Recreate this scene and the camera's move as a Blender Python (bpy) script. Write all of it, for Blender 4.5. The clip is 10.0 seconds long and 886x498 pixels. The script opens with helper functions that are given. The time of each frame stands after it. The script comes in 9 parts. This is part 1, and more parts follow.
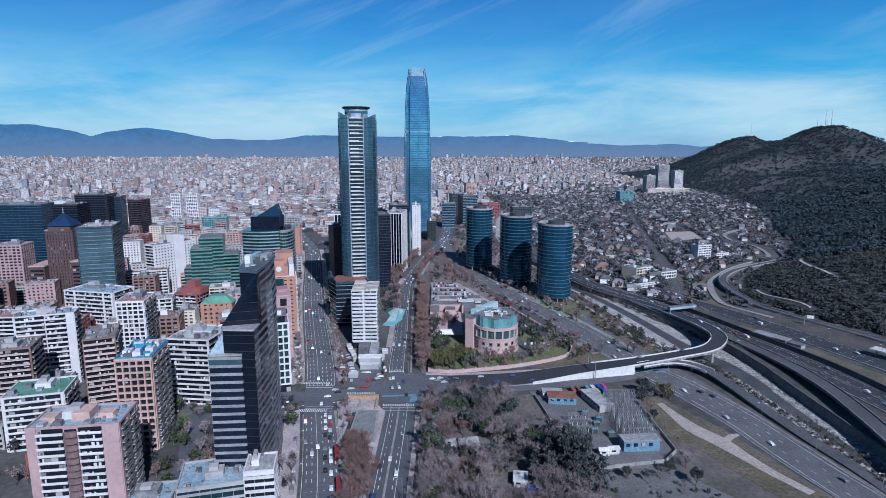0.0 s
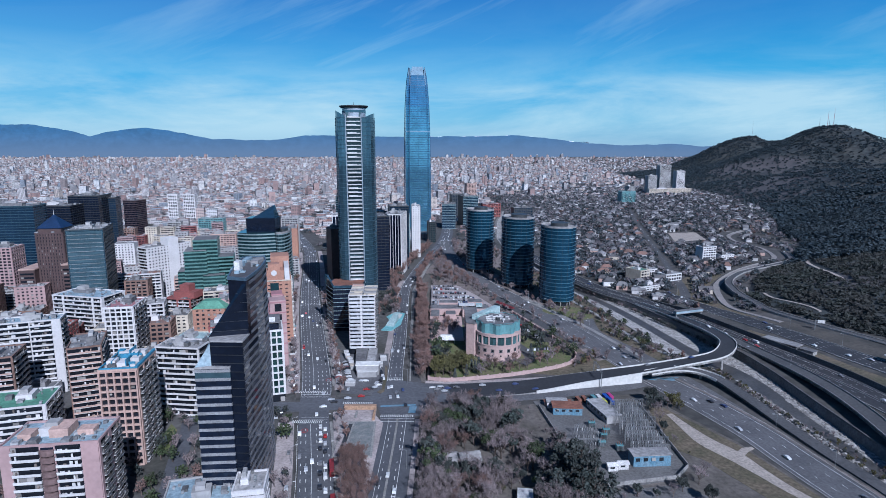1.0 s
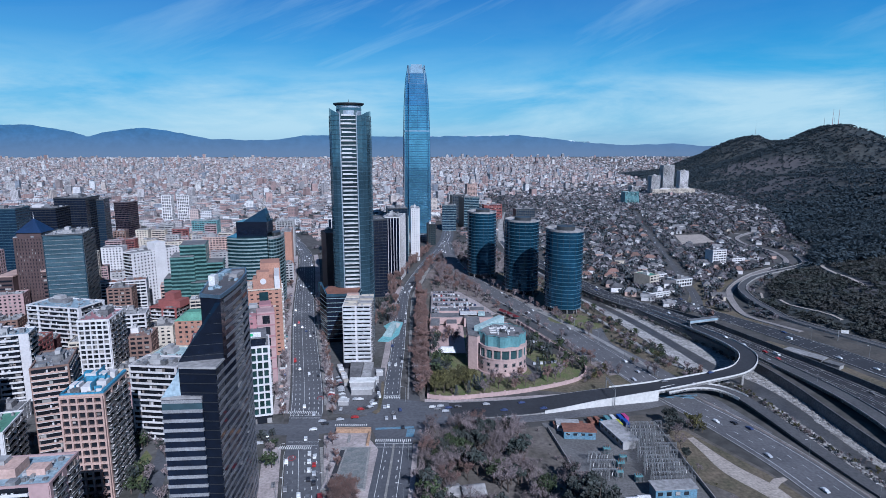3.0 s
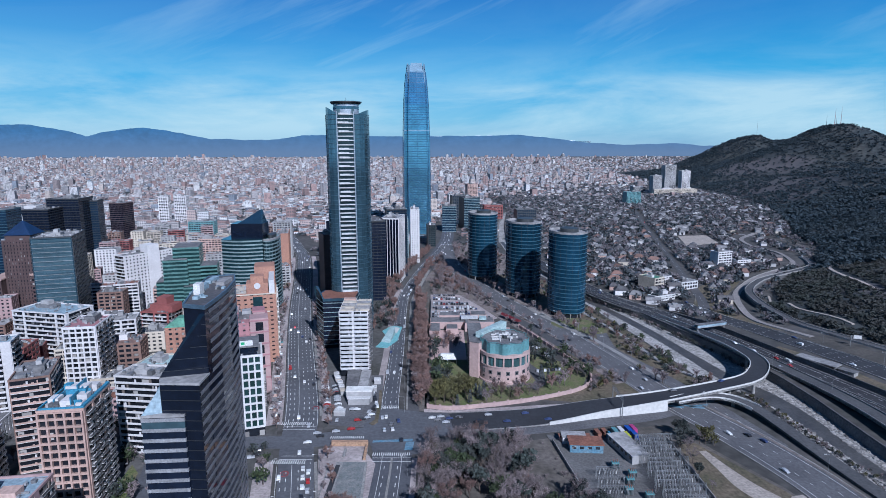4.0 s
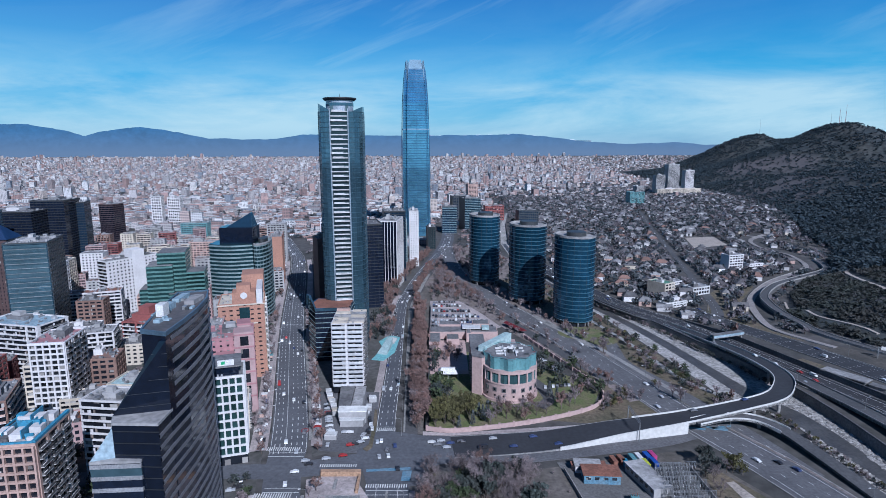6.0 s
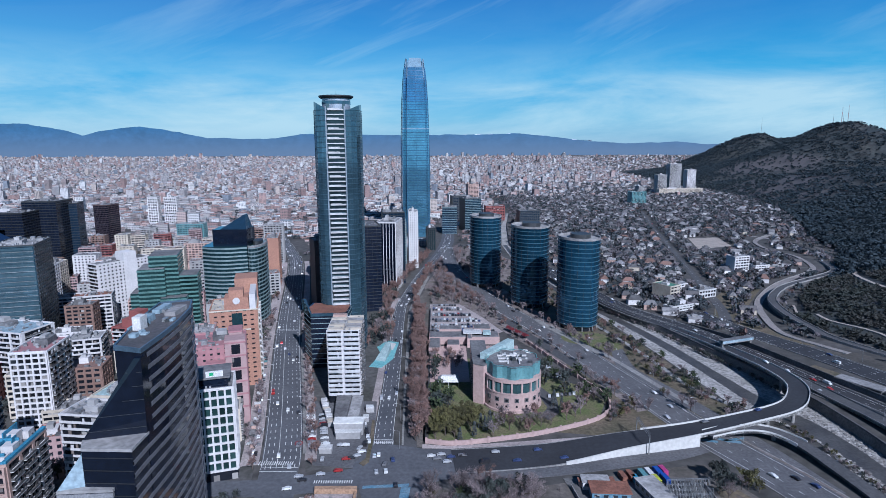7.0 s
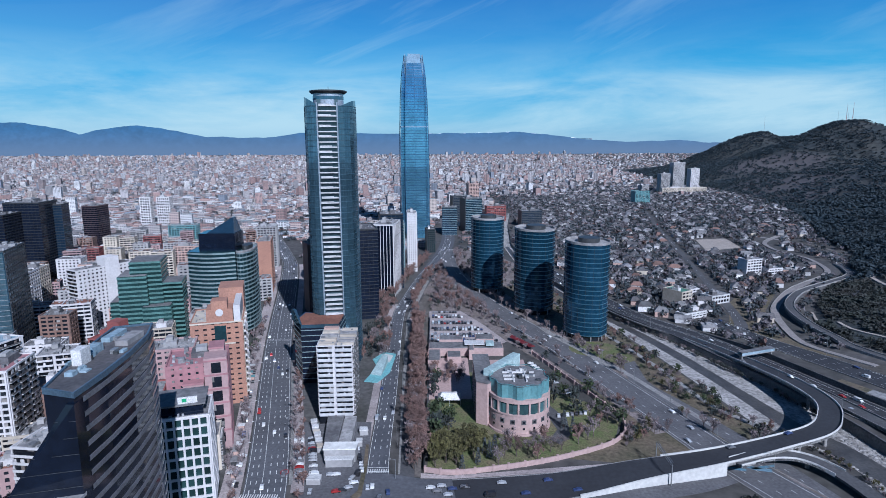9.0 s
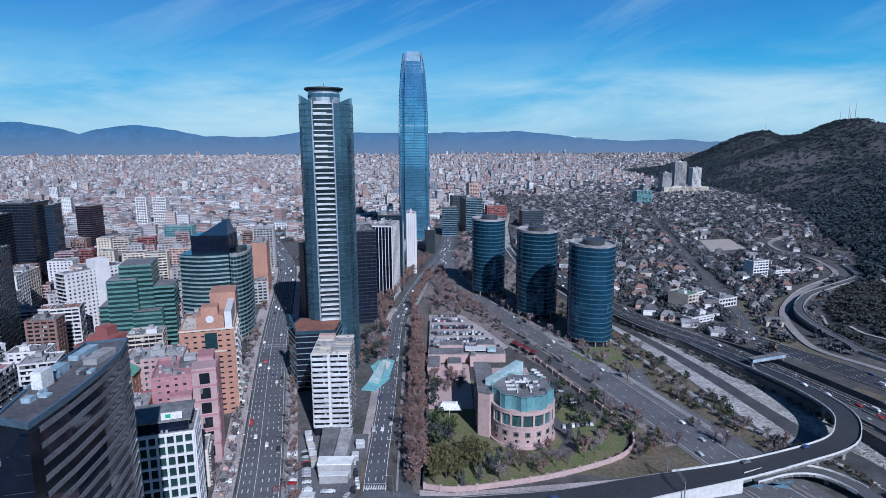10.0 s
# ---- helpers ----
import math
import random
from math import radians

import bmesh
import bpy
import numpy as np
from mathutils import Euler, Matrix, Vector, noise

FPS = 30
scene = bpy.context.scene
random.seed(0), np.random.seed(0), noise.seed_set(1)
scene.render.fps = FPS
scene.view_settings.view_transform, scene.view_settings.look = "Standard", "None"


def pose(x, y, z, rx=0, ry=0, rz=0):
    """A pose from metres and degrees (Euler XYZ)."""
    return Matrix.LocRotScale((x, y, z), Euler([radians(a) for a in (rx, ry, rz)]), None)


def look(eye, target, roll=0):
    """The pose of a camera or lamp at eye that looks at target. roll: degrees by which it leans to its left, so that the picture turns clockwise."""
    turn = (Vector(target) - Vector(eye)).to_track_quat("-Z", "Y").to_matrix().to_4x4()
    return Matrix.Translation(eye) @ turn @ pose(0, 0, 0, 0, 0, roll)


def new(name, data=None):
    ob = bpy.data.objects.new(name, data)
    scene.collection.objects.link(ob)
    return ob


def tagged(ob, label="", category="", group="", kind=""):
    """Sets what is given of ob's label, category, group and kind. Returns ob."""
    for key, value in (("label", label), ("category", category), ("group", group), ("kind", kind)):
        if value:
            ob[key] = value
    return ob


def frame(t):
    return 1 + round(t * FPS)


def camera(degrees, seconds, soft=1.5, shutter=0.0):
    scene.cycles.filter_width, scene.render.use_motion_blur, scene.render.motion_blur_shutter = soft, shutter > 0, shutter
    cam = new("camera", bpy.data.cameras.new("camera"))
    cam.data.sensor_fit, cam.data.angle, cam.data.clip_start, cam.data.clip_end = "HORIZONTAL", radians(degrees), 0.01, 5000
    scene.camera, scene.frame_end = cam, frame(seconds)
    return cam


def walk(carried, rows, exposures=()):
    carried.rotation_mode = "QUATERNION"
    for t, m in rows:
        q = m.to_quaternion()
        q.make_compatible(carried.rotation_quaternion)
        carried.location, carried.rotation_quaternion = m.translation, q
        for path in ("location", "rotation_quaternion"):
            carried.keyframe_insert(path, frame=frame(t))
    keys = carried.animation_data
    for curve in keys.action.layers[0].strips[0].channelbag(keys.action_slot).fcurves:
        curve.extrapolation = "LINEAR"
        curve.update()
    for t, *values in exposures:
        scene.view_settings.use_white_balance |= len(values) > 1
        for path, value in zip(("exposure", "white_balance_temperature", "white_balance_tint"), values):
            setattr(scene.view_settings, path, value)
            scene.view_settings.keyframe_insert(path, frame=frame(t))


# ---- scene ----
cam = camera(74, 10.0, soft=0.85)
walk(cam, [
    (0.0, pose(0.00, 0.0, 156.10, 80.200, 0.000, 0.000)),
    (1.0, pose(-0.10, 14.75, 156.08, 80.200, 0.027, 0.004)),
    (2.5, pose(-0.26, 36.88, 156.05, 80.195, 0.066, 0.006)),
    (4.0, pose(-0.42, 59.00, 156.02, 80.172, 0.106, 0.003)),
    (5.0, pose(-0.52, 73.75, 156.00, 80.144, 0.132, -0.002)),
    (6.2, pose(-0.64, 91.45, 155.98, 80.096, 0.164, -0.013)),
    (7.5, pose(-0.78, 110.63, 155.95, 80.030, 0.199, -0.028)),
    (9.0, pose(-0.94, 132.75, 155.92, 79.930, 0.238, -0.053)),
    (10.0, pose(-1.04, 147.50, 155.90, 79.860, 0.265, -0.071)),
], exposures=[(0.0, 0.5, 5350, 10.0), (10.0, 0.5, 5350, 10.0)])

# ---- light ----
SUN_EL, SUN_DIR = 36.0, Vector((0.37, -0.93, 0)).normalized()
world = bpy.data.worlds.new("sky")
scene.world = world
world.use_nodes = True
wn, wl = world.node_tree.nodes, world.node_tree.links
wn.clear()
w_out = wn.new("ShaderNodeOutputWorld")
w_bg = wn.new("ShaderNodeBackground")
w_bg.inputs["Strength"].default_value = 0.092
sky = wn.new("ShaderNodeTexSky")
sky.sky_type = "NISHITA"
sky.sun_disc = False
sky.sun_elevation = radians(SUN_EL)
sky.sun_rotation = math.atan2(SUN_DIR.x, SUN_DIR.y)
sky.altitude = 700
sky.air_density, sky.dust_density, sky.ozone_density = 1.0, 0.6, 3.0
tc = wn.new("ShaderNodeTexCoord")
sep = wn.new("ShaderNodeSeparateXYZ")
wl.new(tc.outputs["Generated"], sep.inputs[0])
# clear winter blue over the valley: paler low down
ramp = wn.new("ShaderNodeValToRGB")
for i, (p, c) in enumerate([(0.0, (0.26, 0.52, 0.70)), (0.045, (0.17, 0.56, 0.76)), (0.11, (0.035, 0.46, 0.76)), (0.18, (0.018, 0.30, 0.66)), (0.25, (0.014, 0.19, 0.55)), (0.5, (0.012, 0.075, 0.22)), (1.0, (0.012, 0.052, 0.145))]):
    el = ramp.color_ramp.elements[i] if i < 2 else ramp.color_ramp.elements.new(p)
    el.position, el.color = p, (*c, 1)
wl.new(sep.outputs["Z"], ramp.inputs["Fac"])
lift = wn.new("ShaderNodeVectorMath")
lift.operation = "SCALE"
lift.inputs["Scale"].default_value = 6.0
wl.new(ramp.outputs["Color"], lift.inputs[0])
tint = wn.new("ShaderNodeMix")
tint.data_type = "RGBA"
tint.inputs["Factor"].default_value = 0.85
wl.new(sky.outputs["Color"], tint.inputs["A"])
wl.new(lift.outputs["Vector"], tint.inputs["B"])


def streaks(turn, scale, detail, lo, hi, heights):
    """Cirrus: noise drawn out along a tilted line, kept to some heights."""
    r = wn.new("ShaderNodeMapping")
    r.inputs["Rotation"].default_value = (0.0, radians(turn), 0.0)
    wl.new(tc.outputs["Generated"], r.inputs["Vector"])
    q = wn.new("ShaderNodeMapping")
    q.inputs["Scale"].default_value = scale
    wl.new(r.outputs["Vector"], q.inputs["Vector"])
    cn = wn.new("ShaderNodeTexNoise")
    cn.inputs["Scale"].default_value, cn.inputs["Detail"].default_value, cn.inputs["Roughness"].default_value = 1.0, detail, 0.6
    cn.inputs["Distortion"].default_value = 0.35
    wl.new(q.outputs["Vector"], cn.inputs["Vector"])
    low = wn.new("ShaderNodeValToRGB")
    for i, (p, v) in enumerate(heights):
        el = low.color_ramp.elements[i] if i < 2 else low.color_ramp.elements.new(p)
        el.position, el.color = p, (v, v, v, 1)
    wl.new(sep.outputs["Z"], low.inputs["Fac"])
    cr = wn.new("ShaderNodeMapRange")
    cr.inputs["From Min"].default_value, cr.inputs["From Max"].default_value = lo, hi
    wl.new(cn.outputs["Fac"], cr.inputs["Value"])
    cm = wn.new("ShaderNodeMath")
    cm.operation = "MULTIPLY"
    wl.new(cr.outputs["Result"], cm.inputs[0])
    wl.new(low.outputs["Color"], cm.inputs[1])
    return cm


band = streaks(4, (2.6, 2.6, 12.0), 8.0, 0.36, 0.60, [(0.0, 0.35), (0.03, 0.8), (0.085, 0.8), (0.115, 0.3), (0.16, 0.06), (0.3, 0.0)])
high = streaks(24, (1.6, 1.6, 16.0), 6.0, 0.53, 0.78, [(0.0, 0.0), (0.07, 0.2), (0.13, 0.32), (0.25, 0.3), (0.45, 0.1)])
both = wn.new("ShaderNodeMath")
both.operation = "MAXIMUM"
wl.new(band.outputs["Value"], both.inputs[0])
wl.new(high.outputs["Value"], both.inputs[1])
cloud = wn.new("ShaderNodeMix")
cloud.data_type = "RGBA"
cloud.inputs["B"].default_value = (4.5, 5.7, 5.6, 1)
wl.new(both.outputs["Value"], cloud.inputs["Factor"])
wl.new(tint.outputs["Result"], cloud.inputs["A"])
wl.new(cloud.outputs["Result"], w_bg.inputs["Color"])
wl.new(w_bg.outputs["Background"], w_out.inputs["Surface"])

sun = new("sun", bpy.data.lights.new("sun", "SUN"))
sun.data.energy, sun.data.angle, sun.data.color = 4.2, radians(0.6), (0.985, 0.945, 0.945)
ce = math.cos(radians(SUN_EL))
sun.matrix_world = look((SUN_DIR.x * ce * 500, SUN_DIR.y * ce * 500, math.sin(radians(SUN_EL)) * 500), (0, 0, 0))

# ---- materials ----
MATS = {}


def mat(name, col, rough=0.8, metal=0.0, col2=None, scale=0.15, fine=2.0, rnd=0.0, bump=0.0, island=0.0, spec=0.5, amount=0.35):
    """A surface with stains at two sizes, and its own shade for each object (rnd) or each piece (island)."""
    m = bpy.data.materials.new(name)
    m.use_nodes = True
    n, l = m.node_tree.nodes, m.node_tree.links
    b = n["Principled BSDF"]
    b.inputs["Roughness"].default_value, b.inputs["Metallic"].default_value = rough, metal
    b.inputs["Specular IOR Level"].default_value = spec
    geo = n.new("ShaderNodeNewGeometry")
    big, small = n.new("ShaderNodeTexNoise"), n.new("ShaderNodeTexNoise")
    big.inputs["Scale"].default_value, small.inputs["Scale"].default_value = scale, fine
    big.inputs["Detail"].default_value, small.inputs["Detail"].default_value = 4, 3
    for t in (big, small):
        l.new(geo.outputs["Position"], t.inputs["Vector"])
    c2 = col2 or tuple(c * 0.72 for c in col)
    mix = n.new("ShaderNodeMix")
    mix.data_type = "RGBA"
    mix.inputs["A"].default_value, mix.inputs["B"].default_value = (*col, 1), (*c2, 1)
    mr = n.new("ShaderNodeMapRange")
    mr.inputs["From Min"].default_value, mr.inputs["From Max"].default_value = 0.38, 0.66
    l.new(big.outputs["Fac"], mr.inputs["Value"])
    l.new(mr.outputs["Result"], mix.inputs["Factor"])
    val = n.new("ShaderNodeMapRange")
    val.inputs["From Min"].default_value, val.inputs["From Max"].default_value = 0.3, 0.7
    val.inputs["To Min"].default_value, val.inputs["To Max"].default_value = 1 - amount, 1 + amount * 0.6
    l.new(small.outputs["Fac"], val.inputs["Value"])
    hsv = n.new("ShaderNodeHueSaturation")
    l.new(mix.outputs["Result"], hsv.inputs["Color"])
    out = val.outputs["Result"]
    for weight, node, sock in ((rnd, "ShaderNodeObjectInfo", "Random"), (island, "ShaderNodeNewGeometry", "Random Per Island")):
        if weight:
            src = n.new(node)
            r = n.new("ShaderNodeMapRange")
            r.inputs["To Min"].default_value, r.inputs["To Max"].default_value = 1 - weight, 1 + weight
            l.new(src.outputs[sock], r.inputs["Value"])
            mul = n.new("ShaderNodeMath")
            mul.operation = "MULTIPLY"
            l.new(out, mul.inputs[0])
            l.new(r.outputs["Result"], mul.inputs[1])
            out = mul.outputs["Value"]
    l.new(out, hsv.inputs["Value"])
    l.new(hsv.outputs["Color"], b.inputs["Base Color"])
    if bump:
        bp = n.new("ShaderNodeBump")
        bp.inputs["Strength"].default_value, bp.inputs["Distance"].default_value = bump, 0.3
        l.new(small.outputs["Fac"], bp.inputs["Height"])
        l.new(bp.outputs["Normal"], b.inputs["Normal"])
    MATS[name] = m
    return m


def glass(name, col, rough=0.06, metal=0.75, wave=0.02, rnd=0.25, cell=3.2, blinds=0.0):
    """Coated facade glass: panes slightly out of true, some with drawn blinds."""
    m = mat(name, col, rough, metal, None, 0.05, 0.4, rnd=rnd, amount=0.25)
    n, l = m.node_tree.nodes, m.node_tree.links
    b = n["Principled BSDF"]
    geo = n.new("ShaderNodeNewGeometry")
    vor = n.new("ShaderNodeTexVoronoi")
    vor.inputs["Scale"].default_value = 1.0 / cell
    l.new(geo.outputs["Position"], vor.inputs["Vector"])
    bp = n.new("ShaderNodeBump")
    bp.inputs["Strength"].default_value, bp.inputs["Distance"].default_value = wave, 1.0
    l.new(vor.outputs["Color"], bp.inputs["Height"])
    l.new(bp.outputs["Normal"], b.inputs["Normal"])
    if blinds:
        snap = n.new("ShaderNodeVectorMath")
        snap.operation = "SNAP"
        snap.inputs[1].default_value = (cell, cell, 3.1)
        l.new(geo.outputs["Position"], snap.inputs[0])
        white = n.new("ShaderNodeTexWhiteNoise")
        l.new(snap.outputs["Vector"], white.inputs["Vector"])
        split = n.new("ShaderNodeSeparateColor")
        l.new(white.outputs["Color"], split.inputs[0])
        drawn = n.new("ShaderNodeMath")
        drawn.operation = "LESS_THAN"
        drawn.inputs[1].default_value = blinds
        l.new(split.outputs["Red"], drawn.inputs[0])
        shade = n.new("ShaderNodeMix")
        shade.data_type = "RGBA"
        shade.inputs["A"].default_value, shade.inputs["B"].default_value = (0.16, 0.15, 0.145, 1), (0.42, 0.40, 0.38, 1)
        l.new(split.outputs["Green"], shade.inputs["Factor"])
        over = n.new("ShaderNodeMix")
        over.data_type = "RGBA"
        l.new(drawn.outputs["Value"], over.inputs["Factor"])
        old = b.inputs["Base Color"].links[0].from_socket
        l.new(old, over.inputs["A"])
        l.new(shade.outputs["Result"], over.inputs["B"])
        l.new(over.outputs["Result"], b.inputs["Base Color"])
    return m


mat("asphalt", (0.092, 0.095, 0.107), 0.9, col2=(0.068, 0.07, 0.08), scale=0.04, fine=0.5, amount=0.25)
mat("asphalt_dark", (0.0274, 0.0289, 0.035), 0.9, col2=(0.0198, 0.0205, 0.0251), scale=0.04, fine=0.5, amount=0.25)
mat("asphalt_old", (0.076, 0.0745, 0.0775), 0.9, col2=(0.0532, 0.0532, 0.057), scale=0.03, fine=0.6, amount=0.3)
mat("paint_white", (0.66, 0.66, 0.65), 0.7, fine=1.2, amount=0.45)
mat("paint_yellow", (0.456, 0.342, 0.076), 0.7)
mat("pavement", (0.37, 0.32, 0.31), 0.9, col2=(0.25, 0.215, 0.21), scale=0.05, fine=0.7, amount=0.3)
mat("yard_ground", (0.09, 0.086, 0.084), 0.95, col2=(0.05, 0.049, 0.043), scale=0.03, fine=0.3, amount=0.4)
# rail tone for right-hand sides only, their shade put into the colour
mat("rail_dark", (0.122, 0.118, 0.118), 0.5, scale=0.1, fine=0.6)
mat("slim_band", (0.0532, 0.0988, 0.129), 0.35, 0.4)
mat("kerb", (0.258, 0.247, 0.236), 0.9, fine=0.8)
mat("concrete", (0.258, 0.251, 0.243), 0.85, col2=(0.198, 0.19, 0.186), scale=0.08, fine=0.8, bump=0.1)
mat("concrete_pale", (0.504, 0.496, 0.475), 0.85, col2=(0.445, 0.437, 0.424), scale=0.07, fine=0.6, amount=0.14)
mat("concrete_dark", (0.0912, 0.0912, 0.095), 0.85, scale=0.08, fine=0.8)
mat("city_ground", (0.075, 0.069, 0.066), 0.95, col2=(0.045, 0.043, 0.039), scale=0.012, fine=0.12, amount=0.5)
mat("river_bed", (0.34, 0.325, 0.315), 0.95, col2=(0.23, 0.22, 0.21), scale=0.06, fine=0.5, bump=0.5, amount=0.5)
mat("river_wall", (0.152, 0.144, 0.137), 0.9, scale=0.1, fine=0.8, bump=0.3)
mat("water", (0.057, 0.057, 0.0547), 0.25, col2=(0.0912, 0.0874, 0.0798), scale=0.08, fine=0.9, bump=0.1)
mat("lawn", (0.092, 0.112, 0.036), 0.95, col2=(0.14, 0.118, 0.066), scale=0.11, fine=0.9, bump=0.3, amount=0.45)
mat("dry_grass", (0.125, 0.098, 0.068), 0.95, col2=(0.072, 0.066, 0.038), scale=0.05, fine=0.5, bump=0.3, amount=0.45)
mat("dirt", (0.125, 0.109, 0.0988), 0.95, col2=(0.0722, 0.0638, 0.0532), scale=0.05, fine=0.4, bump=0.3, amount=0.4)
mat("dirt_dark", (0.076, 0.0669, 0.057), 0.95, col2=(0.0456, 0.0418, 0.0365), scale=0.05, fine=0.4, bump=0.3, amount=0.4)
mat("gravel", (0.129, 0.125, 0.125), 0.95, col2=(0.0874, 0.0836, 0.0821), scale=0.06, fine=0.8, amount=0.3)
mat("sand_path", (0.35, 0.304, 0.266), 0.95, col2=(0.281, 0.243, 0.213), scale=0.1, fine=0.8)
# hill ground: blue of the distance haze mixed into its own colour
hill_scrub = mat("hill_scrub", (0.022, 0.030, 0.034), 0.95, col2=(0.044, 0.045, 0.042), scale=0.011, fine=0.09, bump=0.6, amount=0.6)
mat("bark", (0.0988, 0.076, 0.0646), 0.95, rnd=0.3)
mat("leaf_red", (0.155, 0.094, 0.08), 0.9, col2=(0.122, 0.08, 0.073), rnd=0.2, island=0.2, scale=0.1)
mat("leaf_bare", (0.196, 0.158, 0.16), 0.95, col2=(0.144, 0.116, 0.12), rnd=0.3, island=0.35, scale=0.1)
mat("leaf_green", (0.04, 0.06, 0.0224), 0.8, col2=(0.028, 0.04, 0.016), rnd=0.35, island=0.4, scale=0.1)
mat("leaf_dark", (0.030, 0.040, 0.036), 0.85, col2=(0.046, 0.050, 0.047), rnd=0.3, island=0.35, scale=0.1)
# hill leaves carry painted haze, a dark blue tint
mat("leaf_hill_haze", (0.016, 0.030, 0.041), 0.9, col2=(0.025, 0.037, 0.045), island=0.2, scale=0.012)
mat("leaf_scrub", (0.030, 0.037, 0.032), 0.9, col2=(0.046, 0.045, 0.042), island=0.2, scale=0.03)
# suburb and far trees are shifted towards blue, haze put into the colour
mat("leaf_suburb", (0.138, 0.122, 0.134), 0.9, col2=(0.092, 0.085, 0.094), island=0.3, scale=0.02)
mat("leaf_far_haze", (0.036, 0.048, 0.056), 0.9, col2=(0.058, 0.064, 0.070), island=0.35, scale=0.02)
mat("far_house", (0.58, 0.57, 0.57), 0.85, island=0.35)
mat("far_roof", (0.085, 0.078, 0.082), 0.9, col2=(0.17, 0.17, 0.18), island=0.7)
mat("leaf_olive", (0.092, 0.084, 0.028), 0.85, col2=(0.064, 0.06, 0.024), rnd=0.3, island=0.35, scale=0.1)
mat("leaf_spruce", (0.072, 0.084, 0.088), 0.85, rnd=0.2, island=0.3, scale=0.1)
mat("white_wall", (0.521, 0.504, 0.504), 0.8, col2=(0.462, 0.445, 0.445), scale=0.09, fine=0.9, rnd=0.1, amount=0.12)
mat("cream_wall", (0.502, 0.441, 0.365), 0.8, scale=0.06, fine=0.5, rnd=0.08, amount=0.15)
mat("grey_wall", (0.319, 0.312, 0.312), 0.8, scale=0.06, fine=0.5, rnd=0.1, amount=0.15)
mat("pink_wall", (0.35, 0.236, 0.232), 0.8, col2=(0.296, 0.201, 0.199), scale=0.06, fine=0.5, amount=0.12)
mat("rose_wall", (0.319, 0.16, 0.171), 0.8, col2=(0.274, 0.137, 0.148), scale=0.06, fine=0.5, amount=0.15)
mat("orange_brick", (0.342, 0.179, 0.125), 0.85, col2=(0.289, 0.152, 0.11), scale=0.1, fine=1.0, amount=0.2)
mat("red_brick", (0.243, 0.076, 0.0684), 0.85, col2=(0.19, 0.0608, 0.057), scale=0.1, fine=1.0, amount=0.2)
mat("brown_brick", (0.198, 0.122, 0.0988), 0.85, scale=0.1, fine=1.0, amount=0.2)
mat("salmon_frame", (0.45, 0.31, 0.265), 0.85, scale=0.1, fine=1.0, amount=0.2)
mat("dark_stone", (0.076, 0.0471, 0.0456), 0.6, scale=0.1, fine=0.8, amount=0.2)
mat("embassy_stone", (0.395, 0.281, 0.258), 0.8, col2=(0.35, 0.251, 0.236), scale=0.08, fine=0.6, amount=0.15)
mat("teal_panel", (0.12, 0.25, 0.262), 0.45, col2=(0.09, 0.20, 0.215), scale=0.1, fine=0.7, amount=0.2)
mat("teal_roof", (0.36, 0.47, 0.47), 0.6, scale=0.1, fine=0.8)
mat("green_roof", (0.106, 0.258, 0.182), 0.7, scale=0.1, fine=0.8)
mat("blue_paint", (0.0532, 0.228, 0.357), 0.6, scale=0.2, fine=1.2)
mat("blue_tarp", (0.0152, 0.0684, 0.319), 0.6)
mat("red_paint", (0.251, 0.0304, 0.0342), 0.5)
mat("magenta_paint", (0.38, 0.0456, 0.167), 0.5)
mat("yellow_green", (0.418, 0.456, 0.038), 0.6)
mat("blue_metal", (0.02, 0.045, 0.11), 0.4, 0.3)
mat("roof_grey", (0.163, 0.16, 0.163), 0.85, col2=(0.103, 0.1, 0.106), scale=0.08, fine=0.5, rnd=0.25, amount=0.35)
mat("roof_pale", (0.304, 0.296, 0.293), 0.85, col2=(0.205, 0.198, 0.201), scale=0.08, fine=0.5, rnd=0.15)
mat("roof_blue", (0.27, 0.35, 0.40), 0.6, col2=(0.20, 0.275, 0.325), scale=0.1, fine=0.7)
mat("roof_rust", (0.213, 0.0912, 0.0608), 0.85, scale=0.15, fine=0.9)
mat("roof_tile", (0.182, 0.106, 0.0874), 0.9, col2=(0.144, 0.0912, 0.076), rnd=0.3, island=0.3)
mat("metal_white", (0.588, 0.58, 0.571), 0.5, rnd=0.1)
mat("metal_grey", (0.304, 0.312, 0.319), 0.45, 0.5, rnd=0.2)
mat("steel_dark", (0.0608, 0.0646, 0.0684), 0.5, 0.3)
mat("asphalt_pale", (0.167, 0.16, 0.16), 0.9, col2=(0.122, 0.118, 0.118), scale=0.05, fine=0.6, amount=0.25)
mat("asphalt_worn", (0.108, 0.106, 0.113), 0.9, col2=(0.078, 0.077, 0.083), scale=0.06, fine=0.7, amount=0.3)
mat("asphalt_cool", (0.078, 0.081, 0.093), 0.9, col2=(0.06, 0.063, 0.074), scale=0.05, fine=0.6, amount=0.22)
mat("roof_dark", (0.10, 0.092, 0.095), 0.7, col2=(0.06, 0.058, 0.062), scale=0.15, fine=0.9, amount=0.35)
mat("court_gravel", (0.144, 0.156, 0.156), 0.9, col2=(0.205, 0.205, 0.201), scale=0.3, fine=1.4, amount=0.35)
mat("tan_wall", (0.365, 0.228, 0.144), 0.85, col2=(0.304, 0.198, 0.129), scale=0.2, fine=1.0)
mat("shed_blue", (0.0912, 0.19, 0.266), 0.6, col2=(0.144, 0.22, 0.274), scale=0.2, fine=1.0)
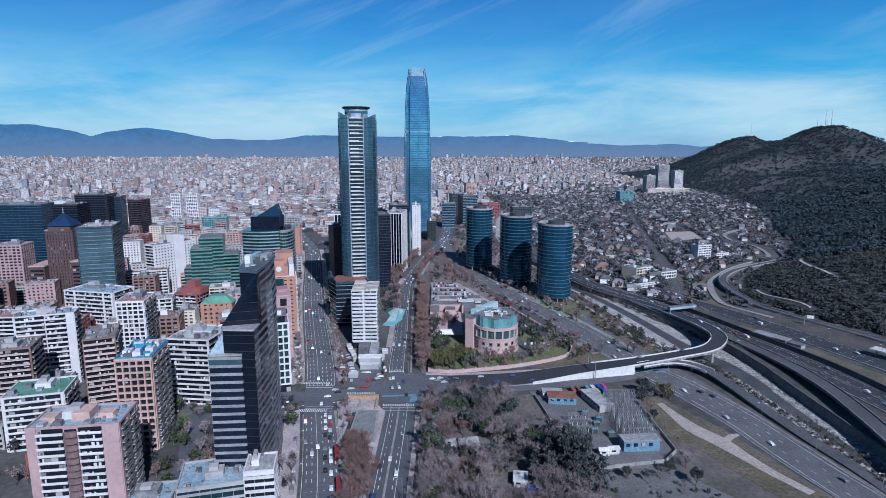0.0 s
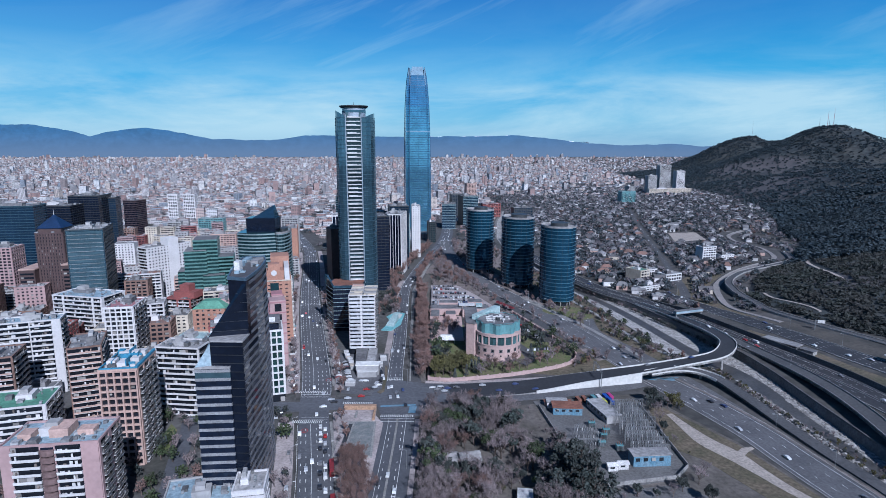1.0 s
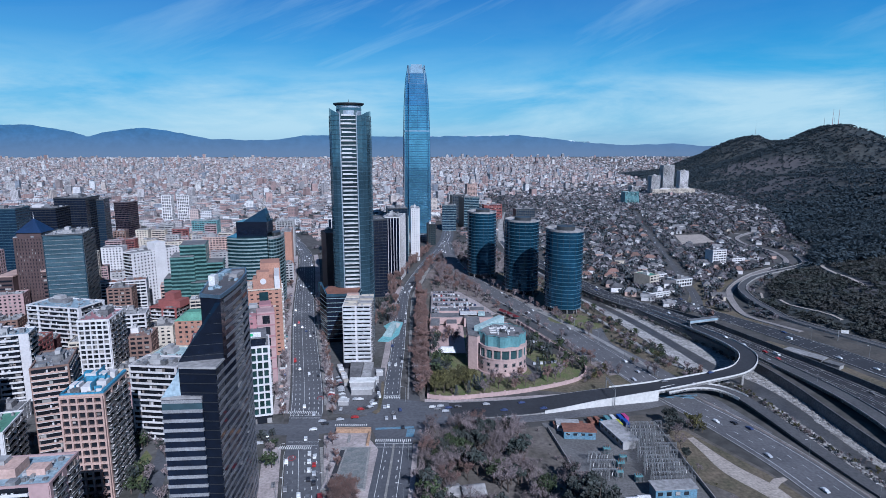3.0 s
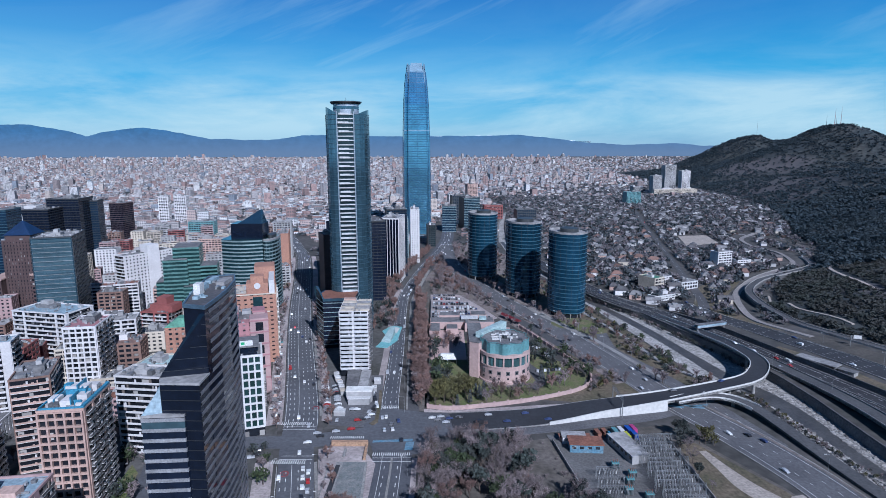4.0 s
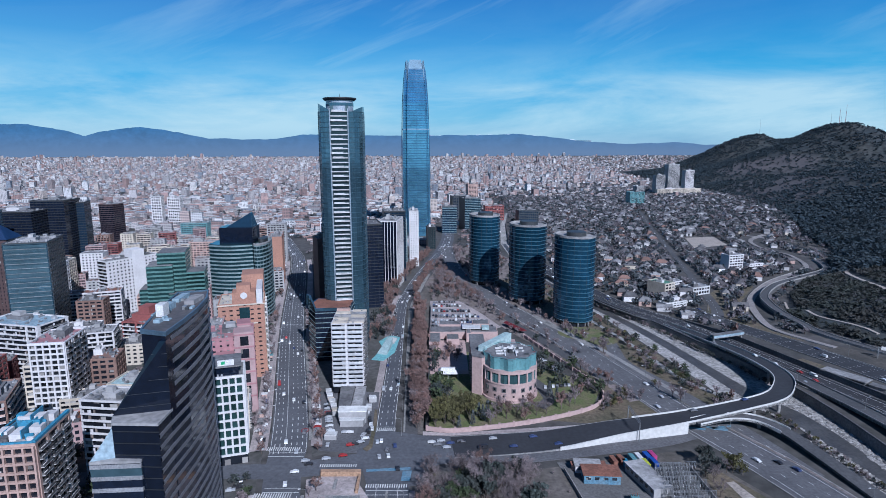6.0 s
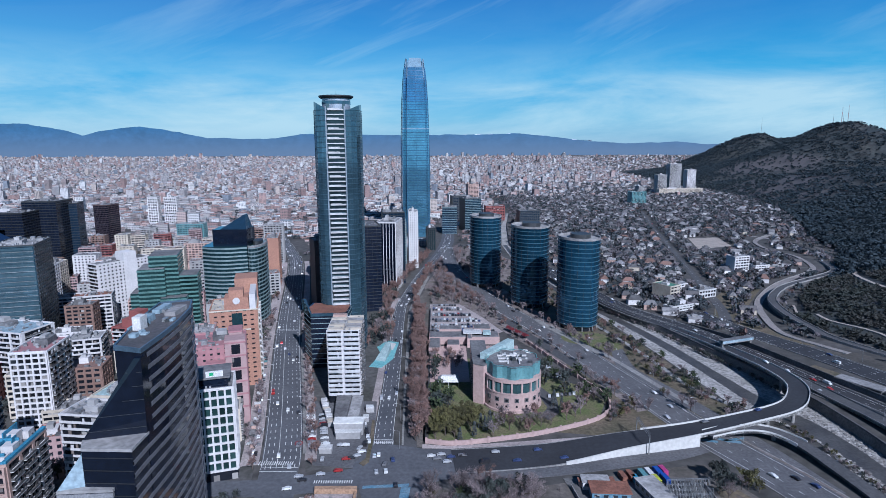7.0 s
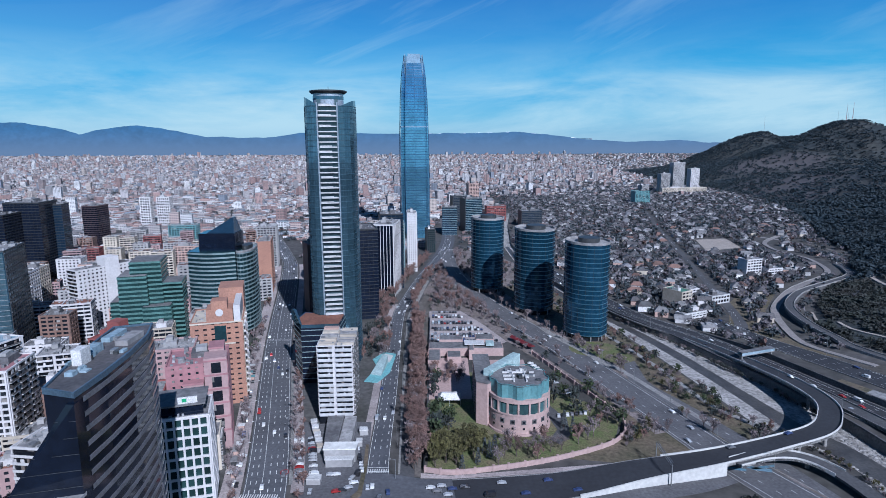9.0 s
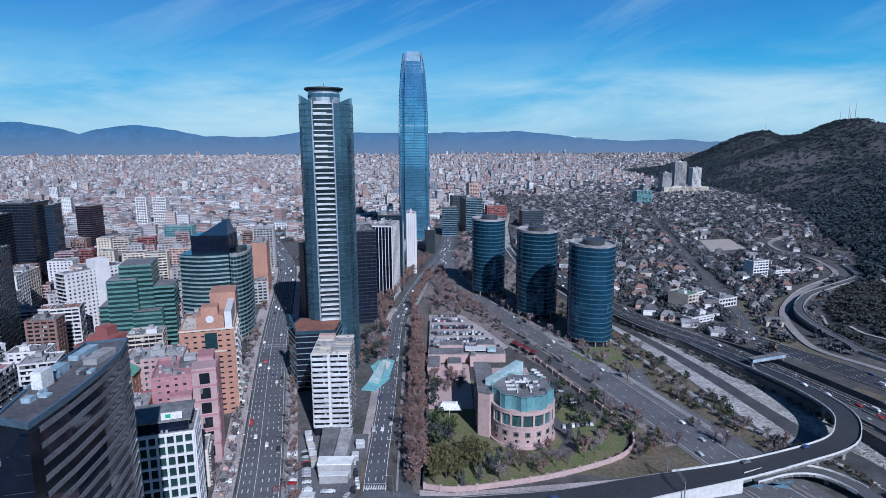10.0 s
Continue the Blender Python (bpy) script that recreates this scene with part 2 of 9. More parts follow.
mat("rock", (0.258, 0.247, 0.236), 0.95, col2=(0.167, 0.156, 0.148), scale=0.2, fine=1.2, island=0.45, bump=0.3)
mat("mud", (0.0532, 0.0502, 0.0486), 0.5, col2=(0.0836, 0.0798, 0.076), scale=0.1, fine=0.7, bump=0.2)
mat("verge_earth", (0.205, 0.171, 0.163), 0.95, col2=(0.129, 0.106, 0.0912), scale=0.08, fine=0.5, bump=0.3, amount=0.45)
mat("pink_brown", (0.182, 0.118, 0.114), 0.8, scale=0.1, fine=0.8)
mat("plant_metal", (0.228, 0.228, 0.236), 0.6, island=0.6, scale=0.2, fine=1.0)
mat("snow", (0.75, 0.78, 0.82), 0.9, col2=(0.45, 0.5, 0.58), scale=0.02, fine=0.1)
mat("tyre", (0.02, 0.02, 0.02), 0.9)
mat("dark_trim", (0.0228, 0.0243, 0.0274), 0.5)
mat("blue_band", (0.045, 0.105, 0.19), 0.3, 0.4)
mat("crown_glass", (0.182, 0.289, 0.38), 0.6, 0.0, spec=0.25)
mat("park_band", (0.0684, 0.152, 0.205), 0.35, 0.3)
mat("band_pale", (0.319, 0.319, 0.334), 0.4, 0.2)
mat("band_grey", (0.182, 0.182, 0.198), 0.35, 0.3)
mat("teal_band", (0.24, 0.31, 0.32), 0.5, 0.2)
mat("green_band", (0.10, 0.205, 0.19), 0.5, 0.1)
mat("shaft_grey", (0.25, 0.30, 0.35), 0.5, 0.2)
mat("mast_red", (0.30, 0.13, 0.13), 0.5)
mat("steel_blue", (0.09, 0.14, 0.19), 0.4, 0.3)
mat("maroon", (0.16, 0.022, 0.026), 0.6)
mat("silver", (0.42, 0.47, 0.53), 0.35, 0.4)
mat("screen_tan", (0.20, 0.165, 0.145), 0.8, rnd=0.5, scale=0.4, fine=1.5)
mat("pool_teal", (0.15, 0.36, 0.38), 0.5, col2=(0.20, 0.42, 0.43), scale=0.2, fine=0.8)
mat("hall_white", (0.74, 0.73, 0.70), 0.6, scale=0.2, fine=1.0, amount=0.1)
mat("ramp_concrete", (0.25, 0.225, 0.215), 0.9, col2=(0.18, 0.165, 0.16), scale=0.05, fine=0.6, amount=0.25)
mat("sign_green", (0.038, 0.342, 0.152), 0.5)
glass("glass_dark", (0.017, 0.0204, 0.0286), 0.12, 0.2, cell=2.6, blinds=0.12)
glass("glass_black", (0.009, 0.014, 0.028), 0.07, 0.15)
glass("glass_window", (0.0272, 0.0326, 0.0408), 0.14, 0.25, rnd=0.6, cell=2.4, blinds=0.25)
glass("glass_blue", (0.065, 0.14, 0.21), 0.07, 0.8)
glass("glass_slim", (0.11, 0.21, 0.28), 0.07, 0.7)
glass("glass_tall", (0.17, 0.42, 0.60), 0.12, 0.75)
glass("glass_park", (0.024, 0.095, 0.17), 0.06, 0.65)
mat("balcony_white", (0.504, 0.504, 0.512), 0.7, fine=0.6, amount=0.2)
glass("glass_silver", (0.15, 0.255, 0.31), 0.12, 0.7)
glass("glass_blue2", (0.0238, 0.0578, 0.109), 0.08, 0.6)
glass("glass_bay", (0.13, 0.25, 0.27), 0.1, 0.6, rnd=0.4)
glass("glass_core", (0.1, 0.15, 0.17), 0.15, 0.4, rnd=0.0)
glass("glass_teal", (0.03, 0.072, 0.085), 0.1, 0.5)
glass("glass_green", (0.034, 0.0782, 0.0782), 0.12, 0.5, rnd=0.5)
for i, c in enumerate([(0.75, 0.75, 0.74), (0.45, 0.46, 0.48), (0.03, 0.03, 0.035), (0.35, 0.03, 0.03), (0.05, 0.07, 0.16), (0.2, 0.2, 0.21)]):
    mat("car_paint_%d" % i, c, 0.3, 0.2, amount=0.1)



def bare_rock(m, spots):
    """Worn rock and earth among the scrub: ragged ovals (x, y, half width, half length)."""
    n, l = m.node_tree.nodes, m.node_tree.links
    b = n["Principled BSDF"]
    geo = n.new("ShaderNodeNewGeometry")
    wob = n.new("ShaderNodeTexNoise")
    wob.inputs["Scale"].default_value, wob.inputs["Detail"].default_value = 0.012, 6
    wob.inputs["Roughness"].default_value = 0.7
    l.new(geo.outputs["Position"], wob.inputs["Vector"])
    last = b.inputs["Base Color"].links[0].from_socket
    for x, y, rx, ry in spots:
        off = n.new("ShaderNodeVectorMath")
        off.operation = "SUBTRACT"
        off.inputs[1].default_value = (x, y, 0)
        l.new(geo.outputs["Position"], off.inputs[0])
        size = n.new("ShaderNodeVectorMath")
        size.operation = "MULTIPLY"
        size.inputs[1].default_value = (1 / rx, 1 / ry, 0)
        l.new(off.outputs["Vector"], size.inputs[0])
        far = n.new("ShaderNodeVectorMath")
        far.operation = "LENGTH"
        l.new(size.outputs["Vector"], far.inputs[0])
        mask = n.new("ShaderNodeMath")
        mask.operation = "MULTIPLY_ADD"
        mask.inputs[1].default_value = -0.45
        l.new(far.outputs["Value"], mask.inputs[0])
        l.new(wob.outputs["Fac"], mask.inputs[2])
        edge = n.new("ShaderNodeMapRange")
        edge.inputs["From Min"].default_value, edge.inputs["From Max"].default_value = 0.12, 0.30
        edge.inputs["To Max"].default_value = 0.75
        l.new(mask.outputs["Value"], edge.inputs["Value"])
        mix = n.new("ShaderNodeMix")
        mix.data_type = "RGBA"
        mix.inputs["B"].default_value = (0.085, 0.075, 0.078, 1)
        l.new(edge.outputs["Result"], mix.inputs["Factor"])
        l.new(last, mix.inputs["A"])
        last = mix.outputs["Result"]
    l.new(last, b.inputs["Base Color"])


ROCKS = [(377, 686, 22, 26), (406, 710, 16, 22), (370, 588, 26, 30), (1010, 1900, 190, 330), (1300, 2330, 120, 170), (1180, 2400, 130, 160), (930, 1640, 110, 110)]
bare_rock(hill_scrub, ROCKS + [(430, 640, 40, 60), (620, 900, 50, 60)])


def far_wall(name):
    """Walls of the far city: each block its own plaster or brick, greyed by painted haze, with rows of windows too
    small to pick apart.
    """
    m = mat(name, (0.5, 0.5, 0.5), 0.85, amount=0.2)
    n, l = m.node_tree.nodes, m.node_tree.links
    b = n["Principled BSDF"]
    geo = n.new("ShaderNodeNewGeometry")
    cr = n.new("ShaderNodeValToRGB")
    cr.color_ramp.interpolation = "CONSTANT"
    # all tones drawn a quarter of the way to one grey, as haze would
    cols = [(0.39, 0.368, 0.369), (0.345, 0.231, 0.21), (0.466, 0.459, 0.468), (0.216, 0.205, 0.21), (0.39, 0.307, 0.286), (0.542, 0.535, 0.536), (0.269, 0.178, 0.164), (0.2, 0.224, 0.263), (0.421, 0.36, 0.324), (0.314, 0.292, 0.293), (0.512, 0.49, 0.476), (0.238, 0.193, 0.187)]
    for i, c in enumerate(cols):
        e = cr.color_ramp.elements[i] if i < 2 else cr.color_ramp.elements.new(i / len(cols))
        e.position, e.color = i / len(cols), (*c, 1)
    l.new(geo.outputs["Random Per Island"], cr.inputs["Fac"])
    sep = n.new("ShaderNodeSeparateXYZ")
    l.new(geo.outputs["Position"], sep.inputs[0])
    add = n.new("ShaderNodeMath")
    add.operation = "ADD"
    l.new(sep.outputs["X"], add.inputs[0])
    l.new(sep.outputs["Y"], add.inputs[1])
    masks = []
    for src, step, fill in ((sep.outputs["Z"], 3.1, 0.48), (add.outputs["Value"], 4.3, 0.6)):
        d = n.new("ShaderNodeMath")
        d.operation = "DIVIDE"
        d.inputs[1].default_value = step
        l.new(src, d.inputs[0])
        f = n.new("ShaderNodeMath")
        f.operation = "FRACT"
        l.new(d.outputs["Value"], f.inputs[0])
        g = n.new("ShaderNodeMath")
        g.operation = "LESS_THAN"
        g.inputs[1].default_value = fill
        l.new(f.outputs["Value"], g.inputs[0])
        masks.append(g)
    both = n.new("ShaderNodeMath")
    both.operation = "MULTIPLY"
    l.new(masks[0].outputs["Value"], both.inputs[0])
    l.new(masks[1].outputs["Value"], both.inputs[1])
    nz = n.new("ShaderNodeSeparateXYZ")
    l.new(geo.outputs["Normal"], nz.inputs[0])
    side = n.new("ShaderNodeMath")
    side.operation = "LESS_THAN"
    side.inputs[1].default_value = 0.5
    l.new(nz.outputs["Z"], side.inputs[0])
    win = n.new("ShaderNodeMath")
    win.operation = "MULTIPLY"
    l.new(both.outputs["Value"], win.inputs[0])
    l.new(side.outputs["Value"], win.inputs[1])
    mix = n.new("ShaderNodeMix")
    mix.data_type = "RGBA"
    l.new(win.outputs["Value"], mix.inputs["Factor"])
    # roofs: grey felt, tile and white sheet, whatever the walls are
    pick = n.new("ShaderNodeTexWhiteNoise")
    pick.noise_dimensions = "1D"
    l.new(geo.outputs["Random Per Island"], pick.inputs["W"])
    rc = n.new("ShaderNodeValToRGB")
    rc.color_ramp.interpolation = "CONSTANT"
    for i, c in enumerate([(0.20, 0.195, 0.20), (0.24, 0.12, 0.09), (0.52, 0.52, 0.52), (0.13, 0.13, 0.135), (0.30, 0.17, 0.14), (0.34, 0.33, 0.33), (0.24, 0.29, 0.30), (0.44, 0.42, 0.40)]):
        e = rc.color_ramp.elements[i] if i < 2 else rc.color_ramp.elements.new(i / 8)
        e.position, e.color = i / 8, (*c, 1)
    l.new(pick.outputs["Value"], rc.inputs["Fac"])
    top = n.new("ShaderNodeMix")
    top.data_type = "RGBA"
    l.new(side.outputs["Value"], top.inputs["Factor"])
    l.new(rc.outputs["Color"], top.inputs["A"])
    l.new(cr.outputs["Color"], top.inputs["B"])
    l.new(top.outputs["Result"], mix.inputs["A"])
    mix.inputs["B"].default_value = (0.07, 0.072, 0.08, 1)
    l.new(mix.outputs["Result"], b.inputs["Base Color"])
    return m


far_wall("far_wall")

# ---- building blocks ----
def mesh_of(name, bm, *mats):
    me = bpy.data.meshes.new(name)
    bm.to_mesh(me)
    bm.free()
    for m in mats:
        me.materials.append(MATS[m])
    return me


def part(name, bm, material, parent, label=""):
    """One mesh object under a thing or a part, in the parent's own space."""
    mats = material if isinstance(material, tuple) else (material,)
    ob = new(name, mesh_of(name, bm, *mats) if isinstance(bm, bmesh.types.BMesh) else bm)
    ob.parent = parent
    return tagged(ob, label) if label else ob


def thing(name, m, label, category, group="", kind=""):
    ob = new(name)
    ob.matrix_world = m
    ob.empty_display_size = 1
    return tagged(ob, label, category, group, kind)


def solid(name, bm, material, label, category, group="", kind=""):
    mats = material if isinstance(material, tuple) else (material,)
    return tagged(new(name, mesh_of(name, bm, *mats)), label, category, group, kind)


def box(bm, x0, x1, y0, y1, z0, z1, mi=0, m=None):
    vs = [bm.verts.new((x, y, z)) for z in (z0, z1) for x, y in ((x0, y0), (x1, y0), (x1, y1), (x0, y1))]
    if m is not None:
        for v in vs:
            v.co = m @ v.co
    for ix in ((3, 2, 1, 0), (4, 5, 6, 7), (0, 1, 5, 4), (1, 2, 6, 5), (2, 3, 7, 6), (3, 0, 4, 7)):
        bm.faces.new([vs[i] for i in ix]).material_index = mi
    return vs


def prism(bm, poly, z0, z1, mi=0, top=None, mi_top=None):
    """An upright prism on a plan given anticlockwise; top: another plan for its upper end."""
    top = top or poly
    a = [bm.verts.new((x, y, z0)) for x, y in poly]
    b = [bm.verts.new((p[0], p[1], p[2] if len(p) > 2 else z1)) for p in top]
    k = len(a)
    for i in range(k):
        bm.faces.new((a[i], a[(i + 1) % k], b[(i + 1) % k], b[i])).material_index = mi
    bm.faces.new(b).material_index = mi if mi_top is None else mi_top
    bm.faces.new(a[::-1]).material_index = mi
    return a, b


def rod(bm, p, q, r0, r1, n=5, mi=0):
    p, q = Vector(p), Vector(q)
    d = (q - p).normalized()
    u = d.orthogonal().normalized()
    v = d.cross(u)
    a = [bm.verts.new(p + r0 * (math.cos(2 * math.pi * i / n) * u + math.sin(2 * math.pi * i / n) * v)) for i in range(n)]
    b = [bm.verts.new(q + r1 * (math.cos(2 * math.pi * i / n) * u + math.sin(2 * math.pi * i / n) * v)) for i in range(n)]
    for i in range(n):
        bm.faces.new((a[i], a[(i + 1) % n], b[(i + 1) % n], b[i])).material_index = mi
    bm.faces.new(b).material_index = mi


def smooth(pts, step=6.0):
    """Points along a Catmull-Rom curve through pts (any number of coordinates)."""
    P = [np.array(p, float) for p in pts]
    P = [2 * P[0] - P[1]] + P + [2 * P[-1] - P[-2]]
    out = []
    for i in range(1, len(P) - 2):
        a, b, c, d = P[i - 1:i + 3]
        k = max(1, int(np.linalg.norm((c - b)[:2]) / step))
        for j in range(k):
            t = j / k
            out.append(0.5 * (2 * b + (c - a) * t + (2 * a - 5 * b + 4 * c - d) * t * t + (3 * b - a - 3 * c + d) * t ** 3))
    out.append(P[-2])
    return out


def sides_of(line):
    """The unit vector to the right of the line at each of its points."""
    out = []
    for i in range(len(line)):
        d = (line[min(i + 1, len(line) - 1)] - line[max(i - 1, 0)])[:2]
        d = d / np.linalg.norm(d)
        out.append(np.array((d[1], -d[0])))
    return out


def ribbon(bm, line, off0, off1, z0, z1, mi=0):
    """A slab along a line of (x, y, width, z), from off0 to off1 (parts of the half width), from z0 to z1 above z."""
    s = sides_of(line)
    prev = None
    for p, n in zip(line, s):
        h = p[2] / 2
        w = [bm.verts.new((*(p[:2] + n * h * o), p[3] + z)) for o, z in ((off0, z0), (off0, z1), (off1, z1), (off1, z0))]
        if prev:
            for i in range(4):
                bm.faces.new((prev[i], prev[(i + 1) % 4], w[(i + 1) % 4], w[i])).material_index = mi
        else:
            bm.faces.new(w[::-1]).material_index = mi
        prev = w
    bm.faces.new(prev).material_index = mi


def strip(bm, line, offset, width, z0, z1, mi=0):
    """As ribbon, with the middle offset and the width in metres."""
    s = sides_of(line)
    prev = None
    for p, n in zip(line, s):
        w = [bm.verts.new((*(p[:2] + n * o), p[3] + z)) for o, z in ((offset - width / 2, z0), (offset - width / 2, z1), (offset + width / 2, z1), (offset + width / 2, z0))]
        if prev:
            for i in range(4):
                bm.faces.new((prev[i], prev[(i + 1) % 4], w[(i + 1) % 4], w[i])).material_index = mi
        prev = w


def dashes(bm, line, offset, width, z, on=3.0, off=5.0):
    """Painted dashes along a line."""
    s = sides_of(line)
    run = 0.0
    for i in range(len(line) - 1):
        a, b = line[i][:2] + s[i] * offset, line[i + 1][:2] + s[i + 1] * offset
        seg = np.linalg.norm(b - a)
        d = (b - a) / max(seg, 1e-6)
        n = np.array((d[1], -d[0])) * width / 2
        t = (-run) % (on + off)
        while t < seg:
            e = min(t + on, seg)
            f0, f1 = t / seg, e / seg
            za, zb = line[i][3] + z, line[i + 1][3] + z
            p, q = a + d * t, a + d * e
            bm.faces.new([bm.verts.new((*v, w)) for v, w in ((p - n, za + (zb - za) * f0), (p + n, za + (zb - za) * f0), (q + n, za + (zb - za) * f1), (q - n, za + (zb - za) * f1))])
            t += on + off
        run += seg


def inside(x, y, poly):
    c = False
    for i in range(len(poly)):
        (x1, y1), (x2, y2) = poly[i][:2], poly[i - 1][:2]
        if (y1 > y) != (y2 > y) and x < (x2 - x1) * (y - y1) / (y2 - y1) + x1:
            c = not c
    return c


def near_line(x, y, line, extra=0.0):
    for p in line:
        if (x - p[0]) ** 2 + (y - p[1]) ** 2 < (p[2] / 2 + extra) ** 2:
            return True
    return False

# ---- ground, river, roads ----
RIVER_L = [(213, -300), (213, 200), (212, 250), (206, 315), (202, 356), (198, 400), (186, 425), (174, 445), (170, 476), (160, 541), (145, 623), (128, 700), (108, 800), (96, 900), (92, 1050), (112, 1270), (150, 1500)]
RIVER_R = [(232, -300), (232, 200), (232, 250), (231, 310), (231, 356), (232, 408), (230, 440), (225, 469), (216, 508), (204, 545), (189, 595), (172, 635), (160, 665), (148, 720), (128, 800), (113, 900), (108, 1050), (126, 1270), (156, 1500)]


def along(table, y):
    return float(np.interp(y, [p[1] for p in table], [p[0] for p in table]))


bm = bmesh.new()
def rise(y):
    """Lifts the far ground, shaped so the city's edge sits right in the camera's view."""
    return 80 * (max(0.0, y - 3600) / 1150) ** 1.4


rows = [-4800, -3000, -1800, -900] + list(range(-300, 240, 60)) + list(range(240, 700, 8)) + list(range(700, 1500, 25)) + [1500, 1900, 2500, 3300, 3600] + list(range(3700, 4900, 100))
prev = None
for y in rows:
    l, r = along(RIVER_L, min(y, 1500)), along(RIVER_R, min(y, 1500))
    dep = float(np.interp(y, [-300, 900, 1500], [-6, -5, 0]))
    xs = [(-4800, 0), (-1500, 0), (-500, 0), (-150, 0), (0, 0), (60, 0), (l, 0), (l + 3.5, dep), (r - 1.0, dep), (r, 0), (r + 60, 0), (600, 0), (1500, 0), (4800, 0)]
    cur = [bm.verts.new((x, y, z + rise(y))) for x, z in xs]
    if prev:
        for i in range(len(cur) - 1):
            f = bm.faces.new((prev[i], prev[i + 1], cur[i + 1], cur[i]))
            f.material_index = {6: 1, 7: 2, 8: 1}.get(i, 0) if y < 1500 else 0
    prev = cur
solid("ground", bm, ("city_ground", "river_wall", "river_bed"), "grey and brown city ground with a stone-lined river channel", "ground", kind="structure")

water_line = smooth([(along(RIVER_L, y) * (1 - k) + along(RIVER_R, y) * k, y, w, float(np.interp(y, [-300, 900, 1500], [-6, -5, 0]))) for y, k, w in
                     ((180, .48, 9), (260, .48, 9), (310, .5, 9), (355, .52, 9), (390, .52, 14), (425, .52, 17), (450, .5, 13), (500, .5, 10), (560, .57, 10), (620, .64, 9), (740, .5, 7), (880, .5, 6), (1050, .5, 6))], 10)
bm = bmesh.new()
ribbon(bm, water_line, -1, 1, -0.3, 0.12)
solid("water", bm, "mud", "narrow dark muddy river in a stony channel", "river", kind="structure")

ROADS = {
    "junction": smooth([(530, 1120, 8, 0), (552, 1076, 7, 0), (556, 1030, 6, 0), (548, 985, 6, 0), (541, 946, 6, 0)]),
    "junction_lane": smooth([(566, 1062, 5, 0), (574, 1020, 5, 0), (572, 975, 5, 0), (567, 950, 5, 0)]),
    "left": smooth([(-38, 120, 19, 0), (-55, 242, 17, 0), (-77.5, 345, 17.5, 0), (-88, 402, 20, 0), (-136, 598, 20, 0), (-195, 864, 16, 0), (-232, 980, 16, 0), (-330, 1240, 14, 0)]),
    "right": smooth([(-27, 120, 20, 0), (-27, 242, 20, 0), (-27, 345, 20, 0), (-33, 395, 11, 0), (-36, 487, 10.5, 0), (-42, 642, 11, 0), (-39, 705, 12, 0), (-26, 820, 14, 0), (-4, 960, 20, 0), (8, 1120, 22, 0), (2, 1400, 20, 0)]),
    "service": smooth([(-19, 388, 8, 0), (-22, 487, 8, 0), (-27, 600, 9, 0), (-30, 680, 9, 0), (-26, 745, 8, 0), (-14, 830, 8, 0)]),
    "cross": smooth([(-300, 330, 10, 0), (-200, 343, 11, 0), (-130, 352, 12, 0), (-80, 353, 14, 0), (-30, 364, 18, 0), (5, 371, 20, 0)]),
    "avenue": smooth([(4, 1010, 18, 0), (10, 860, 19, 0), (29, 752, 20, 0), (56, 661, 20, 0), (89, 575, 21, 0), (122, 470, 22, 0), (141, 408, 23, 0), (162, 357, 26, 0), (174, 318, 25, 0), (180, 285, 24, 0), (188, 248, 22, 0), (204, 190, 22, 0)]),
    "avenue_east": smooth([(134, 541, 9, 0), (129.5, 500, 12, 0), (138.4, 473.5, 12, 0), (146, 453, 12, 0), (158, 416, 12, 0), (169, 378, 11, 0), (178, 346, 8, 0)]),
    "avenue_slip": smooth([(50, 640, 7, 0), (66, 585, 8, 0), (78, 552, 8.5, 0), (95, 504, 8.5, 0), (106, 474, 7, 0), (112, 458, 5, 0)]),
    "highway": smooth([(112, 980, 18, 0), (128, 850, 20, 0), (166, 676, 22, 0), (203, 595, 24, 0), (224, 535, 26, 0), (242, 475, 27, 0), (256, 430, 27, 0), (267, 390, 25, 0), (274, 345, 23, 0), (282, 290, 23, 0), (294, 220, 23, 0), (304, 150, 23, 0)]),
    "interchange": smooth([(236, 640, 12, 0), (252, 592, 16, 0), (272, 545, 20, 0), (296, 485, 22, 0), (312, 436, 24, 0), (324, 400, 25, 0), (340, 340, 26, 0), (360, 260, 26, 0), (380, 180, 26, 0)]),
    "suburb": smooth([(246, 600, 12, 0), (266, 647, 10, 0), (298, 778, 8, 0), (344, 972, 7, 0), (420, 1290, 7, 0), (500, 1600, 7, 0)]),
    "ramp_out": smooth([(570, 1121, 6, 0), (514, 1059, 6, 0), (495, 1009, 6, 0), (492, 964, 6, 0), (499, 924, 6, 0), (486, 869, 6, 0), (471, 837, 6, 0), (445, 808, 6.5, 0), (410, 780, 7, 0), (374, 748, 7.5, 0), (338, 706, 7, 0), (312, 668, 6.5, 0), (295, 626, 6.5, 0), (284, 578, 6.5, 0), (297, 545, 7, 0), (306, 528, 8, 0)]),
    "ramp_in": smooth([(512, 884, 6.5, 0.8), (497, 842, 6.5, 2.0), (470, 800, 6.5, 3.5), (382, 734, 6.5, 5), (352, 705, 6.5, 5.5), (329, 675, 6.5, 5.5), (318, 650, 6.5, 5), (312, 616, 6.5, 4), (313, 582, 6.5, 2.6), (317, 555, 6.5, 1.4), (352, 478, 8, 0.6), (367, 447, 10, 0.3), (400, 385, 10, 0.2), (440, 310, 10, 0.2)]),
}
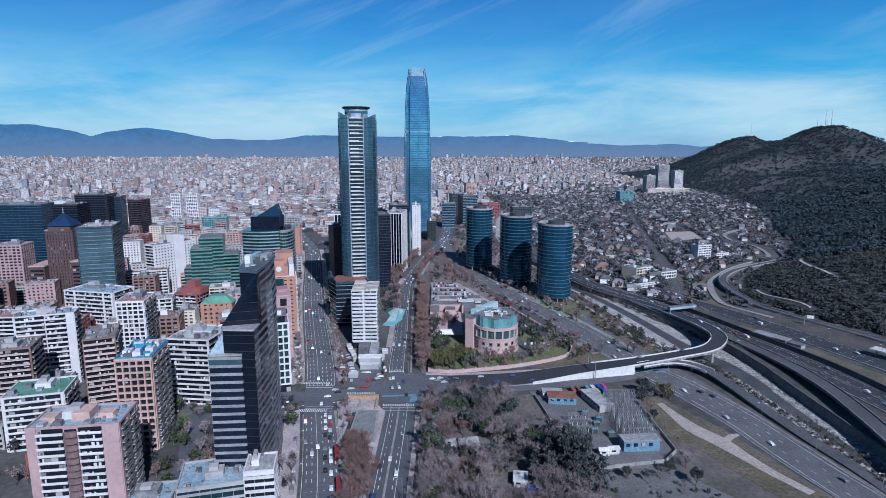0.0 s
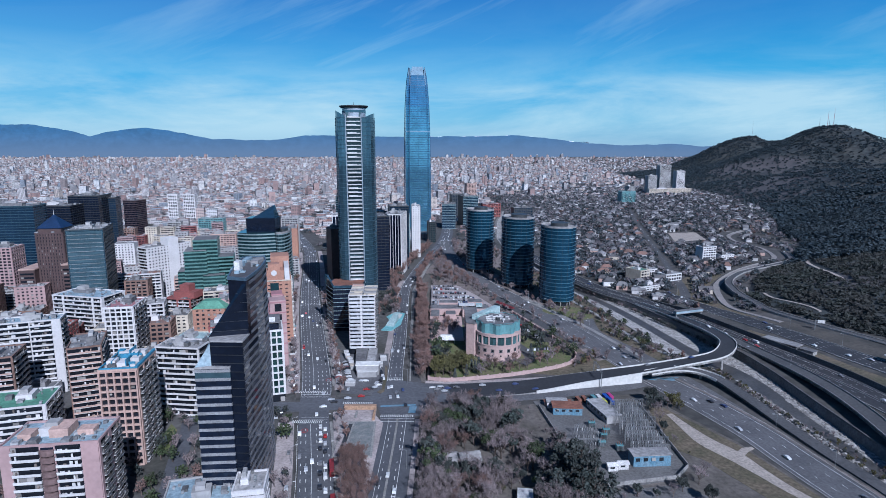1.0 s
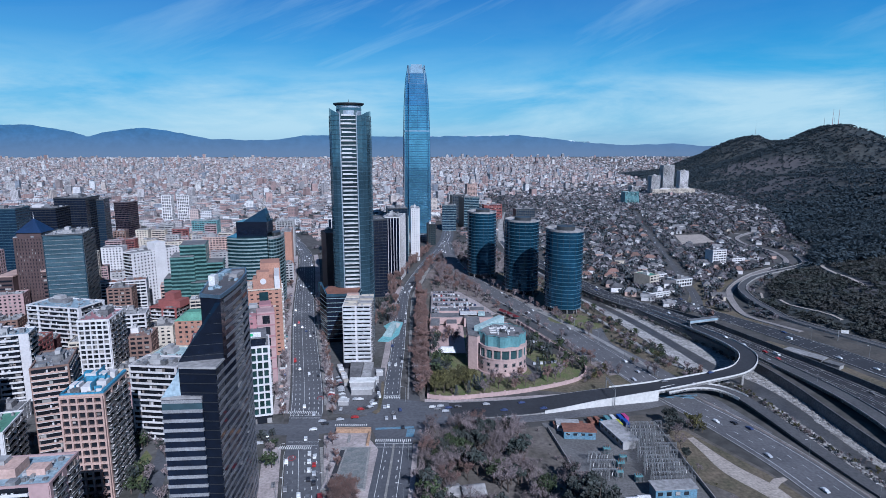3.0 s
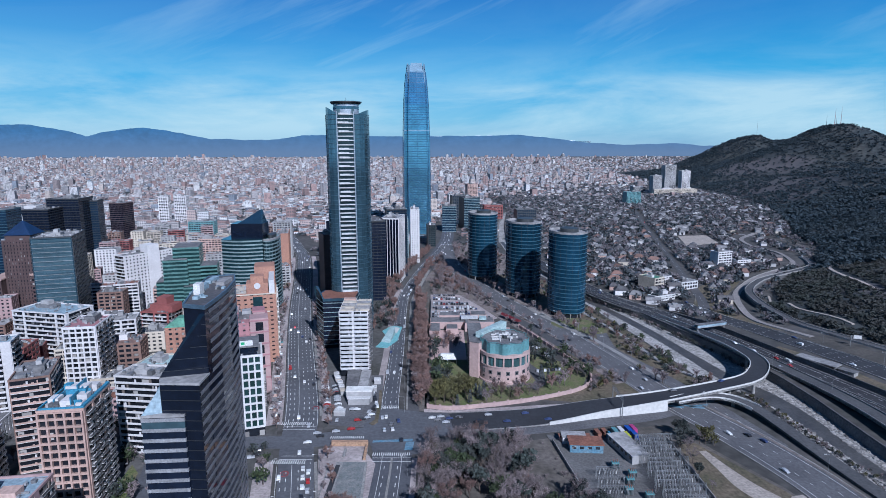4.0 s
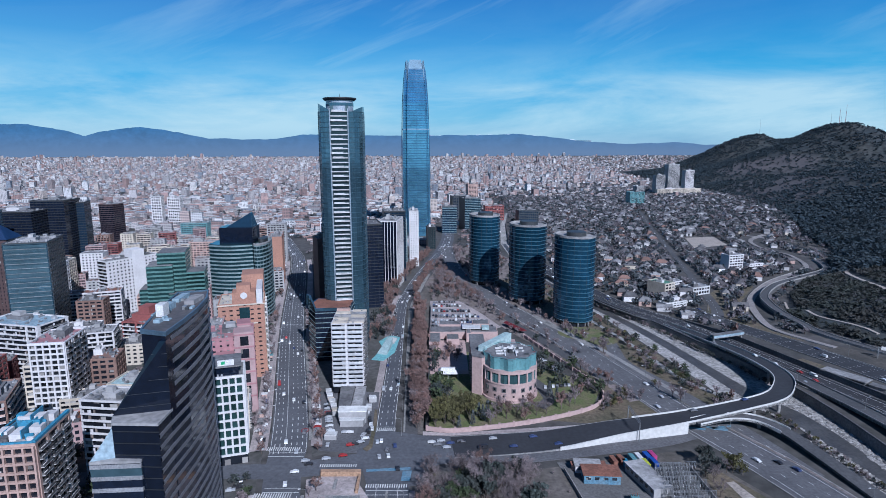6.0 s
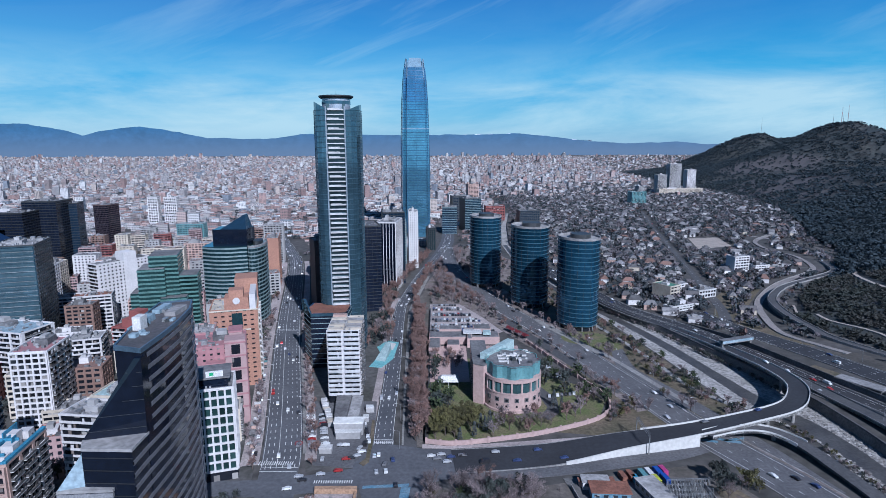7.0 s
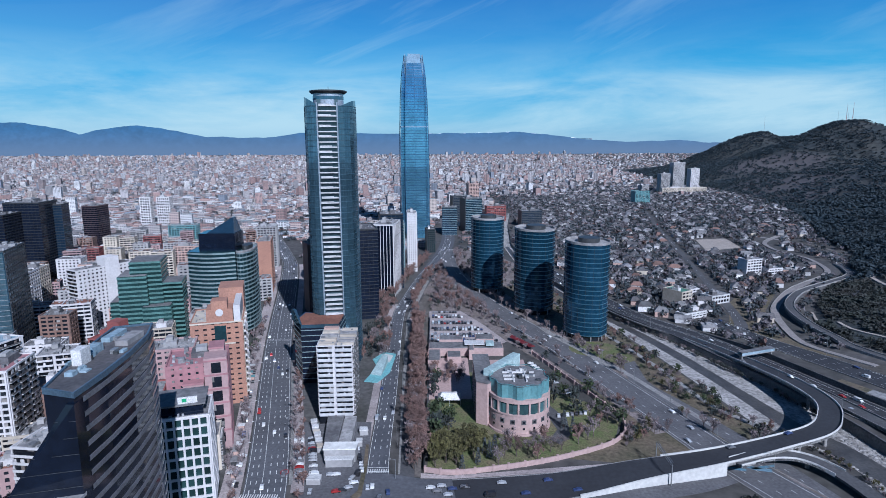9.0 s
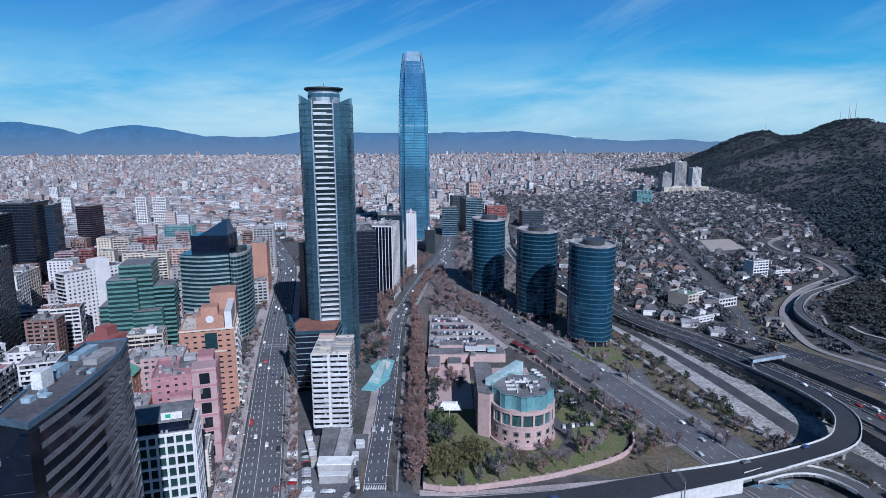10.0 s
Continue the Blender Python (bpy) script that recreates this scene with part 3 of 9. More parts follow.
ROAD_MAT = {"junction": "ramp_concrete", "junction_lane": "dirt", "left": "asphalt", "right": "asphalt_cool", "interchange": "asphalt_dark", "highway": "asphalt_dark", "suburb": "asphalt_old", "service": "asphalt_old", "ramp_out": "ramp_concrete", "ramp_in": "asphalt_old", "avenue": "asphalt_worn", "avenue_east": "asphalt_worn", "avenue_slip": "asphalt_old"}
ROAD_TEXT = {"junction": "pale narrow road by the wooded hill", "junction_lane": "pale dirt lane at the edge of the woods", "left": "wide asphalt avenue with white lane lines", "right": "asphalt avenue beside a planted median", "service": "narrow service road under plane trees", "cross": "asphalt cross street between two avenues",
             "avenue": "worn asphalt avenue along the river park", "highway": "dark asphalt urban motorway beside the river", "interchange": "asphalt motorway lanes at the foot of the hill", "suburb": "straight grey residential street",
             "ramp_out": "curved grey slip road round the hill", "ramp_in": "curved grey slip road with a pale parapet",
             "avenue_east": "second carriageway of the river avenue", "avenue_slip": "narrow asphalt slip lane behind a fence"}
for i, (key, line) in enumerate(ROADS.items()):
    bm = bmesh.new()
    ribbon(bm, line, -1, 1, -0.25, 0.05 + 0.012 * i)
    solid("road", bm, ROAD_MAT.get(key, "asphalt"), ROAD_TEXT[key], "road", kind="structure")
# the cross street's mouth and the wide crossing by the garden wall
bm = bmesh.new()
ribbon(bm, smooth([(2, 361, 13, 0), (40, 365, 11, 0), (88, 374, 10, 0), (118, 381, 9, 0), (136, 388, 8, 0)], 6), -1, 1, -0.2, 0.17)
solid("road", bm, "asphalt_worn", "worn asphalt road beside the flyover wall", "road", kind="structure")
bm = bmesh.new()
prism(bm, [(-36, 338), (-11, 340), (-8, 356), (8, 362), (8, 387), (-12, 388), (-26, 392), (-38, 392), (-46, 372)], -0.2, 0.19)
solid("road", bm, "asphalt", "asphalt junction of two avenues", "road", kind="structure")

# lane lines
bm = bmesh.new()
for key, offs in (("left", (-7.2, -4.6, 1.2, 4.2, 7.0)), ("right", (-3.2, 0.2, 3.4)), ("highway", (-8, -4, 4, 8)), ("interchange", (-6, -2, 2, 6)), ("avenue", (-3.4, 3.4)), ("avenue_east", (0,)), ("suburb", (0,))):
    z = 0.09 + 0.012 * list(ROADS).index(key)
    line = [p for p in ROADS[key] if not (335 < p[1] < 368 and key in ("left", "right"))]
    for part_line in ([p for p in line if p[1] <= 352], [p for p in line if p[1] > 352]):
        if len(part_line) > 2:
            for o in offs:
                dashes(bm, part_line, o, 0.36 if key in ("left", "right") else 0.24, z, 3.0, 4.6 if key in ("left", "right") else 6.5)
for key, offs in (("highway", (-11, -0.6, 0.6, 11)), ("interchange", (-10.5, 10.5)), ("left", (-1.9, -9.2, 9.2)), ("right", (-5.0, 5.0)), ("avenue", (-9.5, 9.5))):
    z = 0.09 + 0.012 * list(ROADS).index(key)
    line = [p for p in ROADS[key] if not (335 < p[1] < 368 and key == "left")]
    for part_line in ([p for p in line if p[1] <= 352], [p for p in line if p[1] > 352]):
        if len(part_line) > 2:
            for o in offs:
                strip(bm, part_line, o, 0.22, z - 0.03, z)
# stop lines and zebra bars at the crossings
for y, line in ((336, ROADS["left"]), (368, ROADS["left"]), (334, ROADS["right"]), (396, ROADS["right"]), (590, ROADS["left"])):
    p = min(line, key=lambda q: abs(q[1] - y))
    x0, x1 = p[0] - p[2] / 2 + 0.4, p[0] + p[2] / 2 - 0.4
    for e, w in ((-2.0, 0.45), (1.6, 0.35)):
        bm.faces.new([bm.verts.new(v) for v in ((x0, y + e, 0.205), (x1, y + e, 0.205), (x1, y + e + w, 0.205), (x0, y + e + w, 0.205))])
for x0, x1, y0, y1 in ((-87, -70, 330, 333.6), (-93, -76, 372, 375.6), (-37, -18, 338, 341), (-38, -28, 393, 396.4), (-62, -44, 356, 358.5)):
    k = x0
    while k < x1:  # zebra bars
        bm.faces.new([bm.verts.new(v) for v in ((k, y0, 0.232), (k + 0.5, y0, 0.232), (k + 0.5, y1, 0.232), (k, y1, 0.232))])
        k += 1.1
solid("lane_marking", bm, "paint_white", "white painted lane lines and crossings on asphalt", "road marking", kind="stuff")


def patch(name, poly, z, material, label, category="ground"):
    bm = bmesh.new()
    prism(bm, poly, -0.4, z)
    return solid(name, bm, material, label, category, kind="structure")


patch("pavement", [(-28, 100), (-64, 242), (-89, 342), (-100, 402), (-148, 600), (-205, 860), (-420, 900), (-700, 700), (-500, 300), (-330, 100)][::-1], 0.03, "yard_ground", "dark grey paved ground between the blocks")
bm = bmesh.new()
for o, w in ((-15.5, 9), (14.5, 6)):
    strip(bm, [q for q in ROADS["left"] if 225 < q[1] < 336], o, w, -0.3, 0.2)
    strip(bm, [q for q in ROADS["left"] if 372 < q[1] < 900], o, w, -0.3, 0.2)
solid("pavement", bm, "pavement", "pale pinkish paving along the avenue", "pavement", kind="structure")
patch("pavement", [(-37, 200), (-35, 200), (-34.5, 330), (-45, 350), (-66, 345), (-46, 242)], 0.12, "pavement", "paved wedge between the two avenues")
patch("pavement", [(-42, 388), (-45, 487), (-50, 640), (-47, 705), (-30, 840), (-60, 900), (-120, 600), (-76, 402), (-68, 366), (-45, 376)], 0.1, "yard_ground", "grey paved wedge between the two avenues")
patch("median", [(-23, 392), (-27.5, 487), (-34, 642), (-31, 705), (-20, 800), (-17, 800), (-27, 690), (-29.5, 642), (-26, 487), (-22, 392)][::-1], 0.22, "kerb", "pale raised median between two carriageways", "median")
patch("verge", [(-15, 390), (-17, 487), (-22, 600), (-25, 700), (-19, 740), (-12, 740), (-12, 390)][::-1], 0.1, "dirt", "brown earth strip planted with plane trees", "verge")
patch("waste_ground", [(-14, 120), (-12, 338), (-6, 352), (40, 352), (95, 366), (128, 372), (140, 345), (158, 308), (168, 272), (178, 238), (190, 150), (190, 100)], 0.06, "dirt", "brown earth and dry weeds of an empty lot", "ground")
patch("gravel_yard", [(56, 360), (118, 360), (120, 281), (112, 272), (78, 264), (64, 300)][::-1], 0.14, "gravel", "grey gravel yard of an electrical substation")
patch("gravel_track", [(74, 262), (112, 268), (140, 232), (170, 170), (110, 150)][::-1], 0.14, "gravel", "grey compacted gravel track")
patch("dry_verge", [(124, 352), (134, 350), (157, 305), (166, 274), (180, 225), (160, 225), (132, 290), (122, 300)][::-1], 0.16, "dry_grass", "dry brown grass slope beside the road")
bm = bmesh.new()
ribbon(bm, smooth([(134, 342, 4, 0), (137, 326, 6.5, 0), (141, 309, 10.5, 0), (149, 294, 11, 0), (154, 280, 8, 0), (160, 264, 6, 0), (169, 246, 5, 0)], 4), -1, 1, -0.3, 0.22)
ribbon(bm, smooth([(152, 294, 4, 0), (158, 300, 4, 0), (163, 302, 2, 0)], 3), -1, 1, -0.3, 0.24)
solid("footpath", bm, "sand_path", "pale trodden sand path across dry grass", "footpath", kind="structure")
patch("garden_lawn", [(-9, 394), (20, 398), (56, 406), (91, 425), (99, 445), (88, 470), (66, 490), (62, 520), (-9, 520)], 0.12, "lawn", "green lawn of a walled garden", "lawn")
patch("garden_drive", [(60, 420), (68, 430), (70, 448), (62, 470), (52, 470), (60, 450), (62, 436), (56, 425)], 0.2, "asphalt_old", "curved grey garden drive", "drive")
patch("car_park", [(-13, 580), (-14, 672), (16, 672), (34, 630), (50, 584), (46, 580)][::-1], 0.15, "pavement", "pale paved car park full of cars")
patch("river_park", [(152, 405), (172, 440), (168, 476), (158, 541), (143, 623), (126, 700), (105, 800), (60, 760), (90, 640), (112, 555), (136, 470)], 0.07, "dry_grass", "dry grass and shrubs of a riverside park", "park")
bm = bmesh.new()
ribbon(bm, smooth([(176, 436, 4, 0), (160, 470, 4, 0), (152, 520, 4, 0), (140, 575, 3.5, 0), (124, 640, 3.5, 0), (106, 720, 3, 0)], 6), -1, 1, -0.3, 0.18)
ribbon(bm, smooth([(93, 600, 4, 0), (104, 566, 4, 0), (124, 520, 4, 0), (140, 470, 4, 0), (150, 440, 4, 0)], 6), -1, 1, -0.3, 0.2)
solid("footpath", bm, "concrete", "pale concrete riverside footpath", "footpath", kind="structure")
patch("motorway_verge", [(256, 500), (266, 505), (284, 468), (296, 420), (308, 385), (324, 320), (345, 230), (312, 230), (296, 300), (288, 352), (281, 392), (271, 430), (259, 465)][::-1], 0.05, "dry_grass", "dry tan verge between motorway lanes", "verge")
patch("motorway_verge", [(300, 548), (320, 520), (338, 480), (352, 450), (372, 400), (400, 330), (372, 330), (342, 398), (328, 436), (308, 490), (290, 530)], 0.05, "dirt_dark", "brown planted strip between slip roads", "verge")
patch("verge", [(240, 610), (268, 560), (300, 540), (280, 570), (280, 610), (304, 670), (350, 735), (330, 760), (285, 700)], 0.055, "dry_grass", "dry grass by a slip road", "verge")
patch("playing_field", [(388, 985), (452, 1012), (470, 1100), (415, 1088)], 0.1, "sand_path", "bare earth playing field", "field")

for poly in ([(-38.5, 351.6), (-17, 353.2), (-17, 355.6), (-38.5, 353.8)], [(-21, 343.5), (-16.6, 343.5), (-16.2, 352.6), (-20.6, 352.4)]):
    patch("cycle_crossing", poly, 0.23, "shed_blue", "blue painted cycle crossing on asphalt", "road marking")
for poly in ([(128, 401), (133, 399), (146, 395), (145, 393), (132, 397)], [(143, 399.5), (158, 394.5), (157, 392), (150, 394)], [(148, 396), (162, 399), (161, 397), (150, 394.5)]):
    patch("cycle_crossing", poly, 0.24, "shed_blue", "blue painted cycle lane on asphalt", "road marking")
patch("pavement", [(-12, 388.5), (4, 388), (30, 390.5), (58, 393.8), (90, 399.6), (104, 402.4), (88, 401.8), (72, 399.4), (56, 397.4), (20, 392.6), (2, 390.4), (-12, 392.8)], 0.13, "pavement", "pale pavement below the garden wall")
side = smooth([(-118, 236, 9, 0), (-134.5, 289, 9, 0), (-144, 326, 9, 0), (-152, 346, 9, 0)])
bm = bmesh.new()
ribbon(bm, side, -1, 1, -0.2, 0.09)
solid("road", bm, "asphalt_cool", "narrow side street between tall blocks", "road", kind="structure")
patch("garden_lawn", [(-152, 300), (-143, 296), (-149, 322), (-156, 330)], 0.1, "lawn", "small green lawn between the blocks", "lawn")
# paved yard behind the round building, shop lot, earth strips along the river avenue
patch("yard", [(-10, 476), (17, 476), (17, 548), (-11, 548)], 0.17, "embassy_stone", "pinkish paved rear yard with planters")
patch("verge", [(62, 405.5), (91, 424), (102, 446), (93, 478), (84, 506), (90, 508), (106, 478), (114, 456), (124, 428), (130, 404), (112, 397)][::-1], 0.075, "dry_grass", "dry brown verge with bushes outside the garden wall", "verge")
# near stretch of the river avenue, darker than the rest
bm = bmesh.new()
ribbon(bm, [q for q in ROADS["avenue"] if q[1] < 424], -0.99, 0.99, -0.2, 0.115)
solid("road", bm, "asphalt_dark", "dark asphalt on the near stretch of the river avenue", "road", kind="structure")
patch("shop_lot", [(-41, 369), (-37.6, 374), (-38.4, 400), (-42, 446), (-84, 446), (-82, 433), (-70, 386), (-66, 372)], 0.17, "asphalt_worn", "worn asphalt parking lot before low shops")
patch("verge", [(-12, 674), (16, 674), (50, 586), (64, 552), (92, 500), (126, 432), (136, 470), (112, 555), (90, 640), (104, 800), (94, 900), (60, 1000), (12, 1010), (-8, 860), (-22, 745)], 0.03, "verge_earth", "pinkish brown planted ground around the avenue", "verge")
patch("verge", [(-40.6, 371), (-38.2, 374.6), (-38.6, 400), (-40.4, 420), (-42, 420), (-40.6, 400), (-40.4, 378), (-43, 373.5)][::-1], 0.4, "dry_grass", "low planted kerb strip round the parking lot", "verge")
bm = bmesh.new()
strip(bm, [q for q in ROADS["right"] if 400 < q[1] < 700], -8.2, 4.6, -0.3, 0.16)
strip(bm, [q for q in ROADS["right"] if 200 < q[1] < 336], 11.6, 2.6, -0.3, 0.16)
solid("pavement", bm, "pavement", "pale pavement along the narrower avenue", "pavement", kind="structure")
for x, y in ((-77.6, 321), (-78, 394)):
    bm = bmesh.new()
    o = [[bm.verts.new((x + r * math.cos(a * 0.2618), y + r * 1.3 * math.sin(a * 0.2618), 0.215)) for a in range(24)] for r in (2.1, 1.55)]
    for i in range(24):
        bm.faces.new((o[0][i], o[0][(i + 1) % 24], o[1][(i + 1) % 24], o[1][i]))
    for dx in (-0.5, 0.15):
        bm.faces.new([bm.verts.new((x + dx + u, y + v, 0.215)) for u, v in ((0, -0.9), (0.35, -0.9), (0.35, 0.9), (0, 0.9))])
    solid("speed_marking", bm, "red_paint", "red painted speed circle on the asphalt", "road marking", kind="structure")
bm = bmesh.new()
far_part = [q for q in ROADS["avenue"] if 432 < q[1] < 840]
strip(bm, far_part, -15.5, 8, -0.3, 0.085)
strip(bm, far_part, 15.0, 7, -0.3, 0.083)
strip(bm, [q for q in ROADS["avenue"] if 200 < q[1] < 395], -12.6, 2.2, -0.3, 0.16)
solid("verge", bm, "verge_earth", "pinkish brown earth strips planted along the avenue", "verge", kind="structure")
bm = bmesh.new()
strip(bm, [q for q in ROADS["right"] if 190 < q[1] < 338], 0, 1.1, -0.1, 0.26)
strip(bm, [q for q in ROADS["left"] if 190 < q[1] < 330], 9.6, 1.6, -0.1, 0.26)
strip(bm, [q for q in ROADS["left"] if 378 < q[1] < 560], 11.2, 1.8, -0.1, 0.26)
solid("median", bm, "kerb", "pale raised kerbed medians of the avenues", "median", kind="structure")
for x, y, rx, ry in ((116, 566, 20, 17), (128, 548, 13, 12)):
    patch("park_lawn", [(x + rx * math.cos(a * 0.35), y + ry * math.sin(a * 0.35)) for a in range(18)], 0.1 + 0.004 * rx, "lawn", "dry olive lawn below the oval tower", "lawn")
bm = bmesh.new()
ribbon(bm, smooth([(84, 618, 5, 0), (92, 594, 6, 0), (103, 569, 6, 0), (111, 548, 6, 0), (117, 530, 5, 0)], 5), -1, 1, -0.3, 0.21)
solid("footpath", bm, "kerb", "pale paved footpath beside the avenue", "footpath", kind="structure")
# flyover with its walls and parapets
FLY = smooth([(4, 375.5, 23, 0.2), (30, 378, 23, 0.3), (58, 382, 21.5, 0.8), (92, 389.5, 18, 3.2), (132, 396, 14, 6.2), (168, 407, 12, 7.6), (196, 419, 12, 8), (211, 434, 12, 8), (221, 454, 12, 7.6), (222, 484, 12, 6.4), (217, 520, 11, 4), (208, 560, 10, 1.4), (198, 590, 9, 0.3)], 5)
fly = thing("flyover", Matrix.Identity(4), "curved concrete flyover with white parapets over a river", "flyover", kind="structure")
bm = bmesh.new()
ribbon(bm, FLY, -1, 1, -1.3, 0.08)
part("deck", bm, "concrete", fly)
bm = bmesh.new()
ribbon(bm, FLY, -0.93, 0.93, 0.0, 0.14)
part("carriageway", bm, "asphalt_dark", fly, "dark asphalt carriageway")
for s in (-1, 1):
    bm = bmesh.new()
    ribbon(bm, FLY[10 if s > 0 else 19:], s * 0.93, s * 1.0, -1.2, 1.0)
    part("parapet", bm, "concrete_pale", fly)
bm = bmesh.new()
prev = None
for p, n in zip(FLY, sides_of(FLY)):
    if 56 < p[0] < 133 and p[1] < 400:
        b = p[:2] + n * (p[2] / 2 + 0.15)
        t = p[:2] + n * (p[2] / 2 - 0.6)
        w = [bm.verts.new((*b, 0)), bm.verts.new((*b, p[3] + 0.9)), bm.verts.new((*t, p[3] + 0.9)), bm.verts.new((*t, 0))]
        if prev:
            for i in range(4):
                bm.faces.new((prev[i], prev[(i + 1) % 4], w[(i + 1) % 4], w[i]))
        prev = w
bm.faces.new(prev)
part("retaining_wall", bm, "concrete_pale", fly, "pale concrete retaining wall")
RAMP = smooth([(138, 391, 8, 6.2), (158, 398, 8, 6.0), (174, 397, 8, 5.2), (184, 384, 8, 4.2), (189, 360, 8, 3.0), (193, 330, 8, 2.0), (198, 296, 8, 1.2), (205, 255, 8, 0.6), (208, 200, 8, 0.4)], 4)
bm = bmesh.new()
ribbon(bm, RAMP, -1, 1, -1.1, 0.06)
part("slip_deck", bm, "asphalt_old", fly)
for s in (-1, 1):
    bm = bmesh.new()
    ribbon(bm, RAMP[:14], s * 0.92, s * 1.0, -0.9, 0.9)
    part("parapet", bm, "concrete_pale", fly)
for x, y, h in ((150, 401, 6), (182, 413, 6.4), (205, 427, 6.5), (217, 446, 6.3), (222, 470, 5.7), (176, 396, 3.9)):
    bm = bmesh.new()
    bmesh.ops.create_cone(bm, cap_ends=True, segments=12, radius1=1.0, radius2=1.0, depth=h + 6, matrix=Matrix.Translation((x, y, (h + 0.2 - 6) / 2)))
    part("column", bm, "concrete", fly)

VIA = smooth([(234, 500, 10, 0.3), (241, 455, 11, 1.2), (246, 415, 11, 2.8), (247.5, 380, 11, 4.2), (245.5, 345, 11, 5), (239.5, 305, 11, 5), (231, 262, 11, 5), (219, 205, 11, 5)], 5)
via = thing("viaduct", Matrix.Identity(4), "elevated concrete slip road on columns beside the motorway", "viaduct", kind="structure")
bm = bmesh.new()
ribbon(bm, VIA, -1, 1, -1.4, 0.06)
part("deck", bm, "concrete_dark", via)
bm = bmesh.new()
ribbon(bm, VIA, -0.92, 0.92, 0.0, 0.12)
part("carriageway", bm, "asphalt_old", via)
for s in (-1, 1):
    bm = bmesh.new()
    ribbon(bm, VIA, s * 0.93, s * 1.0, -1.3, 0.9)
    part("parapet", bm, "concrete", via)
for i in range(12, len(VIA) - 2, 7):
    bm = bmesh.new()
    bmesh.ops.create_cone(bm, cap_ends=True, segments=10, radius1=0.9, radius2=0.9, depth=VIA[i][3] + 6, matrix=Matrix.Translation((VIA[i][0], VIA[i][1], (VIA[i][3] - 6) / 2 - 0.8)))
    part("column", bm, "concrete", via)
# pale kerbs and guard rails along the motorways
for key in ("highway", "interchange", "avenue"):
    for s in (-1, 1):
        bm = bmesh.new()
        ribbon(bm, [q for q in ROADS[key] if q[1] > 180], s * 1.0, s * (1.0 + 0.05), -0.3, 0.7 if key != "avenue" else 0.3)
        solid("guard_rail" if key != "avenue" else "kerb", bm, "concrete", "low pale concrete edge along the road", "kerb", kind="structure")
# motorway walls: river wall, median barrier, bank of the slip road
wall = thing("river_wall", Matrix.Identity(4), "dark concrete retaining wall between the motorway and the river", "retaining wall", kind="structure")
line = [np.array((along(RIVER_R, y) + 0.6, y, 1.0, 0.0)) for y in range(180, 700, 8)]
bm = bmesh.new()
ribbon(bm, line, -1, 1, -5.5, 0.9)
part("wall", bm, "concrete_dark", wall)
barrier = thing("barrier", Matrix.Identity(4), "low concrete barrier along the middle of the motorway", "barrier", kind="structure")
bm = bmesh.new()
strip(bm, ROADS["highway"], 0, 0.5, 0.0, 0.95)
part("barrier_wall", bm, "concrete", barrier)
bm = bmesh.new()
strip(bm, ROADS["ramp_in"], -3.8, 0.5, -0.6, 0.9)
strip(bm, ROADS["ramp_in"], 3.8, 0.4, -1.4, 0.9)
part("barrier_wall", bm, "concrete", barrier)
# slip road raised on an added dark wall, in place of a sunken dark lane
bm = bmesh.new()
ribbon(bm, [q for q in ROADS["ramp_in"] if q[1] > 450], -1, 1, -8, -0.3)
part("embankment_wall", bm, "concrete_dark", barrier, "dark embankment added in place of a sunken lane")
bm = bmesh.new()
strip(bm, ROADS["ramp_out"], 3.7, 0.4, 0, 1.0)
part("barrier_wall", bm, "concrete", barrier)

# bank between the motorway and the upper road, with a dark retaining wall
bank = thing("motorway_bank", Matrix.Identity(4), "earth bank with a dark concrete retaining wall", "bank", kind="structure")
line = [q for q in ROADS["highway"] if 300 < q[1] < 612]
bm = bmesh.new()
prev = None
for p, n in zip(line, sides_of(line)):
    h = 4.6 * min(1.0, (612 - p[1]) / 60, (p[1] - 290) / 60)
    e = p[2] / 2 + 1.6
    w = [bm.verts.new((*(p[:2] - n * o), z)) for o, z in ((e, -0.3), (e, h), (e + 0.7, h), (e + 9.5, 0.1), (e + 9.5, -0.3))]
    if prev:
        for i in range(5):
            bm.faces.new((prev[i], prev[(i + 1) % 5], w[(i + 1) % 5], w[i])).material_index = 0 if i in (0, 1) else 1
    prev = w
bmesh.ops.recalc_face_normals(bm, faces=bm.faces)
part("retaining_wall", bm, ("concrete_dark", "dirt_dark"), bank)

# wooded hill: two summits and a long skirt down to the motorway
FOOT = [(480, 100), (455, 300), (398, 410), (362, 490), (339, 530), (323, 573), (319, 620), (346, 668), (425, 765), (516, 864), (590, 960), (618, 1090), (712, 1260), (800, 1480), (890, 1760), (925, 2000), (925, 2250), (905, 2500), (1000, 3000), (1100, 3900)]

# earth tracks on the lower slope, with their widths
TRACKS = (([(494, 787), (475, 768), (458, 726), (448, 690), (441, 662), (432, 632)], 4.5), ([(340, 621), (339, 603), (345, 586), (350, 574), (354, 562), (355, 550)], 3), ([(388, 733), (363, 700)], 3), ([(357, 690), (343, 662), (330, 634)], 2.2))

# the two crests, (x, height): the higher one in front
HILL_A = ([700, 1000, 1200, 1395, 1442, 1489, 1512, 1546, 1581, 1616, 1676, 1707, 1728, 1766, 1793, 1832, 1903, 2050, 2300, 2900], [0, 60, 112, 174, 188, 200, 214, 228, 245, 249, 251, 236, 221, 212, 185, 164, 140, 105, 50, 0])
HILL_B = ([700, 950, 1221, 1266, 1325, 1397, 1456, 1505, 1559, 1595, 1633, 1665, 1712, 1772, 1832, 2100, 2500], [0, 30, 62, 83, 110, 152, 179, 203, 215, 220, 227, 209, 194, 192, 196, 80, 20])


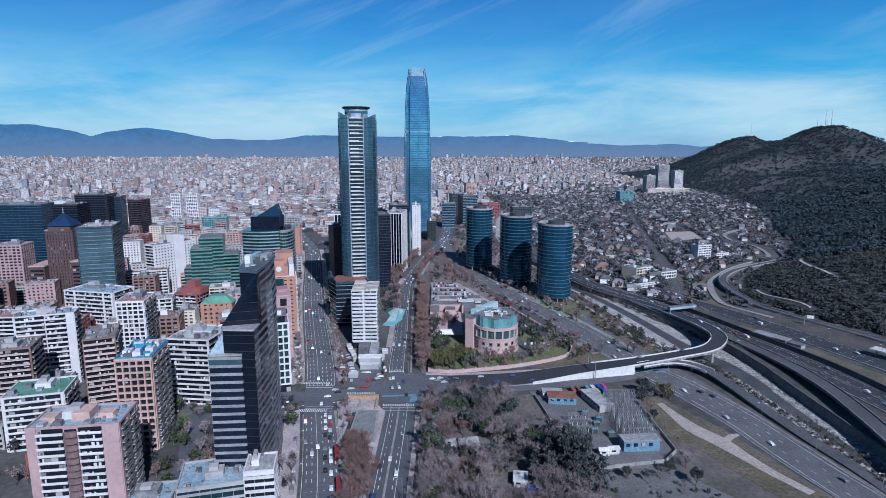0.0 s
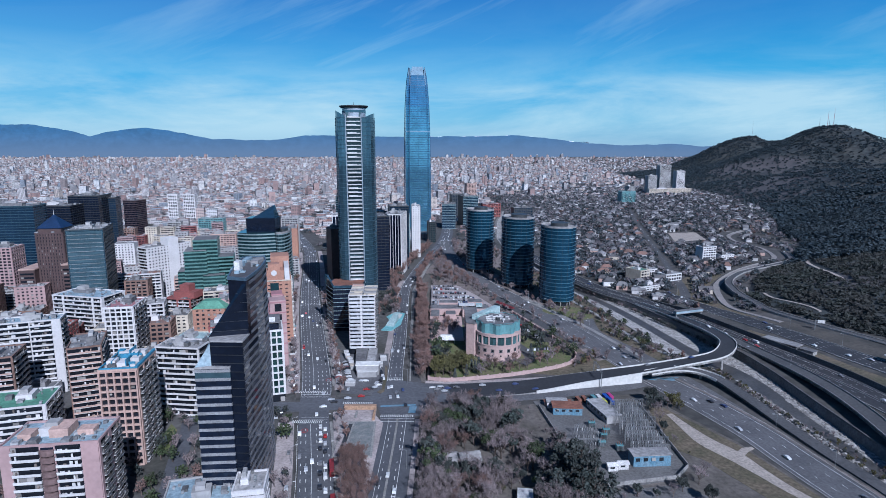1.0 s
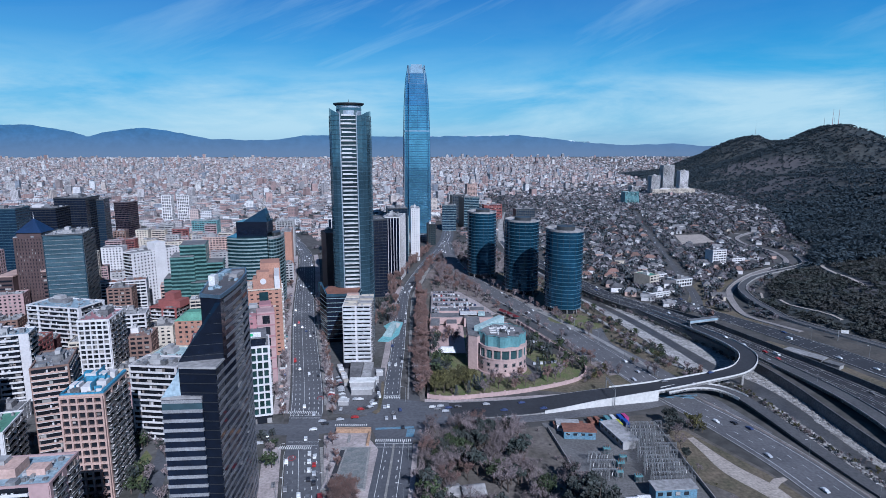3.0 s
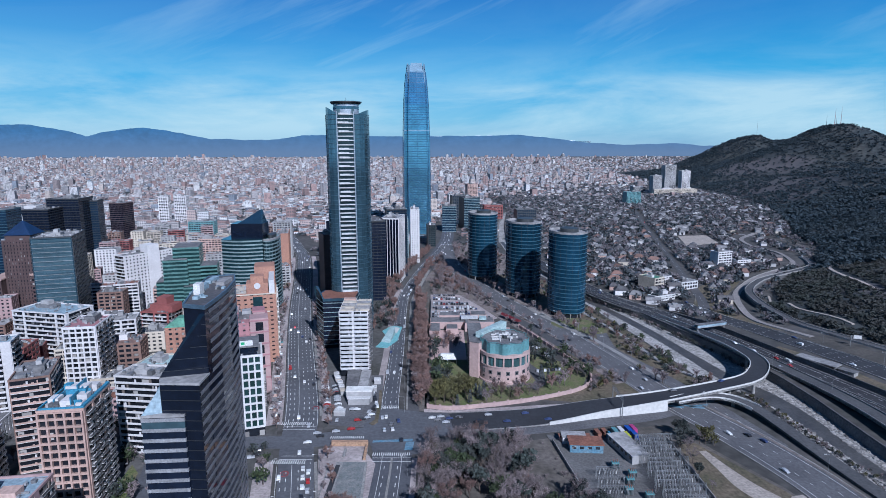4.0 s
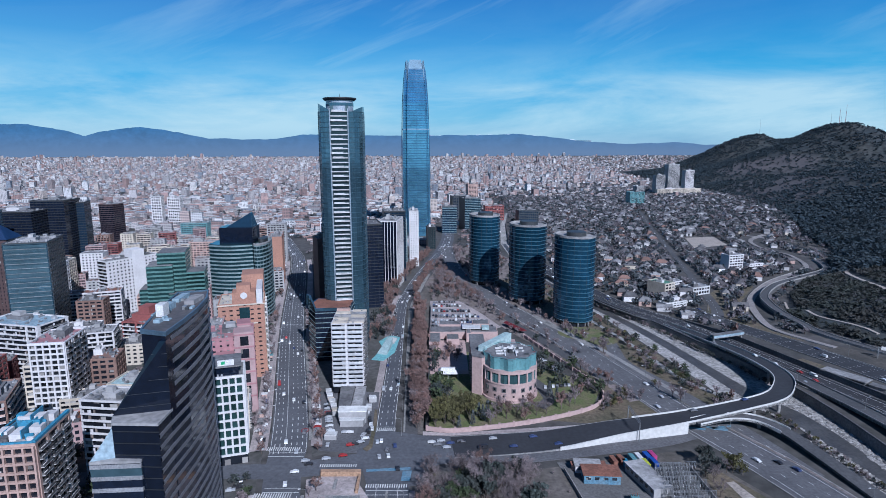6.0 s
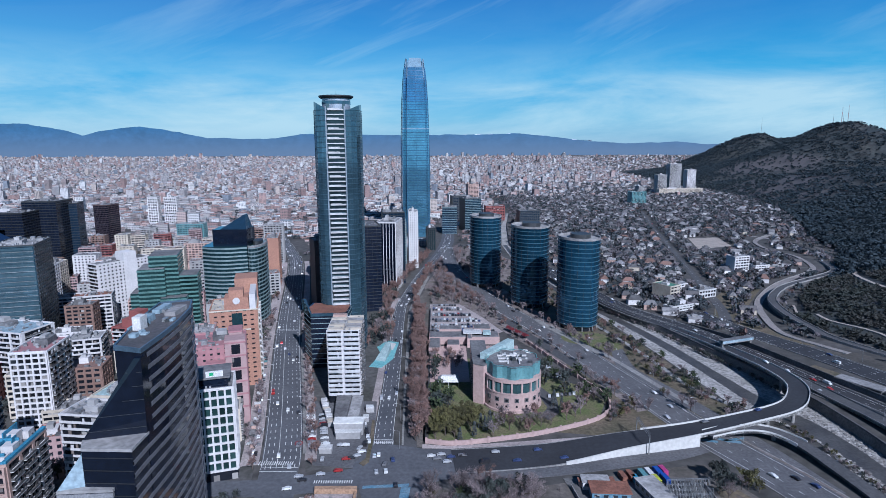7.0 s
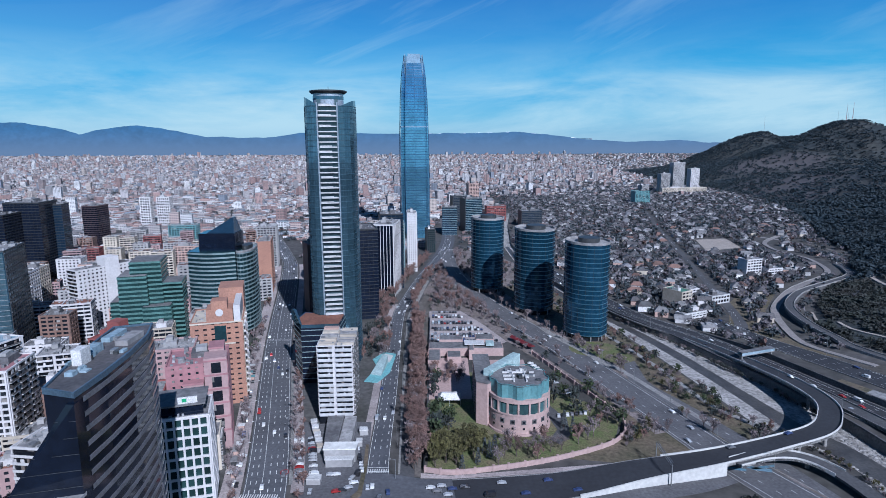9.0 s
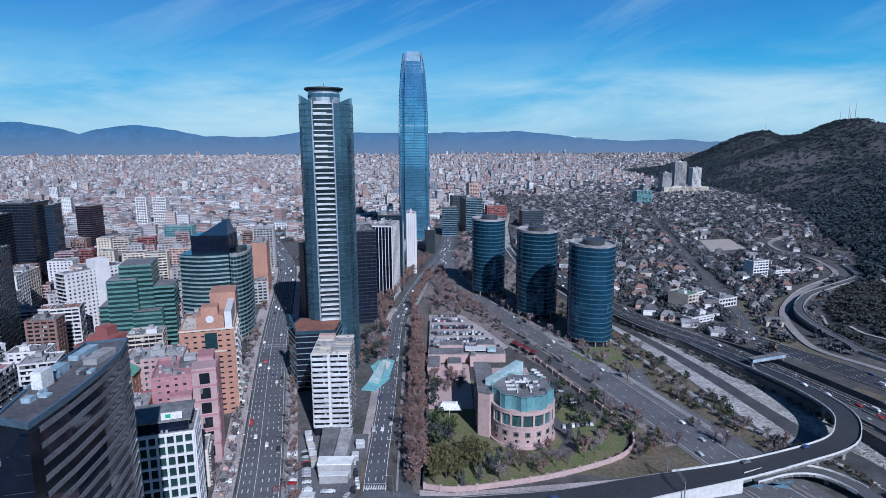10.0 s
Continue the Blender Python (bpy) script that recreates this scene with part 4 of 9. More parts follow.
def hill_z(x, y):
    d = x - float(np.interp(y, [p[1] for p in FOOT], [p[0] for p in FOOT]))
    if d <= 0:
        return -2.0
    n = noise.fractal(Vector((x * 0.004, y * 0.004, 0.3)), 1.0, 2.0, 5)
    a = float(np.interp(x, HILL_A[0], HILL_A[1])) * math.exp(-((y - 2560) / 480) ** 2)
    b = float(np.interp(x, HILL_B[0], HILL_B[1])) * math.exp(-((y - 3200) / 420) ** 2)
    c = 120 * math.exp(-((x - 1150) / 380) ** 2 - ((y - 1750) / 600) ** 2)
    e = 70 * math.exp(-((x - 2200) / 600) ** 2 - ((y - 2700) / 700) ** 2)
    skirt = 34 * (1 - math.exp(-d / 260)) * (1 + 0.6 * math.exp(-((y - 1000) / 500) ** 2))
    k = 1 - math.exp(-d / 240)
    top = k * (max(a, b) ** 4 + (0.4 * min(a, b)) ** 4 + c ** 4 + e ** 4) ** 0.25
    flank = 1 - math.exp(-((y - (2560 if a > b else 3200)) / 170) ** 2)  # gullies stop short of the crest
    gully = abs(noise.noise(Vector((x * 0.0075, y * 0.0045, 1.7)))) * 30 + abs(noise.noise(Vector((x * 0.02, y * 0.014, 4.1)))) * 9
    return (skirt ** 3 + top ** 3) ** (1 / 3) + 3 * n * k - k * flank * (gully - 6) * min(1.0, top / 90) + 2.5 * k * noise.noise(Vector((x * 0.03, y * 0.03, 2.2)))


bm = bmesh.new()
grid = []
ys = list(range(100, 1200, 20)) + list(range(1200, 3700, 24))
for y in ys:
    f = float(np.interp(y, [p[1] for p in FOOT], [p[0] for p in FOOT]))
    row = []
    for i in range(110):
        x = f - 4 + (2850 - f) * (i / 109) ** 1.4
        row.append(bm.verts.new((x, y, hill_z(x, y))))
    grid.append(row)
for i in range(len(grid) - 1):
    for j in range(109):
        bm.faces.new((grid[i][j], grid[i][j + 1], grid[i + 1][j + 1], grid[i + 1][j])).smooth = True
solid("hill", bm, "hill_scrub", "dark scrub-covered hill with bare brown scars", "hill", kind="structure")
bm = bmesh.new()
for pts, w in TRACKS:
    line = [np.array((p[0], p[1], w, hill_z(p[0], p[1]))) for p in smooth([(x, y) for x, y in pts], 8)]
    ribbon(bm, line, -1, 1, -2.5, 0.7)
solid("hill_track", bm, "sand_path", "pale earth track on the hillside", "track", kind="structure")

# far mountains: haze painted in as a blue glow, paler towards the foot
def mountain_mat():
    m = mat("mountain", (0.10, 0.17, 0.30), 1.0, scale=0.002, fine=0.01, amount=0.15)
    n, l = m.node_tree.nodes, m.node_tree.links
    b = n["Principled BSDF"]
    geo = n.new("ShaderNodeNewGeometry")
    sep = n.new("ShaderNodeSeparateXYZ")
    l.new(geo.outputs["Position"], sep.inputs[0])
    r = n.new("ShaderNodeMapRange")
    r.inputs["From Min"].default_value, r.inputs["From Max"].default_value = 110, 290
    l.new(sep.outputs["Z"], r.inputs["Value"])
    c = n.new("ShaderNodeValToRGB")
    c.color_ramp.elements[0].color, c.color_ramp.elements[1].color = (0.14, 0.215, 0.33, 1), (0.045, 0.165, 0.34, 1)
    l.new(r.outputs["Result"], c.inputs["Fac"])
    # shading of spurs and gullies, painted into the glow by noise on upper slopes
    fold = n.new("ShaderNodeMapping")
    fold.inputs["Scale"].default_value = (1.0, 0.2, 1.5)
    l.new(geo.outputs["Position"], fold.inputs["Vector"])
    spur = n.new("ShaderNodeTexNoise")
    spur.inputs["Scale"].default_value, spur.inputs["Detail"].default_value, spur.inputs["Roughness"].default_value = 0.014, 8, 0.65
    l.new(fold.outputs["Vector"], spur.inputs["Vector"])
    dark = n.new("ShaderNodeMapRange")
    dark.inputs["From Min"].default_value, dark.inputs["From Max"].default_value = 0.35, 0.65
    dark.inputs["To Min"].default_value, dark.inputs["To Max"].default_value = 0.80, 1.16
    l.new(spur.outputs["Fac"], dark.inputs["Value"])
    amount = n.new("ShaderNodeMix")
    amount.inputs["A"].default_value = 1.0
    l.new(r.outputs["Result"], amount.inputs["Factor"])
    l.new(dark.outputs["Result"], amount.inputs["B"])
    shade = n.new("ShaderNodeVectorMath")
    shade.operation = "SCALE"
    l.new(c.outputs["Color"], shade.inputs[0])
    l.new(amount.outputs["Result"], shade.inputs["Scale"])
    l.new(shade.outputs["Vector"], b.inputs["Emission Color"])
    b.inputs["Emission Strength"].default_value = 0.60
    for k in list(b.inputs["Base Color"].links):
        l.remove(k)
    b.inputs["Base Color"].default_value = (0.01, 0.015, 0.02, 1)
    return m


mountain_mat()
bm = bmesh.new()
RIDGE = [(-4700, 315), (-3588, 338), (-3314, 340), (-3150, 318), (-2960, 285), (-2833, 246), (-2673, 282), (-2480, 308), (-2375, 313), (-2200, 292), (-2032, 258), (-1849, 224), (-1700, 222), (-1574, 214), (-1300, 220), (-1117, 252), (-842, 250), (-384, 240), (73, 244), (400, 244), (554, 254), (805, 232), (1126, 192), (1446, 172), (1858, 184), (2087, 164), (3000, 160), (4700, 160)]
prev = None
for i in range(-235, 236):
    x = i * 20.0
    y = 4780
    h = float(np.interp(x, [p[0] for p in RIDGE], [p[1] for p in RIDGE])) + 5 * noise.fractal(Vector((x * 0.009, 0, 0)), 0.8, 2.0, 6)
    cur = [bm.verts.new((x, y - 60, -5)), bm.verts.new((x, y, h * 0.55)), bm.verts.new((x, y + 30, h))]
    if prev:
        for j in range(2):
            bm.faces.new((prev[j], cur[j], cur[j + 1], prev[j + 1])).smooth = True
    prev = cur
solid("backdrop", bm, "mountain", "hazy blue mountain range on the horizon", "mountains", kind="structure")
# snow on the range behind
bm = bmesh.new()
prev = None
for i in range(-10, 60):
    x = i * 20.0
    h = float(np.interp(x, [p[0] for p in RIDGE], [p[1] for p in RIDGE])) + 11 * noise.noise(Vector((x * 0.012, 3, 0))) + 3 * noise.noise(Vector((x * 0.05, 1, 0)))
    cur = [bm.verts.new((x, 4840, 200)), bm.verts.new((x, 4850, h))]
    if prev:
        bm.faces.new((prev[0], cur[0], cur[1], prev[1]))
    prev = cur
solid("backdrop", bm, "snow", "thin snowy crest of the far mountains", "mountains", kind="structure")

# ---- buildings ----
PIECES = {}
OCCUPIED = []  # plans of what stands already
ROOFS = []  # (matrix, width, depth, height) of the flat roofs


def piece_mesh(w, d, h, material):
    """A box from (0, -d, 0) to (w, 0, h), shared between alike pieces."""
    key = (round(w, 2), round(d, 2), round(h, 2), material)
    if key not in PIECES:
        bm = bmesh.new()
        box(bm, 0, w, -d, 0, 0, h)
        PIECES[key] = mesh_of("piece", bm, material)
    return PIECES[key]


def balcony_mesh(w, d, h, slab, rail, kind=0):
    """A balcony: slab, front rail, two cheeks, and what stands on it: screens, awnings, half-drawn blinds."""
    key = ("balcony", round(w, 2), d, h, slab, rail, kind)
    if key not in PIECES:
        rr = random.Random(int(w * 100) + kind)
        bm = bmesh.new()
        box(bm, 0, w, -d, 0, 0, 0.25)
        box(bm, 0, w, -d - 0.002, -d + 0.14, 0.25, h, 1)
        for x in (0, w - 0.14):
            box(bm, x, x + 0.14, -d + 0.14, 0, 0.25, h, 1)
        if w > 2.5:
            for _ in range(rr.randint(1, max(1, int(w / 3)))):
                x = rr.uniform(0.3, w - 1.9)
                e = rr.uniform(0.5, 1.5)
                if rr.random() < 0.5:
                    box(bm, x, x + e, -d * 0.7, -d * 0.7 + 0.1, 0.2, rr.choice((1.5, 2.4)), rr.choice((0, 1, 2)))
                else:
                    box(bm, x, x + e, -0.35, -0.02, 0.2, rr.choice((1.9, 2.5)), rr.choice((0, 2, 2)))
        PIECES[key] = mesh_of("balcony", bm, slab, rail, "screen_tan")
    return PIECES[key]


def put(name, me, parent, m, label=""):
    ob = new(name, me)
    ob.parent = parent
    ob.matrix_local = m
    return tagged(ob, label) if label else ob


def side_frame(s, w, d):
    """(length, matrix) of a side: x runs along it, minus y points outwards."""
    if s == "F":
        return w, Matrix.Identity(4)
    if s == "R":
        return d, pose(w, 0, 0, 0, 0, 90)
    if s == "K":
        return w, pose(w, d, 0, 0, 0, 180)
    return d, pose(0, d, 0, 0, 0, -90)


def facade(b, bm, s, w, d, z0, z1, style, fh=3.2, bays=6, pier=0.8, span=1.1, out=0.35, wall="white_wall", panes=False, slab="white_wall", rail="white_wall", deep=1.3, cut=None, pane="glass_window", railh=1.15):
    """One side of a block, in bm (joined walls) and as pieces of b."""
    L, F = side_frame(s, w, d)
    floors = max(1, int(round((z1 - z0) / fh)))
    fh = (z1 - z0) / floors
    if style == "blank":
        box(bm, 0, L, -out, 0, z0, z1, 0, F)
        return
    if style in ("grid", "punch"):
        step = (L - pier) / bays
        for k in range(bays + 1):
            box(bm, k * step, k * step + pier, -out, 0, z0, z1, 0, F)
        for f in range(floors + 1):
            a, e = z0 + f * fh - (0 if f else 0), z0 + f * fh + span
            if f == floors:
                a, e = z1 - 0.5, z1
            for k in range(bays):
                box(bm, k * step + pier, (k + 1) * step, -out + 0.04, 0, a, min(e, z1), 0, F)
        if panes:
            me = piece_mesh(step - pier, 0.06, fh - span, pane)
            for f in range(floors):
                for k in range(bays):
                    put("window", me, b, F @ Matrix.Translation((k * step + pier, -0.003, z0 + f * fh + span)))
    elif style == "band":
        me = piece_mesh(L, out, span, wall)
        for f in range(floors + 1):
            z = z0 + f * fh if f < floors else z1 - span
            put("spandrel", me, b, F @ Matrix.Translation((0, 0, z)))
        for k in range(1, bays):
            box(bm, k * L / bays - 0.06, k * L / bays + 0.06, -out * 0.5, 0, z0, z1, 0, F)
    elif style == "balcony":
        bl = cut or [(0.04, 0.46), (0.54, 0.96)]
        edges = [0.0] + [v for p in bl for v in p] + [1.0]
        for i in range(0, len(edges), 2):
            if edges[i + 1] > edges[i]:
                box(bm, edges[i] * L, edges[i + 1] * L, -out, 0, z0, z1, 0, F)
        for u0, u1 in bl:
            kinds = [balcony_mesh((u1 - u0) * L, deep, railh, slab, rail, k) for k in range(3)]
            for f in range(floors):
                put("balcony", kinds[(f * 7 + int(L)) % 3], b, F @ Matrix.Translation((u0 * L, -0.004, z0 + f * fh + 0.2)))
            for f in range(floors):
                box(bm, u0 * L, u1 * L, -0.1, 0, z0 + f * fh - 0.5, z0 + f * fh + 0.2, 0, F)


def roof_clutter(b, w, d, h, seed, material="roof_pale", box_mat="white_wall", n=5):
    rng = random.Random(seed)
    bm = bmesh.new()
    pw, pd = w * rng.uniform(0.22, 0.4), d * rng.uniform(0.25, 0.45)
    x, y = rng.uniform(0.2, 0.75) * (w - pw), rng.uniform(0.3, 0.75) * (d - pd)
    box(bm, x, x + pw, y, y + pd, h, h + rng.uniform(2.4, 3.8))
    part("plant_room", bm, rng.choice((box_mat, "grey_wall", "roof_grey")), b)
    bm = bmesh.new()
    box(bm, x + pw * 0.2, x + pw * 0.7, y + pd * 0.2, y + pd * 0.8, h + 2.2, h + 5)
    part("lift_head", bm, "grey_wall", b)
    for _ in range(n):
        a, c = rng.uniform(1, max(1.2, w - 3)), rng.uniform(1, max(1.2, d - 3))
        s = rng.uniform(0.6, 1.6)
        bm = bmesh.new()
        box(bm, a, a + s, c, c + s * rng.uniform(0.6, 1.4), h, h + rng.uniform(0.6, 1.6))
        part("roof_vent", bm, "metal_grey", b)


def block(name, label, category, A, B, depth, h, sides, core="glass_window", wall="white_wall", roof="roof_grey", group="", parapet=0.9, clutter=5, z0=0.0, base=0.0, plinth=None, seed=1, **kw):
    """A rectangular building. A, B: the ends of its front as the road sees it; it reaches back by depth. sides: {'F': dict(style=...)}"""
    A, B = Vector((*A, 0)), Vector((*B, 0))
    d = B - A
    w = d.length
    nv = Vector((-d.y, d.x, 0)).normalized() * (depth + 4)
    dv = d.normalized() * 4
    OCCUPIED.append([tuple(q[:2]) for q in (A - dv - nv * 0.08, B + dv - nv * 0.08, B + dv + nv, A - dv + nv)])
    b = thing(name, Matrix.Translation((A.x, A.y, base)) @ Matrix.Rotation(math.atan2(d.y, d.x), 4, "Z"), label, category, group)
    bm = bmesh.new()
    box(bm, 0.02, w - 0.02, 0.02, depth - 0.02, 0, h - 0.25)
    part("glazing" if "glass" in core else "core", bm, core, b)
    bm = bmesh.new()
    for s in "FRKL":
        o = dict(style="grid", bays=max(3, int(side_frame(s, w, depth)[0] / 4)), wall=wall)
        o.update(kw)
        o.update(sides.get(s, {}))
        # right-hand balconies take the darker rail that stands in for shade
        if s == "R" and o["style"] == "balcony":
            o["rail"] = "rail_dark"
        facade(b, bm, s, w, depth, z0, h, **o)
    e = 0.36
    for x0, x1, y0, y1 in ((-e, w + e, -e, 0.3), (-e, w + e, depth - 0.3, depth + e), (-e, 0.3, 0.3, depth - 0.3), (w - 0.3, w + e, 0.3, depth - 0.3)):
        box(bm, x0, x1, y0, y1, h, h + parapet)
    if plinth:
        box(bm, -1.5, w + 1.5, -1.5, depth + 1.5, 0, plinth)
    part("wall", bm, wall, b)
    bm = bmesh.new()
    box(bm, 0.0, w, 0.0, depth, h - 0.24, h + 0.12)
    part("roof", bm, roof, b)
    ROOFS.append((b.matrix_world.copy(), w, depth, h))
    if clutter:
        roof_clutter(b, w, depth, h + 0.1, seed, n=clutter)
    return b


def drum(name, label, cx, cy, rx, ry, turn, h, glazing, bandmat, fh, band, out, group="", n=40, crease=0.0, category="office tower"):
    """A round or oval glass tower with a ring at each floor."""
    b = thing(name, pose(cx, cy, 0, 0, 0, turn), label, category, group)

    def plan(k):
        pts = []
        for i in range(n):
            a = 2 * math.pi * i / n
            c, s = math.cos(a), math.sin(a)
            q = 1 + crease * max(0.0, 1 - abs((a - 1.5 * math.pi) / 0.35))
            pts.append(((rx + k) * c * q, (ry + k) * s * q))
        return pts
    bm = bmesh.new()
    prism(bm, plan(0), 4.5, h)
    part("glazing", bm, glazing, b)
    bm = bmesh.new()
    prism(bm, plan(-2.5), 0, 4.5)
    part("lobby", bm, "glass_dark", b)
    key = ("ring", rx, ry, out, band, bandmat, n)
    if key not in PIECES:
        bm = bmesh.new()
        prism(bm, plan(out), 0, band)
        PIECES[key] = mesh_of("ring", bm, bandmat)
    for f in range(int((h - 5) / fh) + 1):
        put("floor_band", PIECES[key], b, Matrix.Translation((0, 0, 4.6 + f * fh)))
    bm = bmesh.new()
    for x, y in plan(0.05)[::2]:
        box(bm, x - 0.07, x + 0.07, y - 0.07, y + 0.07, 4.5, h)
    part("mullions", bm, "dark_trim" if glazing == "glass_park" else bandmat, b)
    for x, y in plan(-0.8)[::4]:
        bm = bmesh.new()
        box(bm, x - 0.4, x + 0.4, y - 0.4, y + 0.4, 0, 4.6)
        part("column", bm, "concrete", b)
    bm = bmesh.new()
    o, i2 = plan(0.2), plan(-0.5)
    vo = [[bm.verts.new((*p, z)) for p in ring] for ring, z in ((o, h), (o, h + 2.0), (i2, h + 2.0), (i2, h - 0.1))]
    for r in range(3):
        for i in range(n):
            bm.faces.new((vo[r][i], vo[r][(i + 1) % n], vo[r + 1][(i + 1) % n], vo[r + 1][i]))
    part("parapet", bm, "roof_pale", b)
    bm = bmesh.new()
    prism(bm, plan(-0.45), h - 0.1, h + 0.3)
    part("roof", bm, "roof_pale", b)
    bm = bmesh.new()
    prism(bm, [(x * 0.5 + 1, y * 0.45) for x, y in plan(0)], h + 0.2, h + 4)
    part("plant_room", bm, "steel_dark", b)
    return b


def slim_tower():
    """Slim tower: two curved glass wings, a slot of white balconies, a round crown."""
    b = thing("skyscraper", pose(-76.3, 533, 0, 0, 0, 7), "slim curved glass skyscraper with a slot of white balconies", "skyscraper")
    right = [(5.9, -0.6), (9.6, 0.0), (13.5, 3), (15.8, 8), (17.0, 15), (17.2, 24), (15.5, 33), (12, 40), (6, 45), (0.3, 46.5)]
    left = [(-8.2, -0.6), (-11.4, 0.2), (-14.8, 3.2), (-16.6, 8), (-17.4, 15), (-17.4, 24), (-15.6, 33), (-12, 40), (-6, 45), (-0.3, 46.5)]

    def wing(pts, h0, h1, sgn):
        bm = bmesh.new()
        inner = [(0.3 * sgn, 46.5), (0.3 * sgn, 3.2), (pts[0][0], 3.2)]
        poly = (pts[:-1] + inner) if sgn > 0 else (pts[:-1] + inner)[::-1]
        top = [(x, y, h0 + (h1 - h0) * min(1, max(0, abs(x) - 7) / 10)) for x, y in poly]
        prism(bm, poly, 0, h0, 0, top)
        w = part("glass_wing", bm, "glass_slim", b, "blue curved curtain-wall wing")
        key = bmesh.new()
        s = [np.array((x, y, 0.5, 0)) for x, y in (pts if sgn > 0 else pts)]
        strip(key, s, 0.12 * sgn, 0.3, 0, 0.5)
        me = mesh_of("floor_band", key, "slim_band")
        for f in range(48):
            put("floor_band", me, w, Matrix.Translation((0, 0, 5 + f * 3.75)))
        bm = bmesh.new()
        fine = smooth([(x, y) for x, y in pts], 1.6)
        for x, y in fine[::1]:
            box(bm, x - 0.06 + 0.1 * sgn, x + 0.06 + 0.1 * sgn, y - 0.09, y + 0.05, 0, h0 - 0.5)
        part("mullions", bm, "slim_band", w)
    wing(right, 181, 186, 1)
    wing(left, 182, 188, -1)
    bm = bmesh.new()
    prism(bm, [(-8.0, 2.4), (5.8, 2.4), (5.8, 30), (-8.0, 30)], 0, 186)
    part("core", bm, "glass_core", b)
    bm = bmesh.new()
    box(bm, 5.0, 5.85, -0.9, 3.1, 0, 184)
    part("stair_shaft", bm, "shaft_grey", b, "grey vertical shaft beside the balconies")
    bm = bmesh.new()
    box(bm, -8.25, -7.4, -0.9, 3.1, 0, 184)
    part("edge_fin", bm, "shaft_grey", b)
    for i in range(52):
        z = 8 + i * 3.4
        k = (0, 1, 2, 1, 0, 2, 0, 1, 3, 2)[i % 10]
        x0 = -7.4 + (0.0, 0.9, 0.3, 0.0)[k]
        me_key = ("tb", k)
        if me_key not in PIECES:
            bm = bmesh.new()
            dd = (0.3, 1.4, 2.6, 0.2)[k]
            ww = (12.4, 11.2, 12.0, 12.4)[k]
            prism(bm, [(0, 2.8), (0, -dd), (ww, -dd * 0.3), (ww, 2.8)], 0, 0.7)
            if k in (1, 2):
                prism(bm, [(0, -dd + 0.2), (0, -dd), (ww * 0.7, -dd * 0.5), (ww * 0.7, -dd * 0.5 + 0.2)], 0.8, 1.4)
            PIECES[me_key] = mesh_of("balcony", bm, "balcony_white")
        put("balcony", PIECES[me_key], b, Matrix.Translation((x0, 0, z)))

    def cyl(name, r0, r1, z0, z1, m):
        bm = bmesh.new()
        prism(bm, [(r0 * math.cos(a * 0.1745) - 0.8, 11.5 + r0 * math.sin(a * 0.1745)) for a in range(36)], z0, z1, 0, [(r1 * math.cos(a * 0.1745) - 0.8, 11.5 + r1 * math.sin(a * 0.1745)) for a in range(36)])
        part(name, bm, m, b)
    cyl("crown_drum", 10.2, 10.2, 182, 190, "silver")
    cyl("crown_glass", 10.4, 10.4, 186.0, 188.2, "glass_slim")
    cyl("crown_ring", 11.2, 12.6, 190, 191.2, "dark_trim")
    cyl("crown_top", 12.6, 12.6, 191.2, 192.0, "dark_trim")
    bm = bmesh.new()
    rod(bm, (-0.8, 14, 191.9), (-0.8, 14, 195.5), 0.25, 0.1)
    part("mast", bm, "steel_dark", b)


